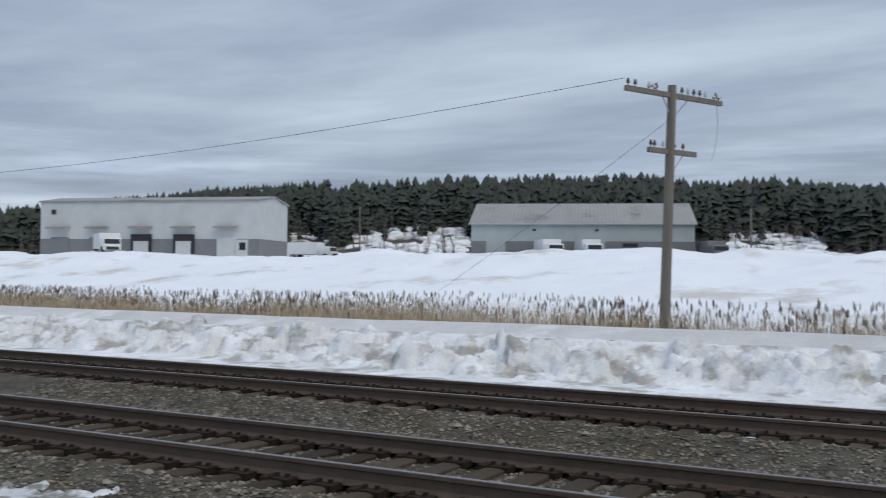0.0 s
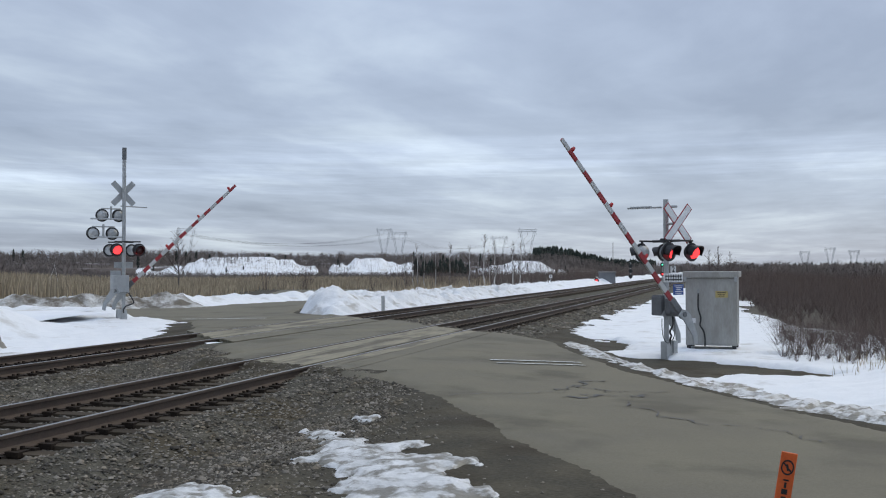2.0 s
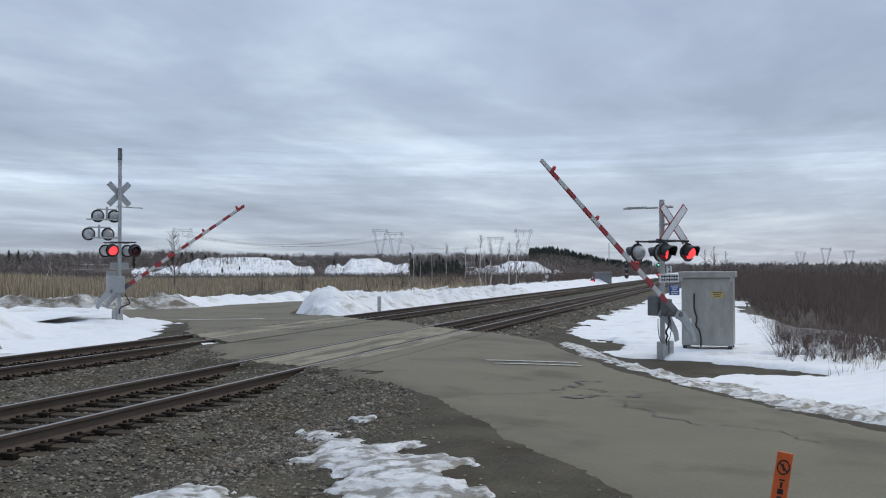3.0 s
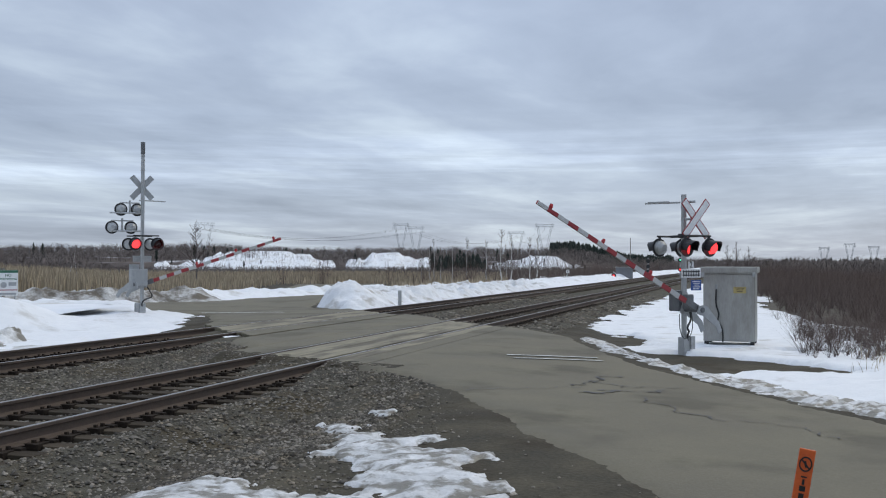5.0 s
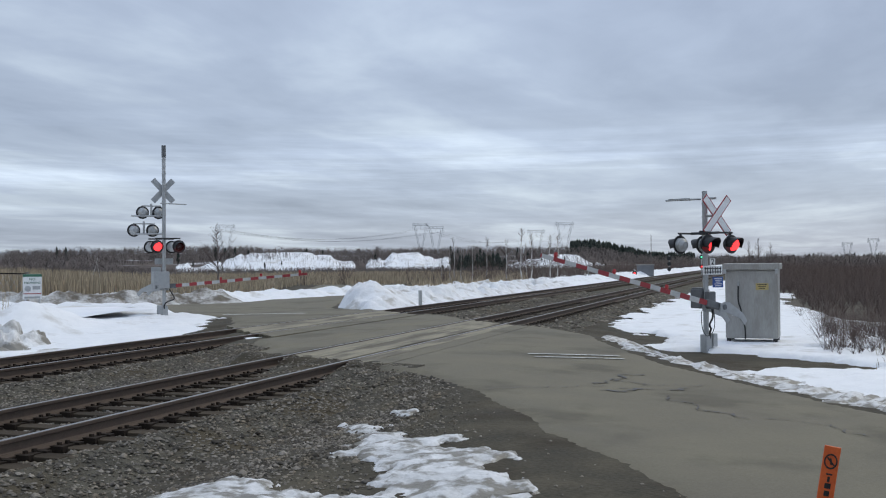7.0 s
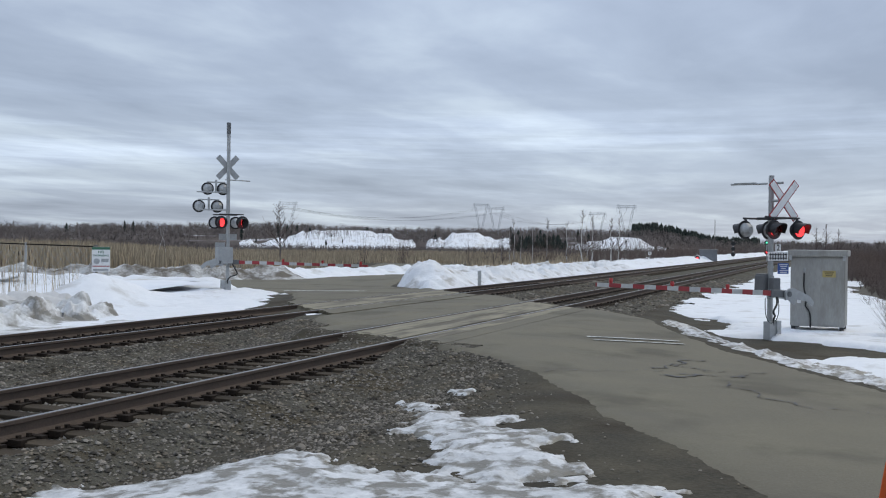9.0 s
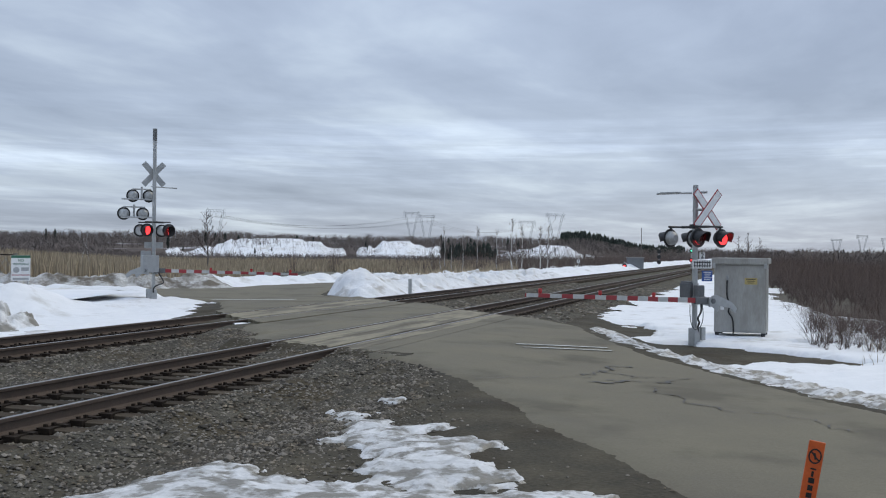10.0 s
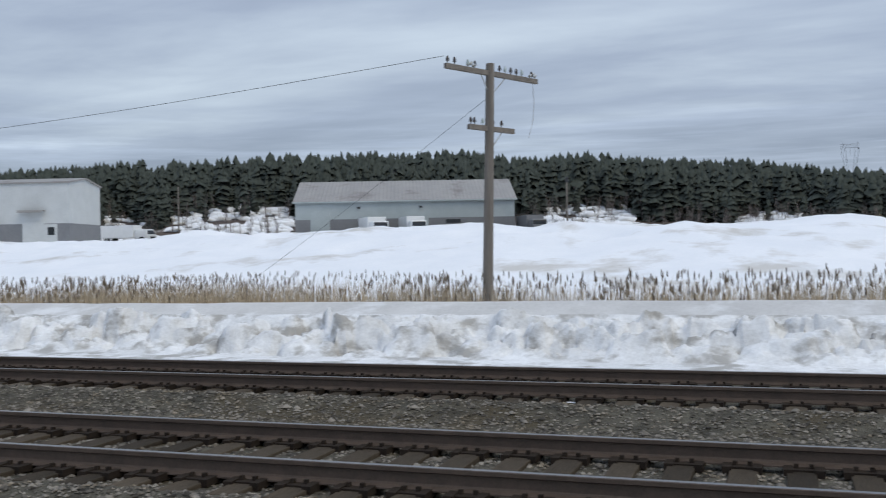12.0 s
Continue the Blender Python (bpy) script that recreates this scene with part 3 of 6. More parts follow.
def strip(name, pts, width, z, material, label, category, kind="structure"):
    """A painted or filled line on the road."""
    bm = B()
    prev = None
    for i, (x, y) in enumerate(pts):
        a, b = pts[max(i - 1, 0)], pts[min(i + 1, len(pts) - 1)]
        d = Vector((b[0] - a[0], b[1] - a[1])).normalized()
        w = width if not callable(width) else width(i)
        row = [bm.verts.new((x + s * -d.y * w / 2, y + s * d.x * w / 2, float(road_z(x, y)) + z)) for s in (1, -1)]
        if prev:
            bm.faces.new((prev[0], prev[1], row[1], row[0]))
        prev = row
    return tagged(finish(name, bm, material), label, category, kind=kind)


def line(a, b, n):
    return [(a[0] + (b[0] - a[0]) * i / n, a[1] + (b[1] - a[1]) * i / n) for i in range(n + 1)]


strip("stop_line", line((-4.43, 17.7), (-2.86, 18.55), 8), 0.15, 0.026, PAINT, "worn white painted stop line on the asphalt", "road marking")
strip("stop_line", line((-4.2, 17.25), (-2.7, 18.1), 8), 0.12, 0.026, PAINT, "worn white painted stop line on the asphalt", "road marking")
strip("stop_line", line((-18.5, 29.9), (-15.3, 29.95), 8), 0.3, 0.026, PAINT, "worn white painted stop line beyond the tracks", "road marking")


def crack(a, b, seed, width=0.03):
    rng = random.Random(seed)
    n = 22
    d = Vector((b[0] - a[0], b[1] - a[1]))
    off, pts = 0.0, []
    for i in range(n + 1):
        off += rng.uniform(-0.10, 0.10)
        f = i / n
        pts.append((a[0] + d.x * f - d.y / d.length * off, a[1] + d.y * f + d.x / d.length * off))
    ws = [width * rng.choice((0.15, 0.5, 0.8, 1.3)) for _ in range(n + 1)]
    strip("crack", pts, lambda i: ws[i], 0.024, CRACK, "dark sealed crack in the asphalt", "crack")


crack((-3.8, 12.75), (-2.45, 14.2), 1, 0.02)
crack((-2.45, 14.2), (-2.0, 15.9), 2, 0.05)
crack((-2.4, 13.6), (-1.85, 14.1), 3, 0.06)
crack((-2.45, 14.9), (-1.9, 14.5), 6, 0.05)
crack((-2.2, 14.0), (-1.7, 14.9), 7, 0.05)
crack((-1.9, 14.5), (-1.3, 15.4), 8, 0.025)
crack((-1.4, 13.7), (-0.2, 12.2), 4, 0.035)
crack((-0.2, 12.2), (0.75, 11.2), 5, 0.028)


# ---- snow ----
def bank_top(y):
    """Height of the ploughed bank's crest along the far track."""
    return 0.66 - 0.34 * sm(y, 2, 20)


def blocks(x, y, size):
    """Broken slabs thrown up by the plough: a height and a slope of its own for each cell, and the gap to the next one."""
    u, v = x / size, y / size
    iu, iv = np.floor(u).astype(int), np.floor(v).astype(int)
    best, second, h = np.full(np.shape(x), 9.0), np.full(np.shape(x), 9.0), np.zeros(np.shape(x))
    for du in (-1, 0, 1):
        for dv in (-1, 0, 1):
            a, b = (iu + du) % 256, (iv + dv) % 256
            px, py = iu + du + _P[a, b], iv + dv + _P[b, (a + 57) % 256]
            d = np.hypot(u - px, v - py)
            own = (_P[(a + 31) % 256, b] - 0.5) + (u - px) * 1.5 * (_P[a, (b + 91) % 256] - 0.25) + (v - py) * 1.5 * (_P[(a + 7) % 256, (b + 19) % 256] - 0.5)
            near = d < best
            second = np.where(near, best, np.minimum(second, d))
            h = np.where(near, own, h)
            best = np.where(near, d, best)
    return h, second - best


def left_bank(x, y):
    u = -x
    wob = 0.3 * fbm(y * 0.5, 3.1 + 0 * y) + 0.12 * fbm(y * 1.7, 0 * y + 9)
    foot = sm(u, 15.75 + wob, 16.5 + wob)
    rise = np.clip((u - 16.0) / 2.4, 0, 1)
    top = bank_top(y) + 0.03 * fbm(y * 0.3, 0 * y + 5)
    z = -0.17 + foot * (0.24 + (top - 0.07) * rise) + 0.012 * fbm(x * 1.4, y * 1.4)
    warp = 0.35 * fbm(x * 0.9, y * 0.9, 3)
    h1, g1 = blocks(x * 1.3 + warp, y + warp, 0.85)
    h2, g2 = blocks(x * 1.2 - warp + 40, y + warp + 11, 0.34)
    lump = 0.34 * h1 - 0.15 * (1 - sm(g1, 0.0, 0.22)) + 0.15 * h2 - 0.07 * (1 - sm(g2, 0.0, 0.25)) + 0.10 * fbm(x * 2.2, y * 1.6, 4, 0.6)
    loose = foot * (1 - sm(u, 17.1 + 0.5 * wob, 17.65 + 0.5 * wob) * (1 - 0.55 * sm(y, 4, 9)))
    z = z + loose * lump
    z = z - (z + 0.4) * sm(u, 18.55, 20.2)
    return z - 0.16 * sm(-u, -14.5, -13.7) - 1.2 * sm(y, 18.0 + 0.25 * (u - 16), 20.2 + 0.25 * (u - 16))


def bank_shows(x, y):
    return left_bank(x, y) - np.where(x > -15.5, ballast_z(x, y), land(x, y)) + 0.04


bank = sheet("snow_bank", (-17.6, -13.6), (-42, 5.5), 0.065, left_bank, bank_shows, SNOW_DIRT_SHADE)
bank2 = sheet("snow_bank", (-17.6, -13.6), (5.5, 26), 0.065, left_bank, bank_shows, SNOW_SOILED)
tagged(bank2, "ploughed snow bank soiled with earth near the road", "snow bank", kind="structure")
tagged(bank, "ploughed lumpy snow bank of broken slabs along the far track", "snow bank", kind="structure")
crest = sheet("snow_bank_crest", (-21, -17.6), (-42, 26), 0.11, left_bank, bank_shows, SNOW_CREST)
tagged(crest, "smooth grey packed crest of the ploughed snow bank", "snow bank", kind="structure")

PATCH_FAR = [(-14.1, 9), (-14.0, 14), (-14.2, 19.5), (-15.4, 24.4), (-17.0, 27.6), (-18.3, 29.3), (-20.5, 30.1), (-24, 30.4), (-40, 31), (-40, 22), (-22, 19), (-16.5, 15)]


def patch_far(x, y):
    e = inside(PATCH_FAR, x, y) - 0.25 + 1.5 * fbm(x * 0.8, y * 0.8, 6, 0.68)
    z = np.maximum(land(x, y), shoulder_z(x, y) - 0.02) + 0.13 * np.clip(e, -0.6, 1.0) + 0.06 * fbm(x * 1.4, y * 1.4, 5, 0.6)
    z = z + 0.05 * blocks(x, y, 0.9)[0] + 1.0 * np.exp(-(((x + 19.9) / 1.2) ** 2 + ((y - 21.8) / 1.9) ** 2)) + 0.42 * np.exp(-((y - 30.0 + 0.12 * (x + 24)) / 0.9) ** 2) * sm(-x, 19.6, 22)
    return z


p2 = sheet("snow_patch", (-40, -13.9), (9, 32), 0.2, patch_far, lambda x, y: patch_far(x, y) - np.maximum(land(x, y), shoulder_z(x, y) - 0.02) + 0.05, SNOW)
tagged(p2, "thin snow with a pushed-up mound round the far signal mast", "snow", kind="structure")


def island_bank(x, y):
    u = -x
    face = sm(u, 14.1 + 0.3 * fbm(y * 0.6, 0 * y + 2) - 0.9 * np.exp(-((y - 36) / 3) ** 2), 16.2)
    back = 1 - 0.6 * sm(u, 17.5, 21)
    hi = 0.02 + 0.60 * np.exp(-((y - 37.4) / 2.5) ** 2) + 0.08 * np.exp(-((y - 46) / 9) ** 2)
    end = sm(y - 0.55 * np.clip(u - 14.5, -1, 3), 32.0, 35.5)
    z = -0.42 + (hi + 0.55) * face * back * end + (0.26 * fbm(x * 1.1, y * 0.9, 6, 0.66) + 0.30 * (0.5 - np.abs(fbm(x * 1.7, y * 1.6, 4))) + 0.22 * blocks(x, y, 1.1)[0] + 0.12 * blocks(x + 9, y, 0.45)[0]) * face
    off = -inside(ROAD_EDGE, x, y) + 0.4 * fbm(x * 0.7, y * 0.7, 4)
    return -0.6 + (z - 0.5 * (1 - end) + 0.6) * sm(off, -0.1, 1.3)


p3 = sheet("snow_bank", (-24, -13.4), (31, 75), 0.14, island_bank, lambda x, y: island_bank(x, y) - np.maximum(land(x, y), -0.42) + 0.0, SNOW_PUSHED)
tagged(p3, "snow pushed up into a mound beside the crossing road", "snow bank", kind="structure")
p3b = sheet("snow_bank", (-24, -13.4), (75, 500), 0.9, island_bank, lambda x, y: 1.0 + 0 * x, SNOW)
tagged(p3b, "long low snow bank along the far track", "snow bank", kind="structure")

RUBBLE = [(-46, 29.5), (-36, 31.5), (-30, 35.0), (-26, 39.5), (-25.3, 47), (-23.8, 55), (-17.5, 58)]


def rubble(x, y):
    d = np.full(np.shape(x), 1e9)
    for (x1, y1), (x2, y2) in zip(RUBBLE, RUBBLE[1:]):
        ex, ey = x2 - x1, y2 - y1
        t = np.clip(((x - x1) * ex + (y - y1) * ey) / (ex * ex + ey * ey), 0, 1)
        d = np.minimum(d, np.hypot(x - x1 - t * ex, y - y1 - t * ey))
    n = fbm(x * 0.9, y * 0.9, 5, 0.62)
    return land(x, y) - 0.1 + (0.72 - 0.24 * sm(y, 39.5, 42)) * np.exp(-(d / 1.5) ** 2) * (1 + 0.55 * n) + 0.16 * n * np.exp(-(d / 2.5) ** 2)


rb2 = sheet("snow_bank", (-48, -15), (40.6, 62), 0.2, rubble, lambda x, y: rubble(x, y) - land(x, y) - 0.05, SNOW)
tagged(rb2, "low white snow bank beyond the side road", "snow bank", kind="structure")
rb = sheet("snow_bank", (-48, -15), (26, 40.6), 0.12, rubble, lambda x, y: rubble(x, y) - land(x, y) - 0.05, SNOW_RUBBLE)
tagged(rb, "dirty rubble and snow ridge beyond the side road", "snow bank", kind="structure")

VERGE = [(-5.6, 33), (-4.7, 27.3), (-3.7, 23.2), (-2.75, 20.6), (-0.95, 17.5), (1.15, 14.3), (4.0, 10.1), (9, 2.6), (14, 3), (13, 22), (6.5, 30), (2.6, 38), (0.6, 50), (-1.5, 110), (-3.6, 300), (-4.6, 700), (-5.0, 300), (-5.3, 60)]


def verge(x, y):
    e = inside(VERGE, x, y) + 1.0 * fbm(x * 0.9, y * 0.9, 6, 0.66)
    z = land(x, y) + 0.09 * np.clip(e - 0.25, -0.6, 1.3) + 0.03 * fbm(x * 0.8, y * 0.8) + 0.03 * fbm(x * 2.4, y * 2.4, 4, 0.65)
    # bare trampled ground round the mast and before the cabinet
    bare = 1.25 * np.exp(-(((x + 1.0 + 0.62 * (y - 20.6)) / 1.9) ** 2 + ((y - 20.6) / 1.7) ** 2)) + 1.1 * np.exp(-(((x + 4.4) / 1.5) ** 2 + ((y - 26.5) / 2.6) ** 2)) + 0.6 * np.exp(-(((x - 0.9) / 1.6) ** 2 + ((y - 24.2) / 0.5) ** 2))
    z = z - 0.36 * sm(bare + 0.45 * fbm(x * 1.2, y * 1.6, 6, 0.68), 0.2, 0.5)
    # ploughed bank to the side
    b = inside([(2.2, 20), (1.9, 14.6), (4.5, 10.5), (9, 4), (14, 4), (14, 24), (5, 26)], x, y)
    return z + 0.55 * sm(b, -0.5, 2.2) * (1 + 0.5 * fbm(x * 1.2, y * 1.2, 4, 0.6))


p4 = sheet("snow_verge", (-6, 14), (3, 60), 0.14, verge, lambda x, y: verge(x, y) - land(x, y) - 0.012, SNOW)
tagged(p4, "settled snow on the verge round the signal mast", "snow", kind="structure")
p4b = sheet("snow_verge", (-6, 26), (60, 700), 1.0, verge, lambda x, y: verge(x, y) - land(x, y) + 0.02, SNOW)
tagged(p4b, "snow along the near track farther off", "snow", kind="structure")

def verge_edge(x, y):
    e = inside(VERGE, x, y) + 0.5 * fbm(x * 1.3 + 4, y * 1.3, 5, 0.66)
    return np.maximum(verge(x, y), shoulder_z(x, y)) + 0.02 + 0.09 * np.exp(-((e - 0.15) / 0.4) ** 2) * (0.5 + 1.3 * fbm(x * 3.2, y * 3.2, 5, 0.7)) - 0.08 * (1 - np.exp(-((e - 0.15) / 0.5) ** 2))


p4c = sheet("snow_edge", (-4, 8), (4, 24), 0.08, verge_edge, lambda x, y: verge_edge(x, y) - np.maximum(verge(x, y), shoulder_z(x, y)) - 0.012, SNOW_ICY)
tagged(p4c, "dirty broken icy snow along the road edge", "snow", kind="structure")

FORE_A = [(-5.7, 5.9), (-5.0, 6.9), (-4.65, 7.75), (-4.2, 7.3), (-3.5, 7.15), (-2.95, 7.25), (-2.2, 7.4), (-1.5, 7.4), (-0.9, 6.6), (-0.5, 5.4), (-1, 4), (-5, 3.4)]
FORE_B = [(-5.05, 10.9), (-4.6, 10.7), (-4.0, 9.9), (-3.2, 9.75), (-3.3, 9.3), (-2.5, 8.7), (-2.0, 7.9), (-1.6, 7.2), (-2.7, 7.0), (-3.3, 7.9), (-4.1, 8.9), (-4.4, 9.9)]
FORE_C = [(-4.65, 11.5), (-4.2, 11.35), (-4.2, 11.2), (-4.6, 11.3)]
FORE_E = [(-5.5, -5.6), (-5.85, -7.0), (-5.6, -9.0), (-4.6, -12.0), (-2.0, -10.0), (-3.5, -5.0)]
FORE_D = [(-2.85, 9.1), (-2.45, 9.05), (-2.5, 8.8), (-2.9, 8.9)]


def fore(x, y):
    e = np.maximum.reduce([inside(FORE_A, x, y), inside(FORE_B, x, y), inside(FORE_C, x, y), inside(FORE_D, x, y), inside(FORE_E, x, y)])
    n = 0.42 * fbm(x * 1.9, y * 1.9, 6, 0.7) + 0.30 * fbm(x * 4.6, y * 4.6, 5, 0.75)
    e = np.minimum(e + n - 0.02, 0.35)
    return np.where(x < -4.3, np.maximum(shoulder_z(x, y), ballast_z(x, y)), shoulder_z(x, y)) + 0.012 + np.where(e > 0, 0.14 * e + 0.012, 0.5 * e) + 0.022 * fbm(x * 5, y * 5, 4, 0.6)


p5 = sheet("snow_patch", (-6.4, 0.4), (3, 12), 0.05, fore, lambda x, y: fore(x, y) - land(x, y) - 0.012, SNOW_ICY)
tagged(p5, "thin melting snow patch on the dirt shoulder", "snow", kind="structure")

p5b = sheet("snow_patch", (-6.4, 0.4), (-13, -4), 0.07, fore, lambda x, y: fore(x, y) - land(x, y) - 0.012, SNOW_ICY)
tagged(p5b, "thin melting snow patch beside the ballast", "snow", kind="structure")

# snow caught beside the far rails
def rail_snow(x0, w, y0, y1, seed):
    def h(x, y):
        return ballast_z(x, y) + 0.08 * (1 - ((x - x0) / w) ** 2) - 0.01 + 0.11 * fbm(x * 2.5 + seed, y * 0.45, 5, 0.65)
    ob = sheet("snow_strip", (x0 - w, x0 + w), (y0, y1), 0.09, h, lambda x, y: h(x, y) - ballast_z(x, y) - 0.01, SNOW)
    tagged(ob, "narrow strip of snow lying along the rail", "snow", kind="structure")


rail_snow(-12.25, 0.2, 2, 19, 1)
rail_snow(-11.76, 0.085, -24, 19, 5)
rail_snow(-11.9, 0.35, 19.9, 21.4, 9)


def terrace(x, y):
    z = land(x, y) + 0.34 + (0.55 * fbm(x * 0.2, y * 0.2, 6, 0.6) + 0.3 * (0.4 - np.abs(fbm(x * 0.3, y * 0.3, 4)))) * sm(-x, 36, 56)
    return z + 0.35 * np.exp(-((x + 60) / 5) ** 2) * (1 + 2.0 * fbm(y * 0.08, x * 0.1, 4)) * (1 - sm(y, 4, 16))


p6 = sheet("snow_field", (-110, -20), (-110, 34), 0.55, terrace, lambda x, y: np.where(y < 10, 1.0, np.minimum(0.25 + 1.6 * fbm(x * 0.14, y * 0.14, 5, 0.6), -2.2 - inside(ROAD_EDGE, x, y))), SNOW_FIELD)
tagged(p6, "broad white snow field rising to a dumped-snow terrace", "snow", kind="structure")


HEAP = [(-66, -4, 2.9), (-62, 4, 2.85), (-57, 13, 2.7), (-53, 21, 2.2), (-50, 28, 1.7)]


def heap(x, y):
    """Dirty snow and earth tipped over the terrace's edge."""
    z = np.full(np.shape(x), -1.0)
    n = fbm(x * 0.45, y * 0.45, 6, 0.66)
    for (x1, y1, h1), (x2, y2, h2) in zip(HEAP, HEAP[1:]):
        ex, ey = x2 - x1, y2 - y1
        t = np.clip(((x - x1) * ex + (y - y1) * ey) / (ex * ex + ey * ey), 0, 1)
        d = np.hypot(x - x1 - t * ex, y - y1 - t * ey)
        z = np.maximum(z, -1.0 + (h1 + (h2 - h1) * t + 1.0) * np.exp(-(np.maximum(d - 0.8, 0) / 3.6) ** 2) + 0.5 * n * np.exp(-(d / 5) ** 2))
    return z


hp = sheet("tipped_heap", (-74, -42), (-10, 36), 0.3, heap, lambda x, y: heap(x, y) - terrace(x, y), SNOW_RUBBLE)
tagged(hp, "heap of earth and dirty snow tipped over the terrace edge", "rubble heap", kind="structure")
# ---- distance ----
HILL_AZ = [-60, -20, -4, 1, 4.3, 7, 10.3, 13.5, 20, 27, 32, 39, 45, 49, 55.7, 60, 65.7, 70.4, 75, 80.8, 85, 89, 102, 112, 125, 133, 140, 150, 170, 200]
HILL_EL = [0.4, 0.5, 0.45, 0.43, 0.1, 0.5, 1.2, 1.1, 1.1, 1.1, 1.3, 1.2, 0.95, 1.2, 0.85, 1.3, 2.0, 2.4, 2.9, 3.5, 3.8, 4.3, 5.3, 5.7, 5.2, 4.55, 3.5, 2.6, 2, 1]


def hill_dist(az):
    return 900 - 610 * sm(az, 58, 84)


def tree_high(az):
    return 9.0 + 2.5 * sm(az, 70, 90)


def hill_z(az, d):
    """Height of the wooded hills at an azimuth (degrees, left of the line) and distance."""
    D = hill_dist(az)
    top = 1.66 + D * np.tan(np.radians(np.interp(az, HILL_AZ, HILL_EL))) - tree_high(az)
    f = sm(d, D * 0.45, D)
    return -0.6 + (np.maximum(top, -0.5) + 0.6) * f + 2.0 * f * fbm(az * 0.25, d * 0.01, 4)


def polar(az, d):
    a = np.radians(az)
    return -np.sin(a) * d, np.cos(a) * d


def hills():
    az, k = np.meshgrid(np.linspace(-60, 200, 400), np.linspace(0.4, 1.5, 34), indexing="ij")
    d = hill_dist(az) * k
    x, y = polar(az, d)
    z = hill_z(az, np.minimum(d, hill_dist(az) * 1.02)) - 3.0 * sm(k, 1.05, 1.5)
    i = np.arange(az.size).reshape(az.shape)
    F = np.stack([i[:-1, :-1], i[1:, :-1], i[1:, 1:], i[:-1, 1:]], -1).reshape(-1, 4)
    ob = fast("hills", np.stack([x.ravel(), y.ravel(), z.ravel()], 1), F, BRUSH_FLOOR, True)
    tagged(ob, "low wooded hills with brown brush and snow patches", "hills", kind="structure")


hills()


SAPLINGS = []


def snow_hill(a0, a1, el_top, el_low, dist, label):
    """A bare snowy slope in front of the woods."""
    az, k = np.meshgrid(np.linspace(a0 - 0.8, a1 + 0.8, 60), np.linspace(0, 1, 14), indexing="ij")
    mid = np.clip(np.minimum(az - a0, a1 - az) / min(4.2, (a1 - a0) * 0.48) + 0.42 * fbm(az * 1.6, az * 0, 5, 0.65), -0.2, 1)
    top = 1.66 + dist * np.tan(np.radians(el_low + (el_top - el_low) * np.clip(mid, 0, 1) ** 0.75))
    d = dist * (0.9 + 0.2 * k)
    low = -1.2
    z = low + (top - low) * np.sin(np.clip(k / 0.7, 0, 1) * np.pi / 2) - 1.0 * sm(k, 0.85, 1.0) + 0.3 * fbm(az * 4, k * 6)
    x, y = polar(az, d)
    i = np.arange(az.size).reshape(az.shape)
    F = np.stack([i[:-1, :-1], i[1:, :-1], i[1:, 1:], i[:-1, 1:]], -1).reshape(-1, 4)
    F = F[(mid.ravel()[F] > 0.03).all(axis=1)]
    ob = fast("snow_slope", np.stack([x.ravel(), y.ravel(), z.ravel()], 1), F, SNOW_FIELD, True)
    tagged(ob, label, "snow slope", kind="structure")
    n = int((a1 - a0) * 210)
    u, v = RNG.integers(3, 57, n), RNG.integers(0, 11, n)
    SAPLINGS.append(np.stack([x[u, v] + RNG.uniform(-1.5, 1.5, n), y[u, v] + RNG.uniform(-4, 4, n), z[u, v]], 1))


for a0, a1, hi, lo, dist in ((23.2, 34.2, 0.74, -0.3, 420), (17.0, 24.6, 0.68, -0.3, 430), (9.0, 15.4, 0.5, -0.3, 440)):
    snow_hill(a0, a1, hi, lo, dist, "white open snow slope before the woods")


def snow_pile():
    az, d = 64.85, 92
    x0, y0 = polar(az, d)
    r, a = np.meshgrid(np.linspace(0, 1, 31), np.linspace(0, 2 * np.pi, 41)[:-1], indexing="ij")
    R = 15 * r * (1 + 0.14 * fbm(np.cos(a) * 2, np.sin(a) * 2))
    z = -0.7 + 2.2 * (1 - r ** 2) * (1 + 0.25 * fbm(np.cos(a) * r * 6, np.sin(a) * r * 6)) + 1.65 * np.exp(-(r / 0.12) ** 2.6) + 0.1 * fbm(r * 4, a)
    i = np.arange(r.size).reshape(r.shape)
    j = np.roll(i, -1, axis=1)
    F = np.stack([i[:-1], i[1:], j[1:], j[:-1]], -1).reshape(-1, 4)
    ob = fast("snow_pile", np.stack([(x0 + np.cos(a) * R).ravel(), (y0 + np.sin(a) * R).ravel(), z.ravel()], 1), F, SNOW, True)
    tagged(ob, "white heap of snow behind the fence", "snow pile", kind="structure")


snow_pile()


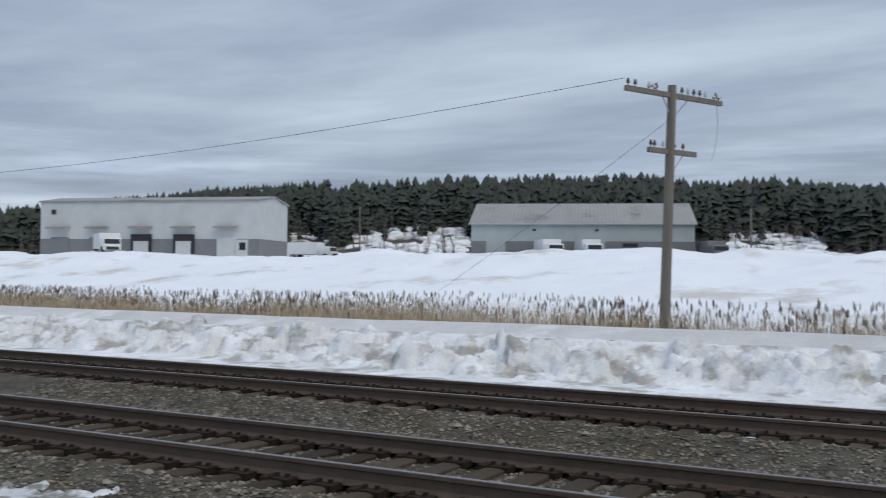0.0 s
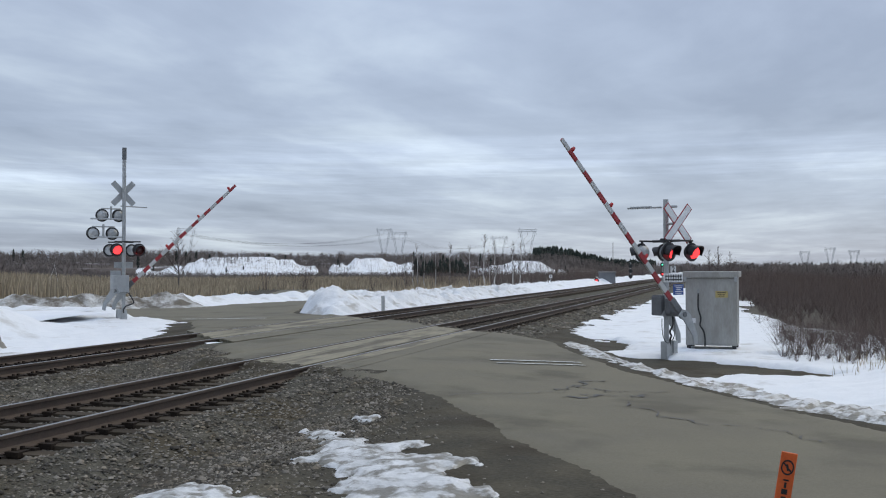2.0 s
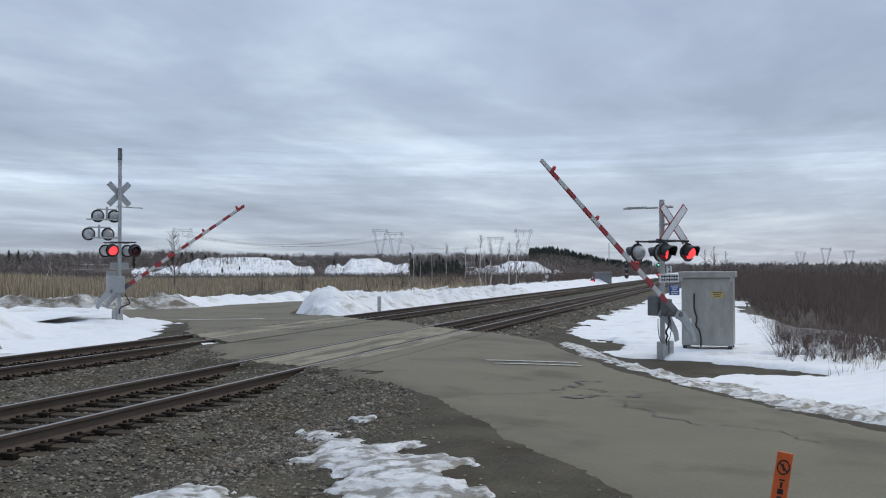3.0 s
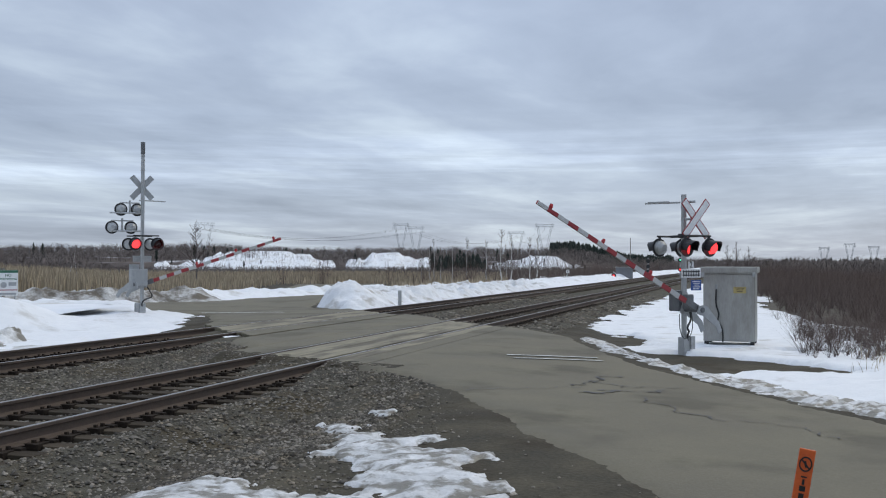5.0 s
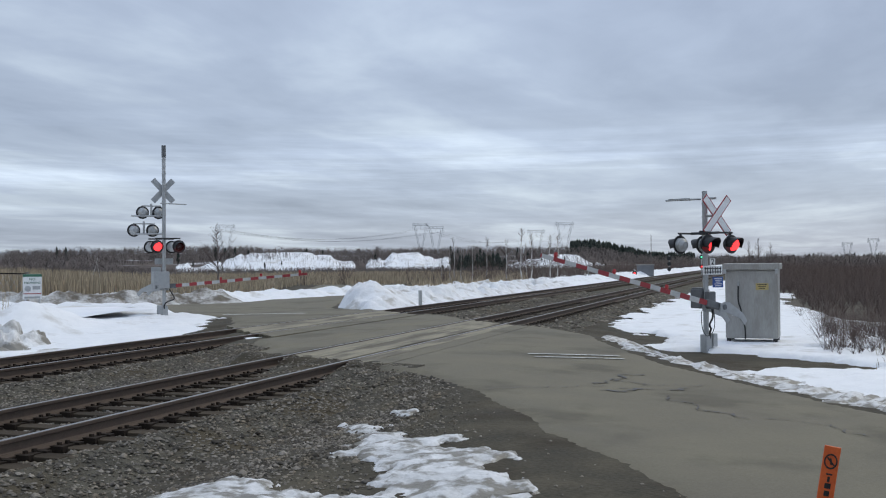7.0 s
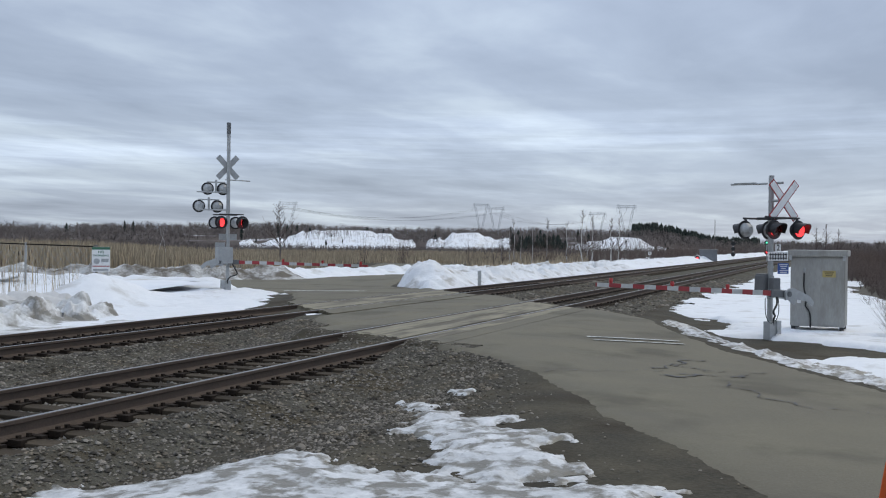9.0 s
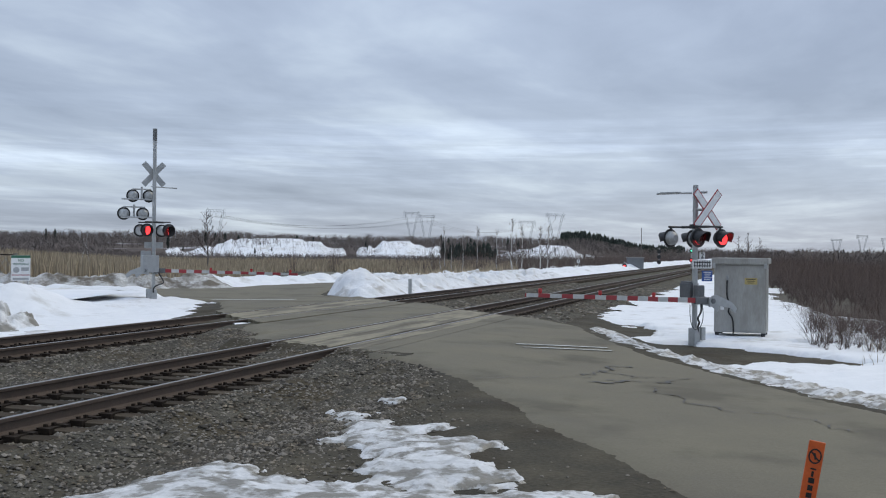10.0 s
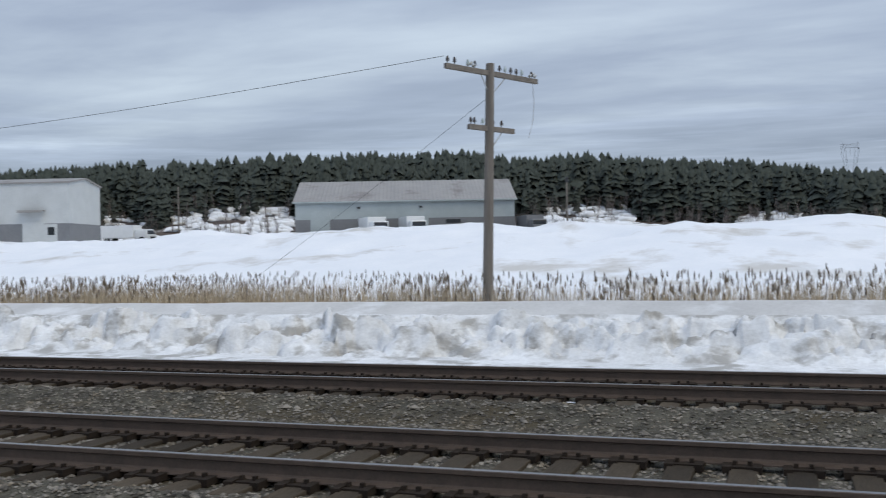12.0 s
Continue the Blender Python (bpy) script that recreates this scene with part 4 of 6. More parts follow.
def rock_faces(a0, a1, n, label):
    """Snowy broken ledges at the foot of the wood."""
    az, d = RNG.uniform(a0, a1, n), RNG.uniform(172, 232, n)
    x, y = polar(az, d)
    z = hill_z(az, d)
    w, h = RNG.uniform(0.8, 3.0, n), RNG.uniform(0.2, 0.8, n)
    base = np.array([(-1, 0, -1), (1, 0, -1), (1, 0.4, 0.3), (0.4, 0.6, 1), (-0.6, 0.5, 0.9), (-1, 0.3, 0.2), (0, -0.5, 0.1)])
    a = np.radians(az)[:, None]
    L = base[None] * RNG.uniform(0.6, 1.2, (n, 7, 3)) * np.stack([w, w, h], -1)[:, None]
    V = np.stack([x[:, None] + L[..., 0] * np.cos(a) - L[..., 1] * np.sin(a), y[:, None] + L[..., 0] * np.sin(a) + L[..., 1] * np.cos(a), z[:, None] + L[..., 2] + h[:, None]], -1).reshape(-1, 3)
    T = np.array([(0, 1, 6), (1, 2, 6), (2, 3, 6), (3, 4, 6), (4, 5, 6), (5, 0, 6)])
    ob = fast("snowy_ledges", V, (T[None] + (np.arange(n) * 7)[:, None, None]).reshape(-1, 3), SNOW_FIELD)
    tagged(ob, label, "rocks", kind="stuff")


rock_faces(118.2, 124.8, 210, "snow-covered broken ledges below the wood")
rock_faces(126.0, 128.6, 40, "snow-covered broken ledges below the wood")
rock_faces(98.3, 103.2, 130, "snow-covered broken ledges below the wood")
rock_faces(87.4, 92.0, 130, "snow-covered broken ledges below the wood")


def bare_trees(name, x, y, z, h, material, label, limbs=9, spread=0.35, base_w=0.02, fan=False):
    """Leafless trees and brush: a stem and slanting twigs, each a thin three-sided blade, joined."""
    n = len(x)
    m = limbs + 1
    t0 = np.concatenate([np.zeros((n, 1)), RNG.uniform(0.0, 0.12, (n, limbs)) if fan else RNG.uniform(0.05, 0.75, (n, limbs))], 1)
    ln = np.concatenate([np.ones((n, 1)), RNG.uniform(0.45, 1.0, (n, limbs)) if fan else RNG.uniform(0.25, 0.6, (n, limbs))], 1)
    a = RNG.uniform(0, 2 * np.pi, (n, m))
    out = np.concatenate([RNG.uniform(0, 0.08, (n, 1)), RNG.uniform(0.4, 1.0, (n, limbs)) * spread], 1)
    bx = x[:, None] + 0 * a
    by = y[:, None] + 0 * a
    bz = z[:, None] + t0 * h[:, None]
    L = ln * h[:, None]
    tx, ty = bx + np.cos(a) * out * h[:, None], by + np.sin(a) * out * h[:, None]
    tz = np.minimum(bz + L, z[:, None] + h[:, None] * 1.02)
    w = base_w * h[:, None] * np.concatenate([np.ones((n, 1)), np.full((n, limbs), 0.6)], 1)
    ca, sa = np.cos(a + 1.57) * w, np.sin(a + 1.57) * w
    cb, sb = np.cos(a) * w, np.sin(a) * w
    P = np.stack([np.stack([bx + ca, by + sa, bz], -1), np.stack([bx - ca, by - sa, bz], -1), np.stack([bx + cb, by + sb, bz], -1), np.stack([tx, ty, tz], -1)], 2)
    V = P.reshape(-1, 3)
    T = np.array([(0, 1, 3), (1, 2, 3), (2, 0, 3)])
    F = (T[None] + (np.arange(n * m) * 4)[:, None, None]).reshape(-1, 3)
    ob = fast(name, V, F, material)
    return tagged(ob, label, "trees", kind="stuff")


def firs(name, x, y, z, h, material, label, tiers=6):
    """Conifers: a stem and drooping uneven tiers of boughs, joined."""
    n, seg = len(x), 6
    Vs, Fs, o = [], [], 0
    for k in range(tiers):
        f = k / tiers
        zb = z + h * (0.08 + 0.84 * f)
        zt = z + h * (0.08 + 0.84 * f + 1.75 / tiers * 0.84)
        r = h * 0.185 * (1 - f) ** 0.55 * (0.6 + 0.5 * min(f * 3, 1)) * RNG.uniform(0.75, 1.2, n) + 0.12
        a = np.linspace(0, 2 * np.pi, seg, endpoint=False)[None] + RNG.uniform(0, 6, (n, 1))
        rr = r[:, None] * RNG.uniform(0.55, 1.25, (n, seg))
        ring = np.stack([x[:, None] + np.cos(a) * rr, y[:, None] + np.sin(a) * rr, zb[:, None] + RNG.uniform(-0.05, 0.06, (n, seg)) * h[:, None]], -1)
        tip = np.stack([x + RNG.normal(0, 0.08, n), y, np.minimum(zt, z + h)], -1)[:, None]
        Vs.append(np.concatenate([ring, tip], 1).reshape(-1, 3))
        T = np.array([(i, (i + 1) % seg, seg) for i in range(seg)])
        Fs.append((T[None] + (np.arange(n) * (seg + 1))[:, None, None]).reshape(-1, 3) + o)
        o += n * (seg + 1)
    ob = fast(name, np.concatenate(Vs), np.concatenate(Fs), material)
    return tagged(ob, label, "trees", kind="stuff")


def scatter_polar(n, a0, a1, k0, k1):
    az, k = RNG.uniform(a0, a1, n), RNG.uniform(k0, k1, n)
    d = hill_dist(az) * k
    x, y = polar(az, d)
    return az, d, x, y, hill_z(az, np.minimum(d, hill_dist(az)))


def woods():
    az, d, x, y, z = scatter_polar(10500, 77, 150, 0.72, 1.06)
    clear = ((az > 118) & (az < 125)) | ((az > 98) & (az < 103.4)) | ((az > 87.2) & (az < 92.2)) | ((az > 126) & (az < 128.6))
    k = ~(clear & (d < 230 + 10 * fbm(az, d * 0.1)) & (RNG.random(len(az)) < 0.93))
    az, x, y, z = az[k], x[k], y[k], z[k]
    firs("fir_wood", x, y, z - 0.5, tree_high(az) * (0.45 + 0.68 * RNG.random(len(x)) ** 1.4), NEEDLE, "dense dark green conifer wood on the ridge", 9)
    az, d, x, y, z = scatter_polar(700, 76, 150, 0.6, 0.8)
    bare_trees("bare_wood", x, y, z - 0.3, RNG.uniform(3, 6.5, len(x)), FAR_WOOD, "grey leafless trees at the foot of the ridge", 14, 0.3, 0.012)
    az, d, x, y, z = scatter_polar(13000, -35, 60, 0.62, 1.05)
    bare_trees("bare_wood", x, y, z - 0.4, RNG.uniform(4, 9.5, len(x)) * (0.8 + 0.25 * fbm(az * 1.4, d * 0.01, 3)), FAR_WOOD, "far brown leafless woods on the hills", 8, 0.85, 0.034)
    az, d, x, y, z = scatter_polar(4600, 56, 84, 0.6, 1.05)
    bare_trees("bare_wood", x, y, z - 0.4, RNG.uniform(5, 10, len(x)), FAR_WOOD, "brown leafless woods on the slope", 9, 0.7, 0.02)
    az, d, x, y, z = scatter_polar(900, 4.5, 11.5, 0.86, 1.05)
    firs("fir_wood", x, y, z - 0.5, RNG.uniform(6, 12, len(x)), FAR_FIR, "dark conifers on the far hill", 5)
    az, d, x, y, z = scatter_polar(420, -30, 4, 0.92, 1.05)
    firs("fir_wood", x, y, z - 0.5, RNG.uniform(5, 9, len(x)), FAR_FIR, "dark conifers along the horizon", 5)
    az, d, x, y, z = scatter_polar(22, 13, 60, 0.6, 0.9)
    firs("fir_wood", x, y, z - 0.5, RNG.uniform(6, 10, len(x)), FAR_FIR, "scattered dark firs among the bare woods", 5)
    n = 75
    az, d = RNG.uniform(15.3, 18.5, n), RNG.uniform(300, 390, n)
    x, y = polar(az, d)
    firs("fir_wood", x, y, np.full(n, -0.8), RNG.uniform(3.0, 6.3, n), FAR_FIR, "dark clump of firs below the snow slopes", 6)
    # sparse saplings on the open slopes
    P = np.concatenate(SAPLINGS)
    bare_trees("saplings", P[:, 0], P[:, 1], P[:, 2] - 0.2, RNG.uniform(0.6, 1.5, len(P)) * (1 + 1.3 * np.clip(fbm(P[:, 0] * 0.05, P[:, 1] * 0.05, 3) * 2, 0, 1)), FAR_WOOD, "thin saplings on the snow slope", 5, 0.35, 0.022)
    tall = P[RNG.random(len(P)) < 0.004]
    firs("fir_wood", tall[:, 0], tall[:, 1], tall[:, 2] - 0.2, RNG.uniform(1.5, 3, len(tall)), FAR_FIR, "small dark firs on the snow slope", 5)


woods()


def blades(name, x, y, z, h, material, label, lean=0.12, w=0.012):
    n = len(x)
    a = RNG.uniform(0, 2 * np.pi, n)
    l = np.abs(RNG.normal(0, lean, n)) * h
    b = RNG.uniform(0, 2 * np.pi, n)
    wx, wy = np.cos(b) * w, np.sin(b) * w
    mx, my = x + np.cos(a) * l * 0.3, y + np.sin(a) * l * 0.3
    P = np.stack([np.stack([x + wx, y + wy, z], -1), np.stack([x - wx, y - wy, z], -1),
                  np.stack([mx - wx * 0.8, my - wy * 0.8, z + h * 0.6], -1), np.stack([mx + wx * 0.8, my + wy * 0.8, z + h * 0.6], -1),
                  np.stack([x + np.cos(a) * l, y + np.sin(a) * l, z + h], -1)], 1)
    V = P.reshape(-1, 3)
    o = (np.arange(n) * 5)[:, None, None]
    T = np.array([(0, 1, 2), (0, 2, 3), (3, 2, 4)])
    ob = fast(name, V, (T[None] + o).reshape(-1, 3), material)
    return tagged(ob, label, "reeds", kind="stuff")


def brush():
    """Leafless thickets beside the line and behind the reeds."""
    n = 9000
    y = 34 + 150 * RNG.random(n) ** 1.6
    x = RNG.uniform(-1, 48, n)
    k = x > np.interp(y, [30, 36, 42, 50, 110, 200], [8, 4.5, 2.0, 0.9, -0.6, -1.5]) + 0.8 * fbm(y * 0.2, y * 0, 3)
    x, y = x[k], y[k]
    bare_trees("thicket", x, y, land(x, y) - 0.1, RNG.uniform(1.3, 2.9, len(x)) * (0.62 + 0.34 * sm(y, 36, 75)), TWIG, "dense dark red-brown leafless thicket", 17, 0.7, 0.0055, True)
    n = 280
    y = RNG.uniform(25, 42, n)
    x = RNG.uniform(1.2, 9, n) + 0.12 * (34 - y)
    bare_trees("thicket", x, y, land(x, y) - 0.05, RNG.uniform(0.4, 1.3, n), TWIG, "thin bare shrubs standing in the snow", 12, 0.75, 0.006, True)
    n = 240
    y = RNG.uniform(21.5, 33, n)
    x = y * RNG.uniform(0.04, 0.15, n) + 0.4 * fbm(y, y * 0, 2)
    bare_trees("thicket", x, y, np.maximum(verge(x, y), land(x, y)) - 0.05, RNG.uniform(0.4, 1.1, n), TWIG, "low leafless shrubs on the snowy verge", 14, 0.8, 0.007, True)
    n = 110
    y = RNG.uniform(18.5, 24, n)
    x = y * RNG.uniform(0.085, 0.15, n)
    blades("verge_grass", x, y, np.maximum(verge(x, y), land(x, y)) - 0.02, RNG.uniform(0.12, 0.32, n), REED, "thin dry grass stalks in the verge snow", 0.4, 0.005)
    n = 6500
    az, d = RNG.uniform(-30, 66, n), RNG.uniform(190, 420, n)
    x, y = polar(az, d)
    k = (np.abs(x + 10) > 9) & ~((az > 17) & (az < 34) & (d > 380))
    bare_trees("thicket", x[k], y[k], np.full(k.sum(), -0.7), RNG.uniform(1.0, 1.7, k.sum()) * (1 + 1.4 * sm(az[k], 34, 40) + 1.2 * (1 - sm(az[k], 4, 9))), FAR_WOOD, "brown brush across the marsh", 8, 0.6, 0.06)
    n = 1000
    y = RNG.uniform(75, 330, n)
    x = -19.5 - RNG.exponential(9, n)
    bare_trees("thicket", x, y, np.full(n, -0.6), RNG.uniform(1.2, 3.4, n), TWIG, "brown brush behind the snow bank", 12, 0.5, 0.008, True)


brush()


def heads(x, y, z, s, label):
    n = len(x)
    base = np.array([(1, 0, 0), (-0.5, 0.87, 0), (-0.5, -0.87, 0)])
    V = np.concatenate([np.stack([x, y, z - 0.1 * s], -1)[:, None], np.stack([x, y, z], -1)[:, None] + base[None] * 0.022 * s[:, None, None],
                        np.stack([x, y, z + 0.1 * s], -1)[:, None] + base[None] * 0.02 * s[:, None, None], np.stack([x, y, z + 0.17 * s], -1)[:, None]], 1).reshape(-1, 3)
    T = np.array([(0, 2, 1), (0, 3, 2), (0, 1, 3), (1, 2, 5), (1, 5, 4), (2, 3, 6), (2, 6, 5), (3, 1, 4), (3, 4, 6), (4, 5, 7), (5, 6, 7), (6, 4, 7)])
    ob = fast("cattail_heads", V, (T[None] + (np.arange(n) * 8)[:, None, None]).reshape(-1, 3), CATTAIL)
    tagged(ob, label, "reeds", kind="stuff")


def reeds():
    n = 95000
    x, y = RNG.uniform(-29, -19.8, n), RNG.uniform(-46, 23, n)
    dens = fbm(x * 0.25, y * 0.16, 4) + 0.17 - 0.49 * sm(y, 4, 12)
    k = RNG.random(n) < np.clip(0.34 + 2.5 * dens, 0.04, 1)
    x, y = x[k], y[k]
    h = RNG.uniform(1.0, 1.85, len(x)) ** 0.8 * (1.13 + 0.12 * sm(y, 2, 16))
    blades("cattails", x, y, land(x, y) - 0.05, h, REED, "dry tan cattails standing in snow behind the bank", 0.14, 0.009)
    m = RNG.random(len(x)) < 0.12
    heads(x[m], y[m], land(x[m], y[m]) + h[m] * 0.98, RNG.uniform(0.55, 0.9, m.sum()), "dark brown cattail heads on dry stalks")
    n = 16000
    x, y = RNG.uniform(-75, -26, n), RNG.uniform(6, 42, n)
    dens = fbm(x * 0.12 + 4, y * 0.14, 4)
    k = (RNG.random(n) < np.clip(0.22 + 1.7 * dens, 0.02, 0.8)) & (inside(ROAD_EDGE, x, y) < -1) & (y - 0.2 * (-x - 26) < 30)
    x, y = x[k], y[k]
    blades("marsh_grass", x, y, land(x, y) - 0.05, RNG.uniform(0.9, 1.9, len(x)), REED, "pale dry marsh grass in snow", 0.2, 0.022)
    n = 42000
    az, d = RNG.uniform(14, 66, n), RNG.uniform(62, 190, n)
    x, y = polar(az, d)
    k = (x < -20) & (inside(ROAD_EDGE, x, y) < -2) & (RNG.random(n) < np.clip(0.75 + 0.9 * fbm(x * 0.04, y * 0.04, 3), 0.08, 1))
    x, y = x[k], y[k]
    blades("tall_reeds", x, y, np.full(len(x), -0.6), RNG.uniform(0.75, 1.25, len(x)) * (1.0 + 1.0 * sm(az[k], 33, 44)), REED, "broad bed of tall dry golden reeds", 0.1, 0.05)


reeds()
# ---- crossing signals ----
MID_STEEL = mat("dull_grey_steel", (0.12, 0.125, 0.13), (0.19, 0.195, 0.20), 8, 0.55, 0.3, 0.1)


def lamp(parent, c, face, lens_material, label, back=GALV):
    """A round flashing lamp on a dark target, with hood; face: +1 or -1 along the signal's y."""
    s = face
    bm = B()
    rod(bm, (c[0], c[1], c[2]), (c[0], c[1] + 0.012 * s, c[2]), 0.215, 0.215, 28)
    target = part("target", bm, BLACK, parent, label)
    bm = B()
    rod(bm, (c[0], c[1] - 0.002 * s, c[2]), (c[0], c[1] - 0.10 * s, c[2]), 0.165, 0.15, 24)
    rod(bm, (c[0], c[1] - 0.10 * s, c[2]), (c[0], c[1] - 0.17 * s, c[2]), 0.15, 0.07, 24)
    part("housing", bm, back, target, "round grey lamp housing")
    bm = B()
    n = 14
    inner, outer = [], []
    for i in range(n + 1):
        a = radians(-20 + 220 * i / n)
        for row, r in ((inner, 0.158), (outer, 0.168)):
            l = 0.30 * (0.55 + 0.45 * max(math.sin(a), 0))
            row.append([bm.verts.new((c[0] + r * math.cos(a), c[1] + 0.012 * s, c[2] + r * math.sin(a))),
                        bm.verts.new((c[0] + r * math.cos(a), c[1] + (0.012 + l) * s, c[2] + r * math.sin(a) - 0.03))])
    for i in range(n):
        bm.faces.new((outer[i][0], outer[i + 1][0], outer[i + 1][1], outer[i][1]))
        bm.faces.new((inner[i + 1][0], inner[i][0], inner[i][1], inner[i + 1][1]))
        bm.faces.new((outer[i][1], outer[i + 1][1], inner[i + 1][1], inner[i][1]))
    part("hood", bm, BLACK, target, "black hood")
    # the lens turns its lit or its dark face outwards as the lamp flashes
    bm = B()
    lens = part("lens", lens_disc(bm), [RED_LENS, lens_material], target, "red lens")
    lens.matrix_basis = pose(c[0], c[1] + 0.05 * s, c[2], 0, 0, 0 if s < 0 else 180)
    return lens


def lens_disc(bm):
    """A shallow two-faced lens: its dark face along -y, its lit face along +y."""
    n = 24
    for s, mi in ((-1, 0), (1, 1)):
        mid = bm.verts.new((0, 0.022 * s, 0))
        r1 = [bm.verts.new((0.085 * math.cos(2 * math.pi * i / n), 0.018 * s, 0.085 * math.sin(2 * math.pi * i / n))) for i in range(n)]
        r2 = [bm.verts.new((0.15 * math.cos(2 * math.pi * i / n), 0.003 * s, 0.15 * math.sin(2 * math.pi * i / n))) for i in range(n)]
        for i in range(n):
            j = (i + 1) % n
            for f in (bm.faces.new((mid, r1[i], r1[j])), bm.faces.new((r1[i], r2[i], r2[j], r1[j]))):
                f.material_index = mi
    return bm


def blade(name, parent, c, length, width, tilt, material, edge=None, label=""):
    m = pose(*c, 0, tilt, 0)
    bm = B()
    box(bm, (0, 0, 0), (length, 0.012, width), 0.003)
    ob = part(name, bm, edge or material, parent, label)
    ob.matrix_basis = m
    if edge:
        bm = B()
        box(bm, (0, -0.009, 0), (length - 0.046, 0.006, width - 0.046))
        part("face", bm, material, ob, "white reflective face")
    return ob


def gate_arm(parent, pivot, length, lamps):
    """The striped arm along -x with its counterweight plates, turning on its pivot."""
    bm = B()
    n, x0 = int(length / 0.31), 0.42
    rings = []
    for i in range(n + 1):
        x = x0 + (length - x0) * i / n
        h, w = 0.058 - 0.02 * i / n, 0.024
        rings.append([bm.verts.new((-x, sy * w, sz * h)) for sy, sz in ((-1, -1), (1, -1), (1, 1), (-1, 1))])
    for i in range(n):
        for j in range(4):
            f = bm.faces.new((rings[i][j], rings[i][(j + 1) % 4], rings[i + 1][(j + 1) % 4], rings[i + 1][j]))
            f.material_index = i % 2
    bm.faces.new(rings[0])
    bm.faces.new(rings[-1])
    arm = part("gate_arm", bm, [RED, ARM_WHITE], parent, "red and white striped gate arm")
    arm.matrix_basis = pose(*pivot)
    bm = B()
    box(bm, (-0.2, 0, 0), (0.55, 0.09, 0.16), 0.02)
    rod(bm, (0, -0.12, 0), (0, 0.5, 0), 0.06, 0.06, 16)
    part("arm_root", bm, MID_STEEL, arm, "dark steel arm socket")
    for sy in (-0.10, 0.42):
        bm = B()
        pts = [(0.0, 0.12), (0.12, 0.14), (0.62, -0.02), (0.78, -0.16), (0.72, -0.26), (0.55, -0.14), (0.1, -0.1), (-0.1, -0.14), (-0.12, 0.04)]
        f = bm.faces.new([bm.verts.new((x, sy, z)) for x, z in pts])
        r = bmesh.ops.extrude_face_region(bm, geom=[f])
        bmesh.ops.translate(bm, verts=[v for v in r["geom"] if isinstance(v, bmesh.types.BMVert)], vec=(0, 0.035, 0))
        rod(bm, (0.06, sy - 0.01, 0.05), (0.06, sy + 0.05, 0.05), 0.03, 0.03, 10)
        part("counterweight_arm", bm, GREY_PAINT, arm, "grey painted counterweight plate")
    for x in lamps:
        bm = B()
        rod(bm, (-x, 0, 0.04), (-x, 0, 0.075), 0.036, 0.036, 12)
        rod(bm, (-x, 0, 0.075), (-x, 0, 0.14), 0.046, 0.034, 12)
        part("arm_lamp", bm, RED_LAMP, arm, "small red lamp on the arm")
    return arm


def mast_base(parent, h):
    bm = B()
    box(bm, (0, 0, 0.02), (0.46, 0.46, 0.04), 0.01)
    for sx in (-0.18, 0.18):
        for sy in (-0.18, 0.18):
            rod(bm, (sx, sy, -0.1), (sx, sy, 0.09), 0.014, 0.014, 8)
    part("base_plate", bm, GALV, parent, "steel base plate with bolts")
    bm = B()
    box(bm, (0.0, 0.0, 0.26), (0.2, 0.2, 0.46), 0.02)
    box(bm, (0.15, -0.04, 0.36), (0.13, 0.2, 0.3), 0.015)
    part("junction_box", bm, GALV, parent, "grey junction box at the foot")
    bm = B()
    rod(bm, (0, 0, 0.04), (0, 0, h), 0.062, 0.06, 18)
    m = part("mast", bm, GALV, parent, "galvanised steel mast")
    for z in (0.32, 0.45, 0.6, 0.68, 0.84, 0.92):
        bm = B()
        rod(bm, (0, 0, h * z), (0, 0, h * z + 0.035), 0.07, 0.07, 18)
        part("clamp", bm, GALV, m, "steel clamp band")


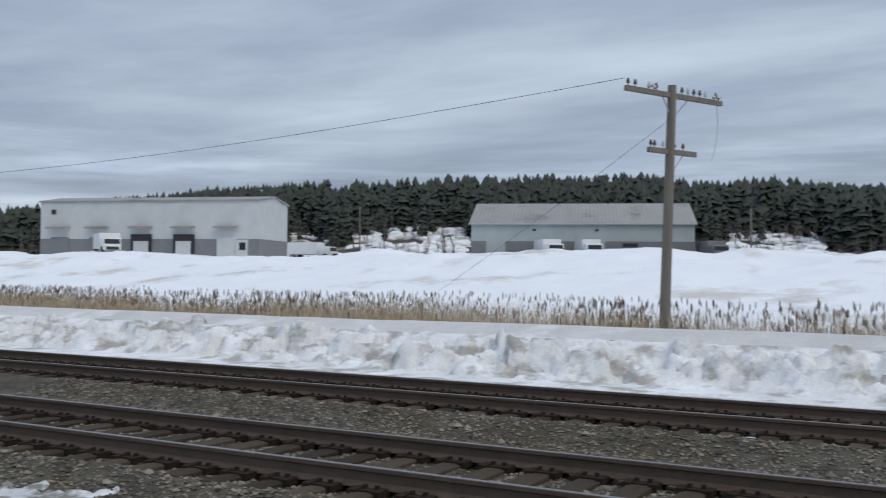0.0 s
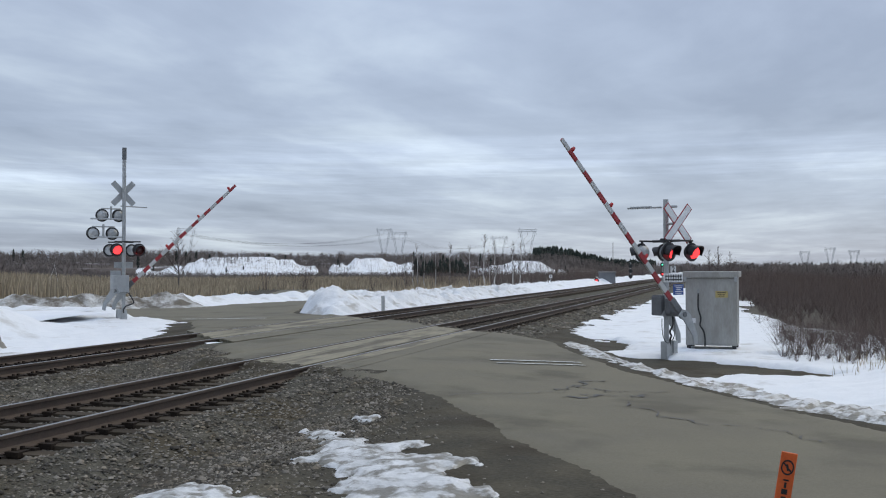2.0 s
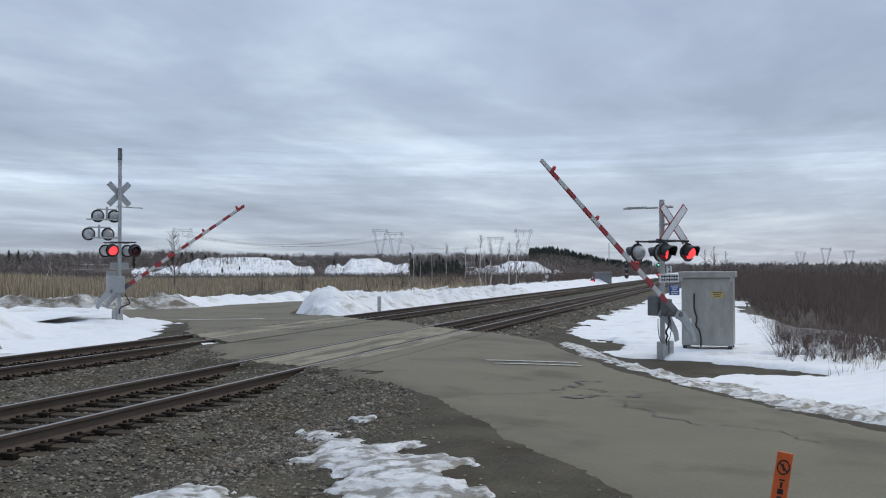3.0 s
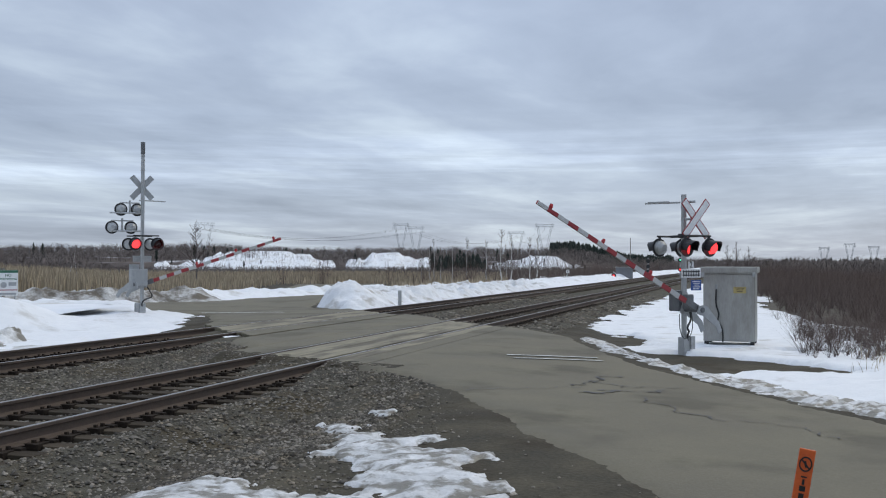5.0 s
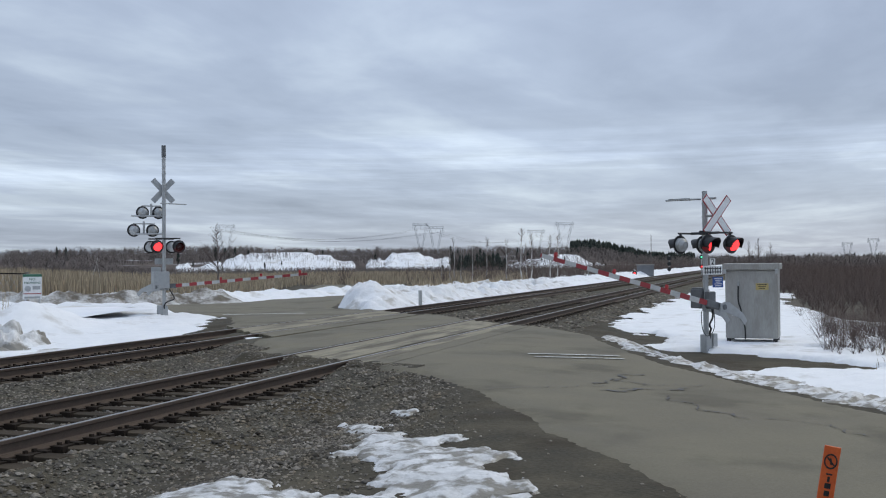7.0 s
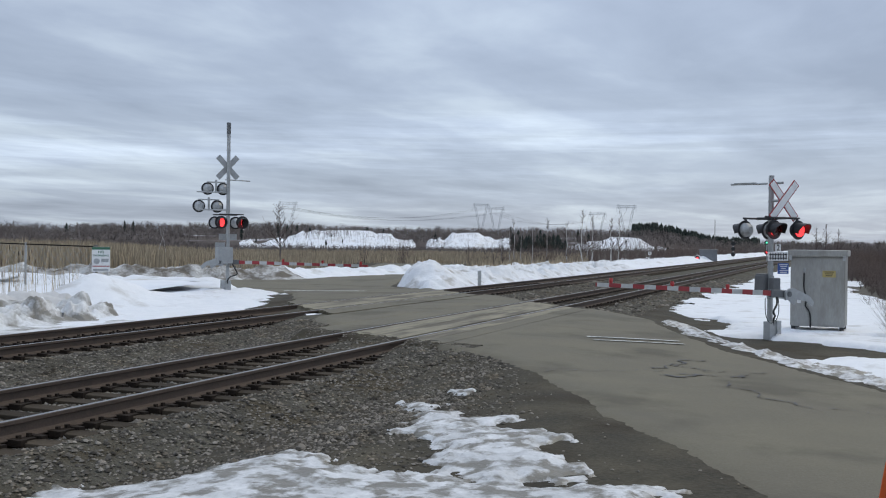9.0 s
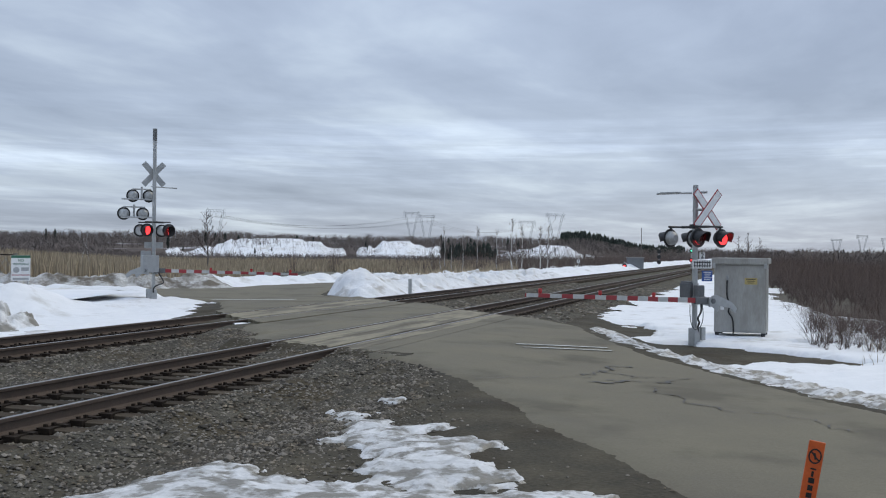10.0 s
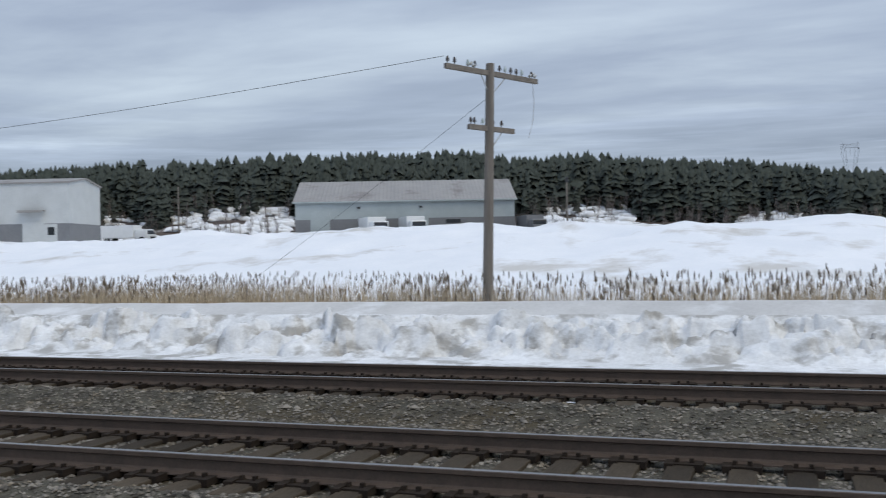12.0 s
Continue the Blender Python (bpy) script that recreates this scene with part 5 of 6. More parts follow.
def near_signal():
    u = Vector((0.65, 0.76, 0)).normalized()
    m = Matrix(((u.x, -u.y, 0, -1.56), (u.y, u.x, 0, 22.95), (0, 0, 1, -0.50), (0, 0, 0, 1)))
    g = thing("crossing_signal", m, "crossing signal with crossbuck, flashing lamps and striped gate arm", "crossing signal", "crossing signals")
    mast_base(g, 3.76)
    blade("crossbuck_blade", g, (0.0, -0.36, 3.19), 1.1, 0.2, 47, WHITE, RED, "white crossbuck blade with red border")
    blade("crossbuck_blade", g, (0.0, -0.375, 3.19), 1.1, 0.2, -47, WHITE, RED, "white crossbuck blade with red border")
    bm = B()
    rod(bm, (0, 0.05, 3.19), (0, -0.36, 3.19), 0.03, 0.03, 10)
    part("crossbuck_bracket", bm, GALV, g)
    bm = B()
    rod(bm, (-0.06, 0.06, 3.58), (-0.42, 0.82, 3.58), 0.022, 0.022, 10)
    rod(bm, (0, 0, 3.59), (0.1, -0.25, 3.59), 0.03, 0.03, 10)
    box(bm, (-0.3, 0.5, 3.59), (0.08, 0.5, 0.045), 0.008, pose(0, 0, 0, 0, 0, 25))
    part("bell_arm", bm, GALV, g, "short grey side arm")
    bm = B()
    for y in (-0.42, 0.42):
        rod(bm, (-0.42, y, 2.8), (0.42, y, 2.8), 0.022, 0.022, 10)
        rod(bm, (0, 0, 2.8), (0, y, 2.8), 0.03, 0.03, 10)
        for x in (-0.36, 0.36):
            rod(bm, (x, y, 2.8), (x, y * 0.92, 2.68), 0.03, 0.03, 8)
    box(bm, (0, 0, 2.81), (0.2, 0.2, 0.1), 0.02)
    part("lamp_crossarm", bm, DARK_STEEL, g, "dark lamp crossarm")
    pair = [lamp(g, (x, -0.44, 2.54), -1, RED_GLOW, "black target round a flashing lamp", DARK_STEEL) for x in (-0.36, 0.36)]
    back = [lamp(g, (x, 0.42, 2.54), 1, RED_GLOW, "black target round a flashing lamp") for x in (-0.36, 0.36)]
    # two-track sign
    bm = B()
    box(bm, (0.12, -0.10, 1.95), (0.62, 0.012, 0.20), 0.004)
    sg = part("track_sign", bm, WHITE, g, "white sign with a track symbol")
    bm = B()
    for z in (1.91, 1.99):
        box(bm, (0.12, -0.109, z), (0.54, 0.004, 0.022))
    for i in range(7):
        box(bm, (0.12 - 0.24 + 0.08 * i, -0.1085, 1.95), (0.025, 0.003, 0.15))
    part("track_symbol", bm, BLACK, sg, "dark track symbol")
    bm = B()
    box(bm, (0.12, -0.10, 2.14), (0.17, 0.012, 0.16), 0.004)
    ns = part("number_sign", bm, WHITE, g, "small white sign with the figure 2")
    lettering("figure", "2", 0.19, pose(0.12, -0.108, 2.14, 90, 0, 0), DARK_STEEL, ns)
    bm = B()
    box(bm, (0.22, -0.16, 1.68), (0.33, 0.01, 0.24), 0.004)
    bs = part("notice", bm, BLUE, g, "small blue notice with white lines")
    bm = B()
    for i in range(5):
        box(bm, (0.22 + 0.01 * (i % 2), -0.167, 1.765 - 0.042 * i), (0.25 - 0.05 * (i % 3), 0.003, 0.016))
    part("notice_lines", bm, WHITE, bs, "rows of unreadable white writing")
    bm = B()
    box(bm, (-0.02, 0.16, 1.30), (0.30, 0.32, 0.44), 0.03)
    box(bm, (-0.02, 0.16, 1.53), (0.26, 0.28, 0.05), 0.012)
    box(bm, (0.0, -0.13, 1.30), (0.22, 0.14, 0.34), 0.02)
    part("gate_mechanism", bm, MID_STEEL, g, "grey gate mechanism housing")
    tube("cable", [(0.02, -0.16, 1.1), (0.02, -0.2, 0.95), (-0.1, -0.3, 0.85), (-0.25, -0.3, 0.72), (-0.1, -0.3, 0.62), (0.0, -0.1, 0.6), (0.03, -0.08, 0.4)], 0.022, CABLE, g, "black cable loop")
    tube("cable", [(-0.55, -0.4, 1.05), (-0.56, -0.4, 0.8), (-0.5, -0.38, 0.55), (-0.25, -0.3, 0.44), (0.0, -0.1, 0.5)], 0.009, CABLE, g, "thin hanging cable")
    tube("cable", [(0.12, -0.1, 1.1), (0.2, -0.1, 0.8), (0.16, -0.12, 0.6), (0.08, -0.08, 0.5)], 0.009, CABLE, g, "thin hanging cable")
    arm = gate_arm(g, (0.0, -0.46, 1.13), 5.1, (1.7, 3.2, 4.75))
    return g, arm, pair, back


def far_signal():
    m = Matrix(((-0.65, 0.76, 0, -19.5), (-0.76, -0.65, 0, 27.85), (0, 0, 1, -0.17), (0, 0, 0, 1)))
    g = thing("crossing_signal", m, "tall grey crossing signal with many lamps and striped gate arm", "crossing signal", "crossing signals")
    mast_base(g, 5.86)
    bm = B()
    rod(bm, (0, 0, 5.48), (0, 0, 5.88), 0.072, 0.072, 16)
    part("mast_cap", bm, MID_STEEL, g, "grey cap on the mast top")
    for tilt in (47, -47):
        blade("crossbuck_blade", g, (0.0, -0.1 - 0.008 * (tilt > 0), 4.36), 1.0, 0.19, tilt, GALV, None, "grey back of a crossbuck blade")
    bm = B()
    rod(bm, (0.12, 0.04, 3.93), (-0.75, 0.04, 3.91), 0.02, 0.02, 10)
    part("side_arm", bm, GALV, g, "thin grey side arm")
    # lamps for the side road
    lenses = []
    for z, xs in ((3.62, (0.66, 0.13)), (3.02, (0.95, 0.33))):
        bm = B()
        rod(bm, (0, 0, z - 0.12), (1.05, -0.1, z - 0.12), 0.026, 0.026, 10)
        rod(bm, (xs[0] + 0.05, -0.1, z + 0.22), (xs[1] - 0.05, -0.1, z + 0.22), 0.024, 0.024, 10)
        rod(bm, ((xs[0] + xs[1]) / 2, -0.1, z - 0.15), ((xs[0] + xs[1]) / 2, -0.1, z + 0.3), 0.035, 0.035, 10)
        part("lamp_arm", bm, GALV, g, "grey lamp arm")
        for x in xs:
            lamp(g, (x, -0.2, z), -1, RED_GLOW, "black target of a lamp facing the side road")
    bm = B()
    for y in (0.46, -0.38):
        rod(bm, (-0.42, y, 2.74), (0.42, y, 2.74), 0.022, 0.022, 10)
        rod(bm, (0, 0, 2.74), (0, y, 2.74), 0.03, 0.03, 10)
    part("lamp_crossarm", bm, DARK_STEEL, g, "dark lamp crossarm")
    pair = [lamp(g, (x, 0.5, 2.47), 1, RED_GLOW, "black target round a flashing lamp") for x in (0.36, -0.36)]
    back = [lamp(g, (x, -0.4, 2.47), -1, RED_GLOW, "black target round a flashing lamp") for x in (0.36, -0.36)]
    bm = B()
    box(bm, (-0.02, -0.1, 1.98), (0.62, 0.012, 0.2), 0.004)
    part("track_sign", bm, GALV, g, "grey back of the track sign")
    bm = B()
    box(bm, (0.25, -0.05, 1.66), (0.34, 0.012, 0.26), 0.004)
    part("notice", bm, GALV, g, "grey back of a notice")
    bm = B()
    box(bm, (0.16, 0.12, 1.36), (0.52, 0.42, 0.56), 0.03)
    box(bm, (0.14, -0.18, 1.34), (0.32, 0.2, 0.4), 0.02)
    part("gate_mechanism", bm, GREY_PAINT, g, "grey gate mechanism housing")
    tube("cable", [(-0.1, 0.25, 1.05), (-0.25, 0.3, 0.8), (-0.3, 0.3, 0.68), (0.0, 0.25, 0.66), (0.06, 0.15, 0.5), (0.02, 0.1, 0.4)], 0.022, CABLE, g, "black cable loop")
    arm = gate_arm(g, (0.0, 0.0, 1.13), 5.35, (2.2, 3.7, 5.1))
    return g, arm, pair, back


NEAR, NEAR_ARM, NEAR_PAIR, NEAR_BACK = near_signal()
FAR, FAR_ARM, FAR_PAIR, FAR_BACK = far_signal()


def cabinet():
    g = thing("signal_cabinet", pose(-0.6, 25.75, -0.40, 0, 0, -3), "dull aluminium signal equipment cabinet on the snowy verge", "cabinet")
    bm = B()
    box(bm, (0, 0, 1.0), (1.24, 1.05, 1.72), 0.01)
    part("body", bm, ALU, g, "dull aluminium body")
    bm = B()
    box(bm, (0, -0.03, 1.92), (1.36, 1.22, 0.15), 0.02)
    box(bm, (0, -0.60, 1.86), (1.36, 0.03, 0.06), 0.006)
    part("roof", bm, ALU, g, "overhanging roof cap")
    for sx in (-0.55, 0.55):
        for sy in (-0.45, 0.45):
            bm = B()
            box(bm, (sx, sy, 0.06), (0.1, 0.1, 0.16), 0.008)
            part("leg", bm, DARK_STEEL, g)
    bm = B()
    box(bm, (0.0, -0.533, 1.0), (1.19, 0.02, 1.62), 0.006)
    part("door", bm, ALU, g, "single flat aluminium door")
    bm = B()
    box(bm, (0.26, -0.548, 1.42), (0.30, 0.006, 0.16), 0.002)
    lb = part("warning_label", bm, YELLOW, g, "faded yellow warning label")
    bm = B()
    for i in range(3):
        box(bm, (0.26, -0.553, 1.47 - 0.045 * i), (0.22 - 0.04 * i, 0.003, 0.016))
    part("label_lines", bm, DARK_STEEL, lb, "unreadable dark writing")
    bm = B()
    box(bm, (-0.42, -0.55, 0.76), (0.09, 0.01, 0.12), 0.003)
    part("label", bm, WHITE, g, "small white label")
    for sx in (-0.62, 0.6):
        bm = B()
        box(bm, (sx, -0.63, 1.80), (0.07, 0.03, 0.12), 0.01)
        part("hasp", bm, GALV, g, "steel roof hasp")
    bm = B()
    box(bm, (-0.3, -0.56, 1.50), (0.05, 0.04, 0.12), 0.008)
    part("outlet", bm, GREY_PAINT, g)
    tube("cable", [(-0.3, -0.57, 1.44), (-0.32, -0.58, 1.1), (-0.28, -0.58, 0.95), (-0.22, -0.58, 0.8), (-0.3, -0.58, 0.62), (-0.16, -0.58, 0.55), (-0.14, -0.58, 0.3), (-0.15, -0.57, 0.12)], 0.018, CABLE, g, "black cable down the front")


cabinet()


def marker():
    g = thing("marker_post", pose(0.12, 5.5, float(land(0.12, 5.5)), 0, 9, 0), "flat orange fibreglass warning marker post", "marker post")
    bm = B()
    box(bm, (0, 0, 0.44), (0.082, 0.012, 0.94), 0.004)
    part("blade", bm, ORANGE, g)
    bm = B()
    n = 24
    ring = [[bm.verts.new((r * math.cos(2 * math.pi * i / n), -0.0085, 0.83 + r * 1.25 * math.sin(2 * math.pi * i / n))) for i in range(n)] for r in (0.033, 0.026)]
    for i in range(n):
        bm.faces.new((ring[0][i], ring[0][(i + 1) % n], ring[1][(i + 1) % n], ring[1][i]))
    box(bm, (0, -0.0085, 0.83), (0.056, 0.002, 0.008), 0, pose(0, 0, 0, 0, 45, 0))
    box(bm, (0.0, -0.009, 0.83), (0.012, 0.002, 0.035), 0, pose(0, 0, 0, 0, -20, 0))
    part("symbol", bm, CABLE, g, "dark prohibition symbol")
    bm = B()
    for z, w, h in ((0.762, 0.03, 0.008), (0.735, 0.012, 0.03), (0.70, 0.03, 0.028), (0.66, 0.026, 0.028), (0.62, 0.028, 0.026), (0.585, 0.03, 0.024), (0.545, 0.026, 0.028), (0.50, 0.028, 0.03)):
        box(bm, (0.002, -0.0085, z), (w, 0.002, h))
    part("writing", bm, CABLE, g, "column of unreadable dark writing")


marker()


# ---- signs, fence and posts by the far track ----
def lease_sign():
    g = thing("property_sign", pose(-33.95, 28.0, -0.1, 0, 0, 49), "navy blue property sign on three wooden posts", "sign")
    bm = B()
    box(bm, (0, 0, 2.46), (2.44, 0.03, 1.25), 0.004)
    p = part("panel", bm, NAVY, g, "navy sign panel")
    lettering("writing", "FOR", 0.30, pose(-0.55, -0.02, 2.84, 90, 0, 0), WHITE, p, "white capitals")
    lettering("writing", "LEASE", 0.30, pose(0.38, -0.02, 2.84, 90, 0, 0), WHITE, p, "white capitals")
    bm = B()
    for x, w in ((-0.68, 0.72), (0.7, 0.84)):
        bm = B()
        box(bm, (x, -0.018, 2.49), (w, 0.004, 0.085))
        part("name_bar", bm, GREY_PAINT, p, "grey unreadable name line")
    bm = B()
    box(bm, (-0.09, -0.018, 2.48), (0.09, 0.004, 0.24))
    box(bm, (0.06, -0.018, 2.48), (0.09, 0.004, 0.24))
    box(bm, (-0.015, -0.019, 2.48), (0.06, 0.004, 0.22), 0, pose(0, 0, 0, 0, 28, 0))
    part("emblem", bm, TEAL, p, "teal emblem")
    bm = B()
    x = -0.95
    for w in (0.17, 0.17, 0.17, 0.08, 0.17, 0.17, 0.17, 0.08, 0.17, 0.17, 0.17, 0.17):
        box(bm, (x + w / 2, -0.018, 2.15), (w - 0.03, 0.004, 0.2 if w > 0.1 else 0.035))
        x += w
    part("number_bars", bm, WHITE, p, "white number line")
    bm = B()
    box(bm, (0, -0.018, 1.90), (1.1, 0.004, 0.03))
    part("small_line", bm, GREY_PAINT, p, "thin unreadable line")
    for sx in (-0.75, -0.05, 0.78):
        bm = B()
        box(bm, (sx, 0.07, 1.6), (0.09, 0.09, 3.4), 0.008)
        part("post", bm, WOOD, g, "weathered wooden post")
    for a, b in ((-0.4, -0.08), (0.5, 0.05)):
        bm = B()
        rod(bm, (a, 0.3, 0.1), (b, 0.1, 1.8), 0.04, 0.04, 6)
        part("brace", bm, WOOD, g)


def trespass_sign():
    g = thing("warning_sign", pose(-24.0, 26.75, -0.25, 0, 0, 42), "white and green warning sign on the fence", "sign")
    bm = B()
    box(bm, (0, 0, 1.24), (0.6, 0.012, 0.86), 0.003)
    p = part("panel", bm, WHITE, g, "white sign panel")
    bm = B()
    box(bm, (0, -0.008, 1.62), (0.6, 0.004, 0.09))
    part("band", bm, GREENP, p, "green top band")
    lettering("writing", "NO", 0.12, pose(0, -0.01, 1.49, 90, 0, 0), GREENP, p)
    lettering("writing", "TRESPASSING", 0.088, pose(0, -0.01, 1.37, 90, 0, 0), GREENP, p)
    bm = B()
    rod(bm, (-0.14, -0.008, 1.17), (-0.14, -0.012, 1.17), 0.1, 0.1, 16)
    box(bm, (0.13, -0.009, 1.2), (0.24, 0.004, 0.12))
    box(bm, (0.0, -0.009, 0.87), (0.5, 0.004, 0.07))
    part("symbols", bm, GREY_PAINT, p, "grey symbols and unreadable writing")
    bm = B()
    box(bm, (0, -0.009, 1.0), (0.56, 0.004, 0.03))
    part("stripe", bm, RED, p, "thin red stripe")
    for sx in (-0.22, 0.22):
        bm = B()
        rod(bm, (sx, 0.05, 0), (sx, 0.05, 1.62), 0.025, 0.025, 8)
        part("post", bm, GALV, g)


lease_sign()
trespass_sign()


def fence():
    """A chain-link fence: posts, top rail and woven wire, bay by bay."""
    g = thing("chain_link_fence", pose(0, 0, 0), "rusty chain-link fence with steel posts in the marsh", "fence")
    a, b = Vector((-25.0, 27.6)), Vector((-60, 19.5))
    n = 13
    for i in range(n + 1):
        p = a.lerp(b, i / n)
        top = 1.42 + 0.85 * i / n
        bm = B()
        rod(bm, (p.x, p.y, -0.4), (p.x, p.y, top + 0.06), 0.04 if i % 3 else 0.075, None, 8)
        part("post", bm, WOOD if i % 3 == 0 else GALV, g, "fence post")
        if i < n:
            q = a.lerp(b, (i + 1) / n)
            t2 = 1.42 + 0.85 * (i + 1) / n
            bm = B()
            rod(bm, (p.x, p.y, top), (q.x, q.y, t2), 0.024, None, 6)
            part("top_rail", bm, PLATE, g, "rusty top rail")
            bm = B()
            m = 11
            for k in range(-5, m):
                f0, f1 = k / m, (k + 5) / m
                for flip in (0, 1):
                    c0, c1 = max(f0, 0), min(f1, 1)
                    if c0 >= c1:
                        continue
                    h0, h1 = (c0 - f0) / (f1 - f0), (c1 - f0) / (f1 - f0)
                    if flip:
                        h0, h1 = 1 - h0, 1 - h1
                    u, v = p.lerp(q, c0), p.lerp(q, c1)
                    rod(bm, (u.x, u.y, h0 * (top + 0.2) - 0.2), (v.x, v.y, h1 * (t2 + 0.2) - 0.2), 0.004, None, 3, False)
            part("wire_mesh", bm, GALV, g, "woven wire")


fence()


def white_post():
    g = thing("marker_post", pose(-18.0, 9.25, 0.15), "white marker post with a red band behind the snow bank", "marker post")
    bm = B()
    rod(bm, (0, 0, -0.3), (0, 0, 1.0), 0.115, 0.105, 18)
    rod(bm, (0, 0, 1.0), (0, 0, 1.05), 0.105, 0.06, 18)
    part("post", bm, WHITE, g)
    bm = B()
    rod(bm, (0, 0, 0.86), (0, 0, 0.95), 0.1125, 0.112, 18)
    part("band", bm, RED, g, "red band")


white_post()


def thin_pole(x, y, z0, z1, r, name, label, top=0.0):
    g = thing(name, pose(x, y, z0), label, "pole")
    bm = B()
    rod(bm, (0, 0, 0), (0, 0, z1 - z0), r, r * 0.8, 10)
    part("pole", bm, WOOD, g)
    if top:
        bm = B()
        box(bm, (0, 0, z1 - z0 - top / 2), (top * 0.6, top * 0.6, top), top * 0.1)
        part("head", bm, DARK_STEEL, g, "dark lamp head")


def at_az(az, d):
    x, y = polar(az, d)
    return float(x), float(y)


thin_pole(*at_az(52.5, 62), -0.6, 4.5, 0.06, "thin_pole", "thin dark pole behind the property sign")
thin_pole(*at_az(65.2, 300), 2, 22.4, 0.26, "lighting_mast", "tall lighting mast beyond the marsh", 1.5)
thin_pole(*at_az(63.2, 300), 2, 20.7, 0.26, "lighting_mast", "tall lighting mast beyond the marsh", 1.7)
thin_pole(*at_az(101.9, 118), 4.0, 10.4, 0.12, "yard_lamp", "tall yard lamp pole beside the shed", 0.6)
thin_pole(*at_az(124.4, 150), 4.0, 12.2, 0.12, "wooden_pole", "bare wooden pole between the buildings")
thin_pole(*at_az(6.9, 130), -0.6, 5.1, 0.05, "antenna_mast", "thin antenna mast beside the line")


def small_post(az, d, z0, high, wide, label, plate=0.0):
    x, y = at_az(az, d)
    g = thing("trackside_post", pose(x, y, z0, 0, 0, az), label, "post")
    bm = B()
    box(bm, (0, 0, high / 2), (wide, wide, high), wide * 0.15)
    part("post", bm, ARM_WHITE if not plate else GALV, g)
    if plate:
        bm = B()
        box(bm, (0, -wide, high - plate / 2), (plate, 0.02, plate), 0.004)
        p = part("plate", bm, WHITE, g, "small white plate")
        bm = B()
        box(bm, (0, -wide - 0.012, high - plate / 2), (plate * 0.3, 0.004, plate * 0.5))
        part("mark", bm, BLACK, p, "dark unreadable mark")


small_post(20.35, 40.5, -0.4, 0.95, 0.15, "short grey-white post beside the snow mound")
small_post(10.5, 110, -0.5, 1.5, 0.07, "small white plate on a post beside the line", 0.34)


# ---- old telegraph pole ----
def telegraph_pole():
    x, y = at_az(106.75, 22)
    g = thing("telegraph_pole", pose(x, y, -0.5, 0, 0, 0), "old weathered telegraph pole with two crossarms and insulators", "pole")
    top = 6.40
    bm = B()
    rod(bm, (0, 0, -0.3), (-0.055, 0.19, top), 0.125, 0.095, 18)
    part("pole", bm, WOOD, g)
    d = Vector((-0.908, 0.418, 0.0))
    for z, length, pins in ((6.18, 3.15, (-1.5, -1.28, -0.85, -0.62, 0.22, 0.42, 0.62, 0.82, 1.02, 1.38)), (4.93, 1.55, (-0.7, -0.58, -0.3, 0.05, 0.35))):
        bm = B()
        off = 0.12 if z > 6 else 0.08
        c = Vector((-0.05, 0.18 * z / 6.2, z)) + d * off
        box(bm, c, (length, 0.09, 0.115), 0.008, Matrix.Rotation(math.atan2(d.y, d.x), 4, "Z"))
        arm = part("crossarm", bm, WOOD, g, "weathered wooden crossarm")
        for k, s in enumerate(pins):
            q = c + d * s
            bm = B()
            rod(bm, q, q + Vector((0, 0, 0.13)), 0.012, None, 6)
            rod(bm, q + Vector((0, 0, 0.11)), q + Vector((0, 0, 0.17)), 0.042, 0.036, 10)
            rod(bm, q + Vector((0, 0, 0.17)), q + Vector((0, 0, 0.22)), 0.03, 0.02, 10)
            part("insulator", bm, GLASS_INS if k % 3 == 2 else PORCELAIN, arm, "glass insulator on its pin")
        for s in (-0.42, 0.42) if z > 6 else (0.35,):
            bm = B()
            rod(bm, c + d * s + Vector((0, 0, -0.05)), Vector((-0.05, 0.18 * z / 6.2, z - 0.52)), 0.014, None, 6)
            part("brace", bm, GALV, arm, "steel brace")
    c = Vector((-0.05, 0.18, 6.18))
    end = c + d * 1.5
    tube("loose_wire", [tuple(end + Vector((0, 0, 0.1))), tuple(end + d * 0.12 + Vector((0, 0, -0.4))), tuple(end + d * 0.1 + Vector((0, 0, -0.9))), tuple(end - d * 0.15 + Vector((0, 0, -1.35)))], 0.007, GALV, g, "broken hanging wire")
    for s in (-0.75, 1.42):
        bm = B()
        for k in range(3):
            p = c + d * (s + 0.09 * k) + Vector((0, 0, 0.1 + 0.03 * (k % 2)))
            rod(bm, p, p + d * 0.07 + Vector((0, 0, 0.05)), 0.035, 0.03, 8)
        part("wire_coil", bm, GALV, g, "coil of slack wire")
    return Vector((x, y, -0.5)) + c


TP = telegraph_pole()


def wire(name, a, b, sag, r, label):
    pts = [tuple(Vector(a).lerp(Vector(b), i / 10) + Vector((0, 0, -sag * 4 * (i / 10) * (1 - i / 10)))) for i in range(11)]
    ob = tube(name, pts, r, CABLE, None, "", 1)
    tagged(ob, label, "wire")


d_arm = Vector((-0.908, 0.418, 0))
wire("telegraph_wire", TP + d_arm * -1.5 + Vector((0, 0, 0.2)), (-20.3, -56.0, 5.9), 1.1, 0.006, "slack old wire from the crossarm")
wx2, wy2 = at_az(124.0, 30)
wire("telegraph_wire", TP + Vector((0, 0, -0.5)), (wx2, wy2, -0.4), 0.1, 0.004, "thin guy wire down into the reeds")


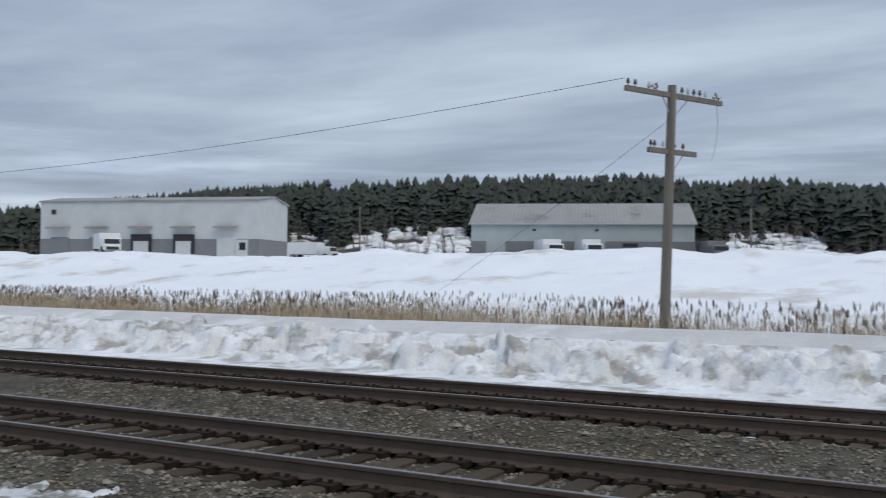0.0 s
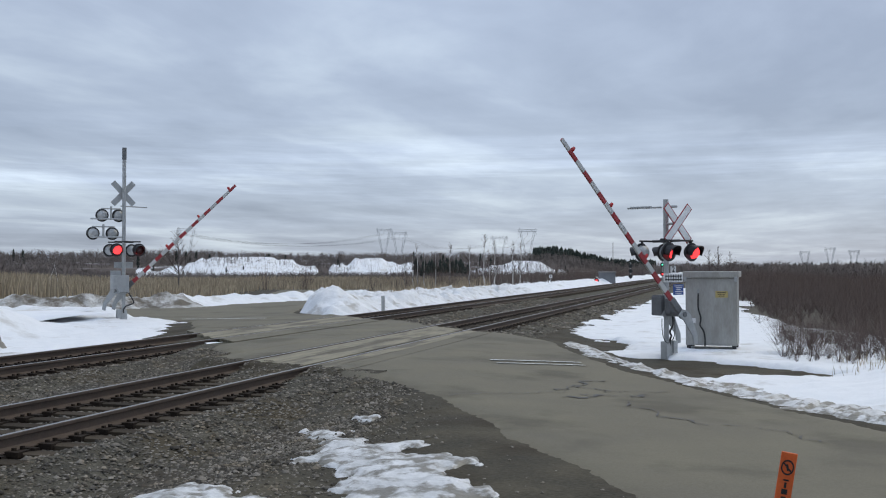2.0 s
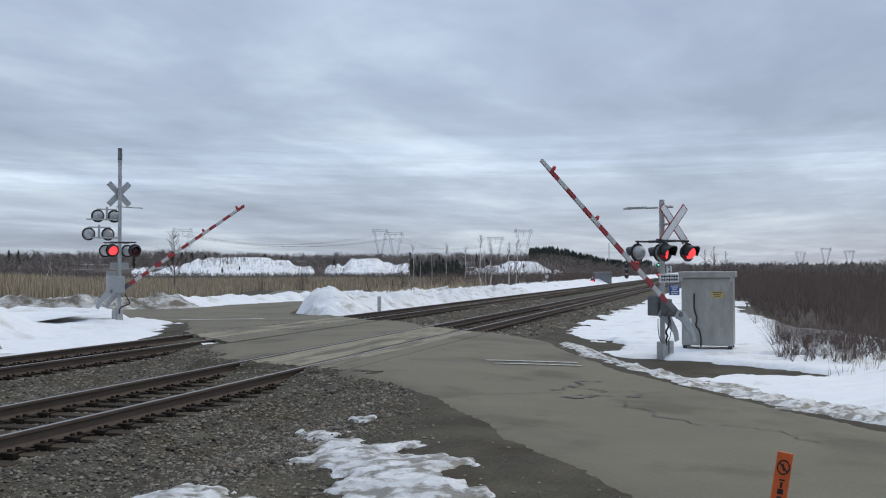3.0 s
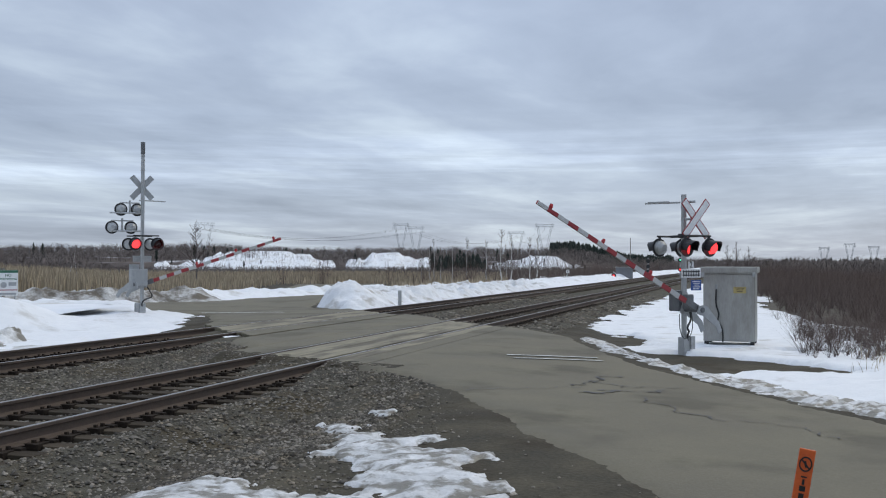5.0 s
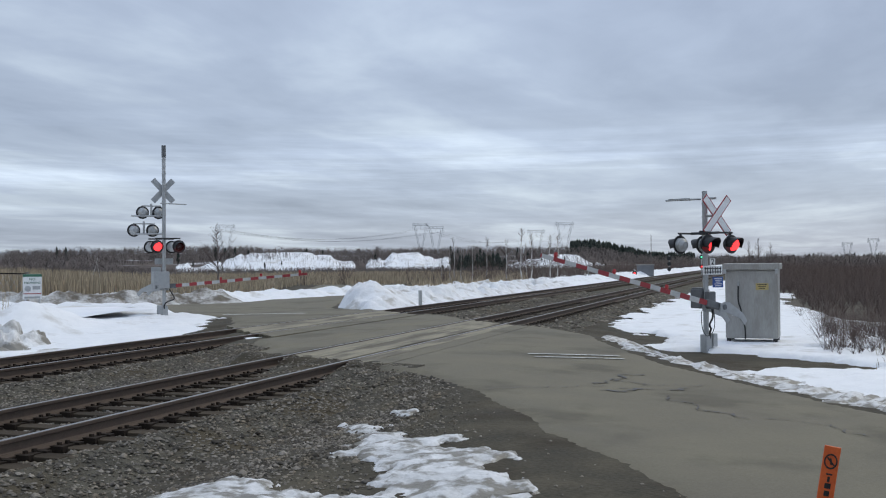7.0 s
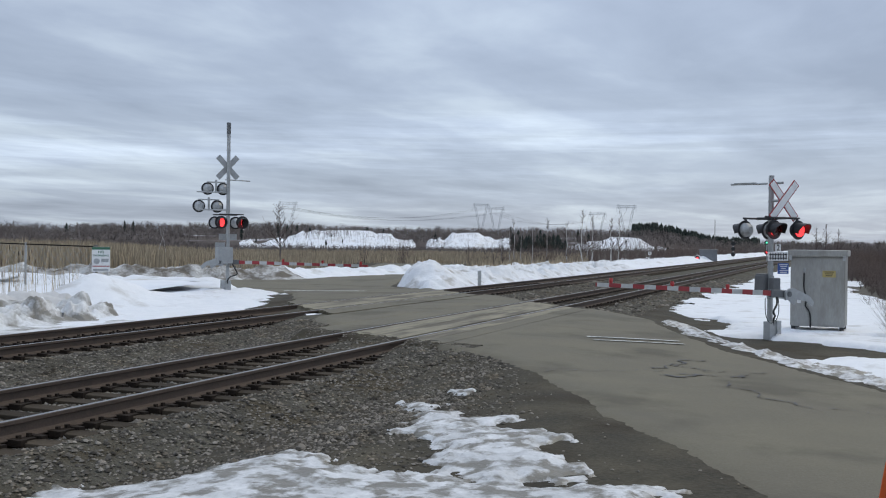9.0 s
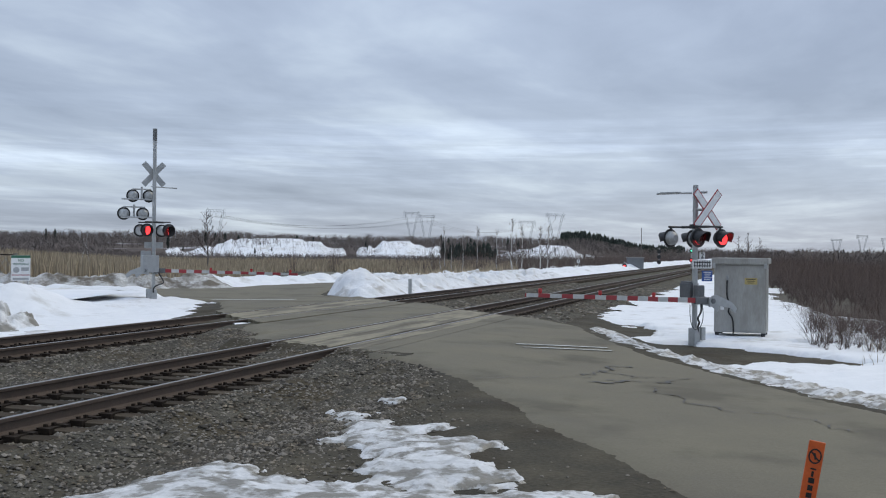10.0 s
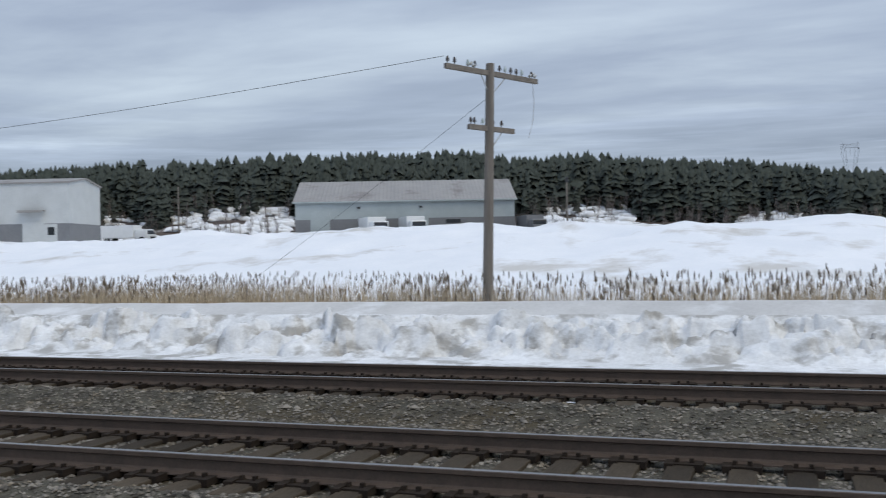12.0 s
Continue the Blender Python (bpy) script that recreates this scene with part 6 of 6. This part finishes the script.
# ---- sheds and trucks ----
def shed():
    az, d = 111.4, 135.0
    x, y = at_az(az, d)
    g = thing("metal_shed", pose(x, y, 4.2, 0, 0, az), "long pale metal shed with a grey ribbed roof", "shed")
    L, W, H, R = 28.4, 18.0, 4.37, 3.1
    bm = B()
    box(bm, (0, 0, H * 0.72), (L, W, H * 0.56))
    part("upper_wall", bm, SIDING_TEAL, g, "pale blue-grey upper siding")
    bm = B()
    box(bm, (0, 0, H * 0.22), (L + 0.06, W + 0.06, H * 0.46))
    part("lower_wall", bm, SIDING_GREY, g, "dark grey lower siding")
    for sx in (-1, 1):
        bm = B()
        vs = [bm.verts.new((sx * L / 2, yy, zz)) for yy, zz in ((-W / 2, H), (W / 2, H), (0, H + R - 0.1))]
        f = bm.faces.new(vs)
        r = bmesh.ops.extrude_face_region(bm, geom=[f])
        bmesh.ops.translate(bm, verts=[v for v in r["geom"] if isinstance(v, bmesh.types.BMVert)], vec=(-sx * 0.2, 0, 0))
        part("gable", bm, SIDING_TEAL, g, "pale gable wall")
    for s in (-1, 1):
        bm = B()
        n = 58
        prof = []
        for i in range(n * 2 + 1):
            xx = -L / 2 - 0.3 + (L + 0.6) * i / (n * 2)
            prof.append((xx, 0.06 if i % 2 else 0.0))
        rows = [[bm.verts.new((xx, s * (W / 2 + 0.4) * (1 - k), H - 0.12 + (R + 0.12) * k + dz)) for xx, dz in prof] for k in (0, 1)]
        for i in range(n * 2):
            bm.faces.new((rows[0][i], rows[0][i + 1], rows[1][i + 1], rows[1][i]))
        r = bmesh.ops.extrude_face_region(bm, geom=list(bm.faces))
        bmesh.ops.translate(bm, verts=[v for v in r["geom"] if isinstance(v, bmesh.types.BMVert)], vec=(0, 0, -0.08))
        rf = part("roof", bm, ROOF, g, "weathered ribbed steel roof slope")
        bm = B()
        box(bm, (0, s * (W / 2 + 0.42), H - 0.2), (L + 0.6, 0.12, 0.16), 0.02)
        part("gutter", bm, SIDING_TEAL, rf, "eave gutter")
    for xx, w, h in ((-11.0, 2.5, 3.0), (2.5, 1.0, 2.1)):
        bm = B()
        box(bm, (xx, -W / 2 - 0.06, h / 2 + 0.1), (w, 0.1, h), 0.02)
        part("door", bm, SIDING_TEAL, g, "pale door")
    for xx in (-6.0, 2.0):
        bm = B()
        box(bm, (xx, -W / 2 - 0.12, H * 0.78), (0.4, 0.25, 0.25), 0.04)
        part("wall_lamp", bm, DARK_STEEL, g, "small wall lamp")
    bm = B()
    box(bm, (6.2, -W / 2 - 0.06, 1.5), (1.9, 0.08, 0.45), 0.02)
    part("window", bm, GLASS, g, "narrow dark window")


def warehouse():
    c, l = Vector((-91.6, -77.5)), Vector((-82.5, -105.6))
    u = (l - c).normalized()
    mid = (c + l) / 2
    L, W, H = (l - c).length, 9.6, 7.3
    v = Vector((u.y, -u.x))
    if v.dot(mid) < 0:
        v = -v
    ang = math.degrees(math.atan2(-u.y, -u.x))
    ctr = mid + v * W / 2
    g = thing("warehouse", pose(ctr.x, ctr.y, 3.4, 0, 0, ang), "white steel warehouse with loading docks and grey base", "warehouse")
    f = -W / 2
    bm = B()
    box(bm, (0, 0, H * 0.67), (L, W, H * 0.66))
    part("upper_wall", bm, SIDING_WHITE, g, "white upper siding")
    bm = B()
    box(bm, (0, 0, H * 0.17), (L + 0.06, W + 0.06, H * 0.34))
    part("lower_wall", bm, SIDING_GREY, g, "grey lower siding")
    for s in (-1, 1):
        bm = B()
        vs = [bm.verts.new(p) for p in ((-L / 2 - 0.2, s * (W / 2 + 0.2), H), (L / 2 + 0.2, s * (W / 2 + 0.2), H), (L / 2 + 0.2, 0, H + 0.75), (-L / 2 - 0.2, 0, H + 0.75))]
        fc = bm.faces.new(vs)
        r = bmesh.ops.extrude_face_region(bm, geom=[fc])
        bmesh.ops.translate(bm, verts=[q for q in r["geom"] if isinstance(q, bmesh.types.BMVert)], vec=(0, 0, -0.18))
        part("roof", bm, ROOF, g, "low grey roof slope")
    for s in (-1, 1):
        bm = B()
        vs = [bm.verts.new((s * (L / 2 - 0.02), yy, zz)) for yy, zz in ((-W / 2, H - 0.02), (W / 2, H - 0.02), (0, H + 0.68))]
        fc = bm.faces.new(vs)
        r = bmesh.ops.extrude_face_region(bm, geom=[fc])
        bmesh.ops.translate(bm, verts=[q for q in r["geom"] if isinstance(q, bmesh.types.BMVert)], vec=(-s * 0.2, 0, 0))
        part("gable", bm, SIDING_WHITE, g, "white gable wall")
    for k, xx in enumerate((-12.0, -6.6, -0.7, 5.0, 10.6)):
        bm = B()
        box(bm, (xx, f - 0.5, 3.95), (2.9, 1.0, 0.12), 0.03)
        box(bm, (xx, f - 0.98, 3.86), (2.9, 0.06, 0.26), 0.01)
        part("awning", bm, ROOF, g, "flat dock awning")
        bm = B()
        if k in (2, 3):
            box(bm, (xx, f - 0.12, 1.6), (2.8, 0.25, 2.9), 0.05)
            dk = part("dock_shelter", bm, BLACK, g, "black dock shelter")
            bm = B()
            box(bm, (xx, f - 0.27, 1.2), (2.0, 0.06, 2.0), 0.02)
            part("door", bm, SIDING_WHITE, dk, "white dock door")
        else:
            box(bm, (xx, f - 0.06, 1.4), (2.5, 0.1, 2.6), 0.02)
            part("door", bm, SIDING_GREY if k < 2 else SIDING_WHITE, g, "dock door")
    bm = B()
    box(bm, (12.5, f - 0.06, 1.2), (1.8, 0.1, 2.4), 0.02)
    part("door", bm, SIDING_WHITE, g, "white entrance")
    bm = B()
    box(bm, (12.7, f - 0.13, 1.6), (0.8, 0.06, 0.9), 0.02)
    part("window", bm, GLASS, g, "dark window")
    bm = B()
    box(bm, (-12.9, f - 0.06, 5.9), (0.6, 0.08, 0.6), 0.02)
    part("vent", bm, DARK_STEEL, g, "square vent")


def box_truck(az, d, turn, label, paint=TRUCK_WHITE):
    x, y = at_az(az, d)
    g = thing("box_truck", pose(x, y, 3.7, 0, 0, az + turn), label, "truck", "parked trucks")
    bm = B()
    box(bm, (0, 1.6, 1.62), (2.3, 5.2, 1.75), 0.06)
    part("cargo_box", bm, paint, g, "boxy cargo body")
    bm = B()
    box(bm, (0, -2.0, 1.2), (2.0, 1.9, 1.4), 0.18)
    box(bm, (0, -2.95, 0.85), (1.9, 0.7, 0.7), 0.12)
    cb = part("cab", bm, paint, g, "cab")
    bm = B()
    box(bm, (0, -2.95, 1.5), (1.7, 0.12, 0.55), 0.05, pose(0, 0, 0, -14, 0, 0))
    part("windscreen", bm, GLASS, cb, "dark windscreen")
    bm = B()
    box(bm, (0, -3.31, 0.72), (1.4, 0.06, 0.35), 0.02)
    part("grille", bm, BLACK, cb, "dark grille")
    for sx in (-1, 1):
        for yy in (-2.2, 3.0):
            bm = B()
            rod(bm, (sx * 0.85, yy, 0.45), (sx * 1.12, yy, 0.45), 0.45, None, 20)
            w = part("wheel", bm, TYRE, g)
            bm = B()
            rod(bm, (sx * 1.10, yy, 0.45), (sx * 1.14, yy, 0.45), 0.24, None, 14)
            part("rim", bm, GALV, w, "steel rim")


shed()
warehouse()
box_truck(113.2, 121, 14, "white box truck parked before the shed")
box_truck(110.9, 121, 12, "white box truck with a rounded cargo box before the shed")
box_truck(103.9, 125, 16, "dark grey truck parked beside the shed end", SIDING_GREY)
box_truck(138.5, 119, 8, "white box truck at the loading dock")
box_truck(127.0, 140, 60, "white truck parked behind the warehouse")


# ---- pylons, far signals, hut ----
def pylon(az, d, el, span, label, deep=32):
    """A V-shaped lattice pylon with its crossbeam."""
    x, y = at_az(az, d)
    top = 1.66 + d * math.tan(radians(el))
    g = thing("pylon", pose(x, y, top - deep, 0, 0, az + 18), label, "pylon", "power pylons")
    r = 0.00011 * d + 0.02
    for s in (-1, 1):
        bm = B()
        for o in (-1, 1):
            rod(bm, (o * 0.5, 0, 0), (s * span * 0.36 + o * 0.9, 0, deep - 3), r, None, 4)
        for k in range(9):
            f, f2 = k / 9, (k + 1) / 9
            o = 1 if k % 2 else -1
            rod(bm, (s * span * 0.36 * f + o * (0.5 + 0.4 * f), 0, (deep - 3) * f), (s * span * 0.36 * f2 - o * (0.5 + 0.4 * f2), 0, (deep - 3) * f2), r * 0.7, None, 4)
        rod(bm, (s * span * 0.36, 0, deep - 3), (s * span * 0.42, 0, deep), r, None, 4)
        part("leg", bm, PYLON, g, "lattice leg")
    bm = B()
    for dz in (-3.0, -1.2):
        rod(bm, (-span * 0.5, 0, deep + dz), (span * 0.5, 0, deep + dz), r, None, 4)
    for k in range(12):
        a, b = -span * 0.5 + span * k / 12, -span * 0.5 + span * (k + 1) / 12
        o = (-3.0, -1.2) if k % 2 else (-1.2, -3.0)
        rod(bm, (a, 0, deep + o[0]), (b, 0, deep + o[1]), r * 0.7, None, 4)
    part("crossbeam", bm, PYLON, g, "lattice crossbeam")
    for s in (-0.48, 0, 0.48):
        bm = B()
        rod(bm, (s * span, 0, deep - 3), (s * span, 0, deep - 6.5), r * 0.8, None, 5)
        part("insulator_string", bm, PYLON, g)
    return x, y, top


PY = [pylon(a, d, e, s, "grey lattice power pylon on the far hills") for a, d, e, s in
      ((19.4, 880, 2.25, 16), (20.3, 960, 2.42, 17), (11.85, 860, 2.4, 18), (13.5, 1000, 1.95, 19), (31.6, 840, 2.4, 17), (86.4, 520, 5.55, 9), (78.4, 700, 4.65, 10), (-3.6, 1400, 0.98, 15), (-4.9, 1450, 1.18, 16), (-6.1, 1400, 1.02, 15))]
for a, b in ((4, 0), (0, 3), (4, 1), (3, 2)):
    for off in (-6, 0, 6):
        pa, pb = PY[a], PY[b]
        wire("power_line", (pa[0] + off, pa[1], pa[2] - 6), (pb[0] + off, pb[1], pb[2] - 6), 9, 0.05, "sagging power line between pylons")


def rail_signal(az, d, z0, heads_z, label):
    x, y = at_az(az, d)
    g = thing("rail_signal", pose(x, y, z0, 0, 0, az), label, "railway signal", "railway signals")
    top = max(z for z, _ in heads_z) - z0 + 0.5
    bm = B()
    rod(bm, (0, 0.15, 0), (0, 0.15, top), 0.07, None, 8)
    part("post", bm, GALV, g)
    for z, m in heads_z:
        bm = B()
        rod(bm, (0, 0.1, z - z0), (0, 0, z - z0), 0.3, None, 16)
        h = part("head", bm, BLACK, g, "round black signal head")
        if m:
            bm = B()
            rod(bm, (0, 0.0, z - z0), (0, -0.03, z - z0), 0.13, 0.10, 12)
            part("lens", bm, m, h, "lit lens")


rail_signal(4.1, 141, -0.3, ((2.25, GREEN_GLOW), (0.9, RED_GLOW)), "railway signal showing green over red between the tracks")
rail_signal(7.85, 118, -0.5, ((0.26, RED_GLOW),), "low railway signal showing red beside the line")
rail_signal(5.9, 150, -0.5, ((2.1, None), (1.3, None), (0.5, None)), "railway signal mast seen from behind")


def hut():
    x, y = at_az(7.25, 126)
    g = thing("relay_hut", pose(x, y, -0.5, 0, 0, 8), "small grey relay hut beside the line", "hut")
    bm = B()
    box(bm, (0, 0, 0.85), (2.1, 2.0, 1.7), 0.02)
    part("body", bm, SIDING_GREY, g)
    bm = B()
    box(bm, (0, 0, 1.75), (2.3, 2.2, 0.12), 0.03)
    part("roof", bm, ROOF, g)
    bm = B()
    box(bm, (0.3, -1.02, 0.8), (0.8, 0.05, 1.5), 0.01)
    part("door", bm, SIDING_GREY, g, "grey door")


hut()


# ---- trees near the line ----
def tree(x, y, z, h, seed, bark, label, lean=0.0, spread=0.22):
    rng = random.Random(seed)
    g = thing("bare_tree", pose(x, y, z, 0, 0, rng.uniform(0, 360)), label, "tree", "bare trees by the line")
    bm = B()
    pts = [Vector((lean * h * (k / 6) ** 1.3 + rng.uniform(-0.02, 0.02) * h * (k > 0), rng.uniform(-0.02, 0.02) * h * (k > 0), h * k / 6)) for k in range(7)]
    for k in range(6):
        rod(bm, pts[k], pts[k + 1], h * 0.013 * (1 - k / 7), h * 0.013 * (1 - (k + 1) / 7), 7)
    part("trunk", bm, bark, g)
    bm = B()
    for i in range(46):
        f = rng.uniform(0.25, 0.98)
        k = min(int(f * 6), 5)
        p = pts[k].lerp(pts[k + 1], f * 6 - k)
        a = rng.uniform(0, 6.283)
        l = h * spread * rng.uniform(0.4, 1.0) * (1.15 - f)
        q = p + Vector((math.cos(a) * l, math.sin(a) * l, l * rng.uniform(0.6, 1.4)))
        rod(bm, p, q, h * 0.0035, h * 0.001, 4, False)
        for _ in range(3):
            b = p.lerp(q, rng.uniform(0.3, 0.95))
            c = b + Vector((rng.uniform(-1, 1), rng.uniform(-1, 1), rng.uniform(0.2, 1.3))) * l * 0.4
            rod(bm, b, c, h * 0.002, h * 0.0007, 3, False)
    part("crown", bm, TWIG, g, "thin bare twigs")


_tr = random.Random(11)
for i, az in enumerate((12.3, 12.7, 13.8, 14.1, 14.4, 15.2, 16.4, 17.3, 17.9, 18.3, 18.6, 19.1)):
    d = _tr.uniform(84, 110)
    x, y = at_az(az, d)
    tree(x, y, -0.6, _tr.uniform(4.2, 5.6) if az < 15 or i % 3 == 0 else _tr.uniform(3, 4.4), i, BIRCH, "slim white-barked birch without leaves behind the snow bank", _tr.uniform(-0.06, 0.06))
x, y = at_az(32.0, 85)
tree(x, y, -0.6, 5.6, 40, FAR_WOOD, "bare grey tree beyond the road", 0.05, 0.4)
for i, az in enumerate((38.3, 38.9)):
    x, y = at_az(az, 95)
    tree(x, y, -0.6, 3.4, 50 + i, BIRCH, "leaning pale bare trunk above the reeds", 0.3, 0.1)
for i, (az, d, h) in enumerate(((76.6, 250, 9), (77.2, 250, 10), (75.9, 255, 8), (1.5, 160, 5.4), (1.0, 160, 5.8), (0.4, 165, 5.2))):
    x, y = at_az(az, d)
    z = float(hill_z(az, d)) if az > 60 else -0.6
    tree(x, y, z, h, 60 + i, TWIG, "bare tree standing above the brush", 0.0, 0.35)


# ---- what moves ----
def motions():
    near_rows = [(0.0, 61.5), (0.5, 58), (1.0, 54.4), (1.5, 50.6), (2.5, 43.5), (3.4, 37.0), (4.3, 30.9), (5.5, 23.4), (6.5, 16.9), (7.5, 9.8), (8.3, 5.6), (8.5, 4.9), (9.0, 2.9), (9.5, 2.3), (12.0, 2.3)]
    far_rows = [(0.0, 58), (0.5, 53), (1.0, 48.5), (1.5, 43.8), (2.5, 35.0), (3.5, 26.8), (4.5, 19.5), (5.5, 13.0), (6.5, 7.0), (7.5, 2.0), (8.3, -0.4), (9.5, -0.5), (12.0, -0.5)]
    walk(NEAR_ARM, [(t, pose(0.0, -0.46, 1.13, 0, a, 0)) for t, a in near_rows])
    walk(FAR_ARM, [(t, pose(0.0, 0.0, 1.13, 0, a, -49.5)) for t, a in far_rows])
    # the lamps of a pair flash in turn
    half = 0.497
    for pair, start in ((NEAR_PAIR, 1.50), (NEAR_BACK, 1.50), (FAR_PAIR, 1.575), (FAR_BACK, 1.575)):
        for k, lens in enumerate(pair):
            loc = lens.matrix_basis.translation.copy()
            base = round(math.degrees(lens.matrix_basis.to_euler().z))
            n = math.ceil((0.1 - start) / half)         # the first change within the clip
            on = (k == 1) == (n % 2 == 0)               # the second lamp of a pair is lit before an even change
            ang = base + (180 if on else 0)
            rows = [(0.0, pose(*loc, 0, 0, ang))]
            while start + n * half < 11.9:
                t, step = start + n * half, -60 if on else 60
                for j in range(4):
                    rows.append((t - 0.05 + j / 30, pose(*loc, 0, 0, ang + j * step)))
                ang += 3 * step
                on = not on
                n += 1
            rows.append((12.0, pose(*loc, 0, 0, ang)))
            walk(lens, rows)


motions()
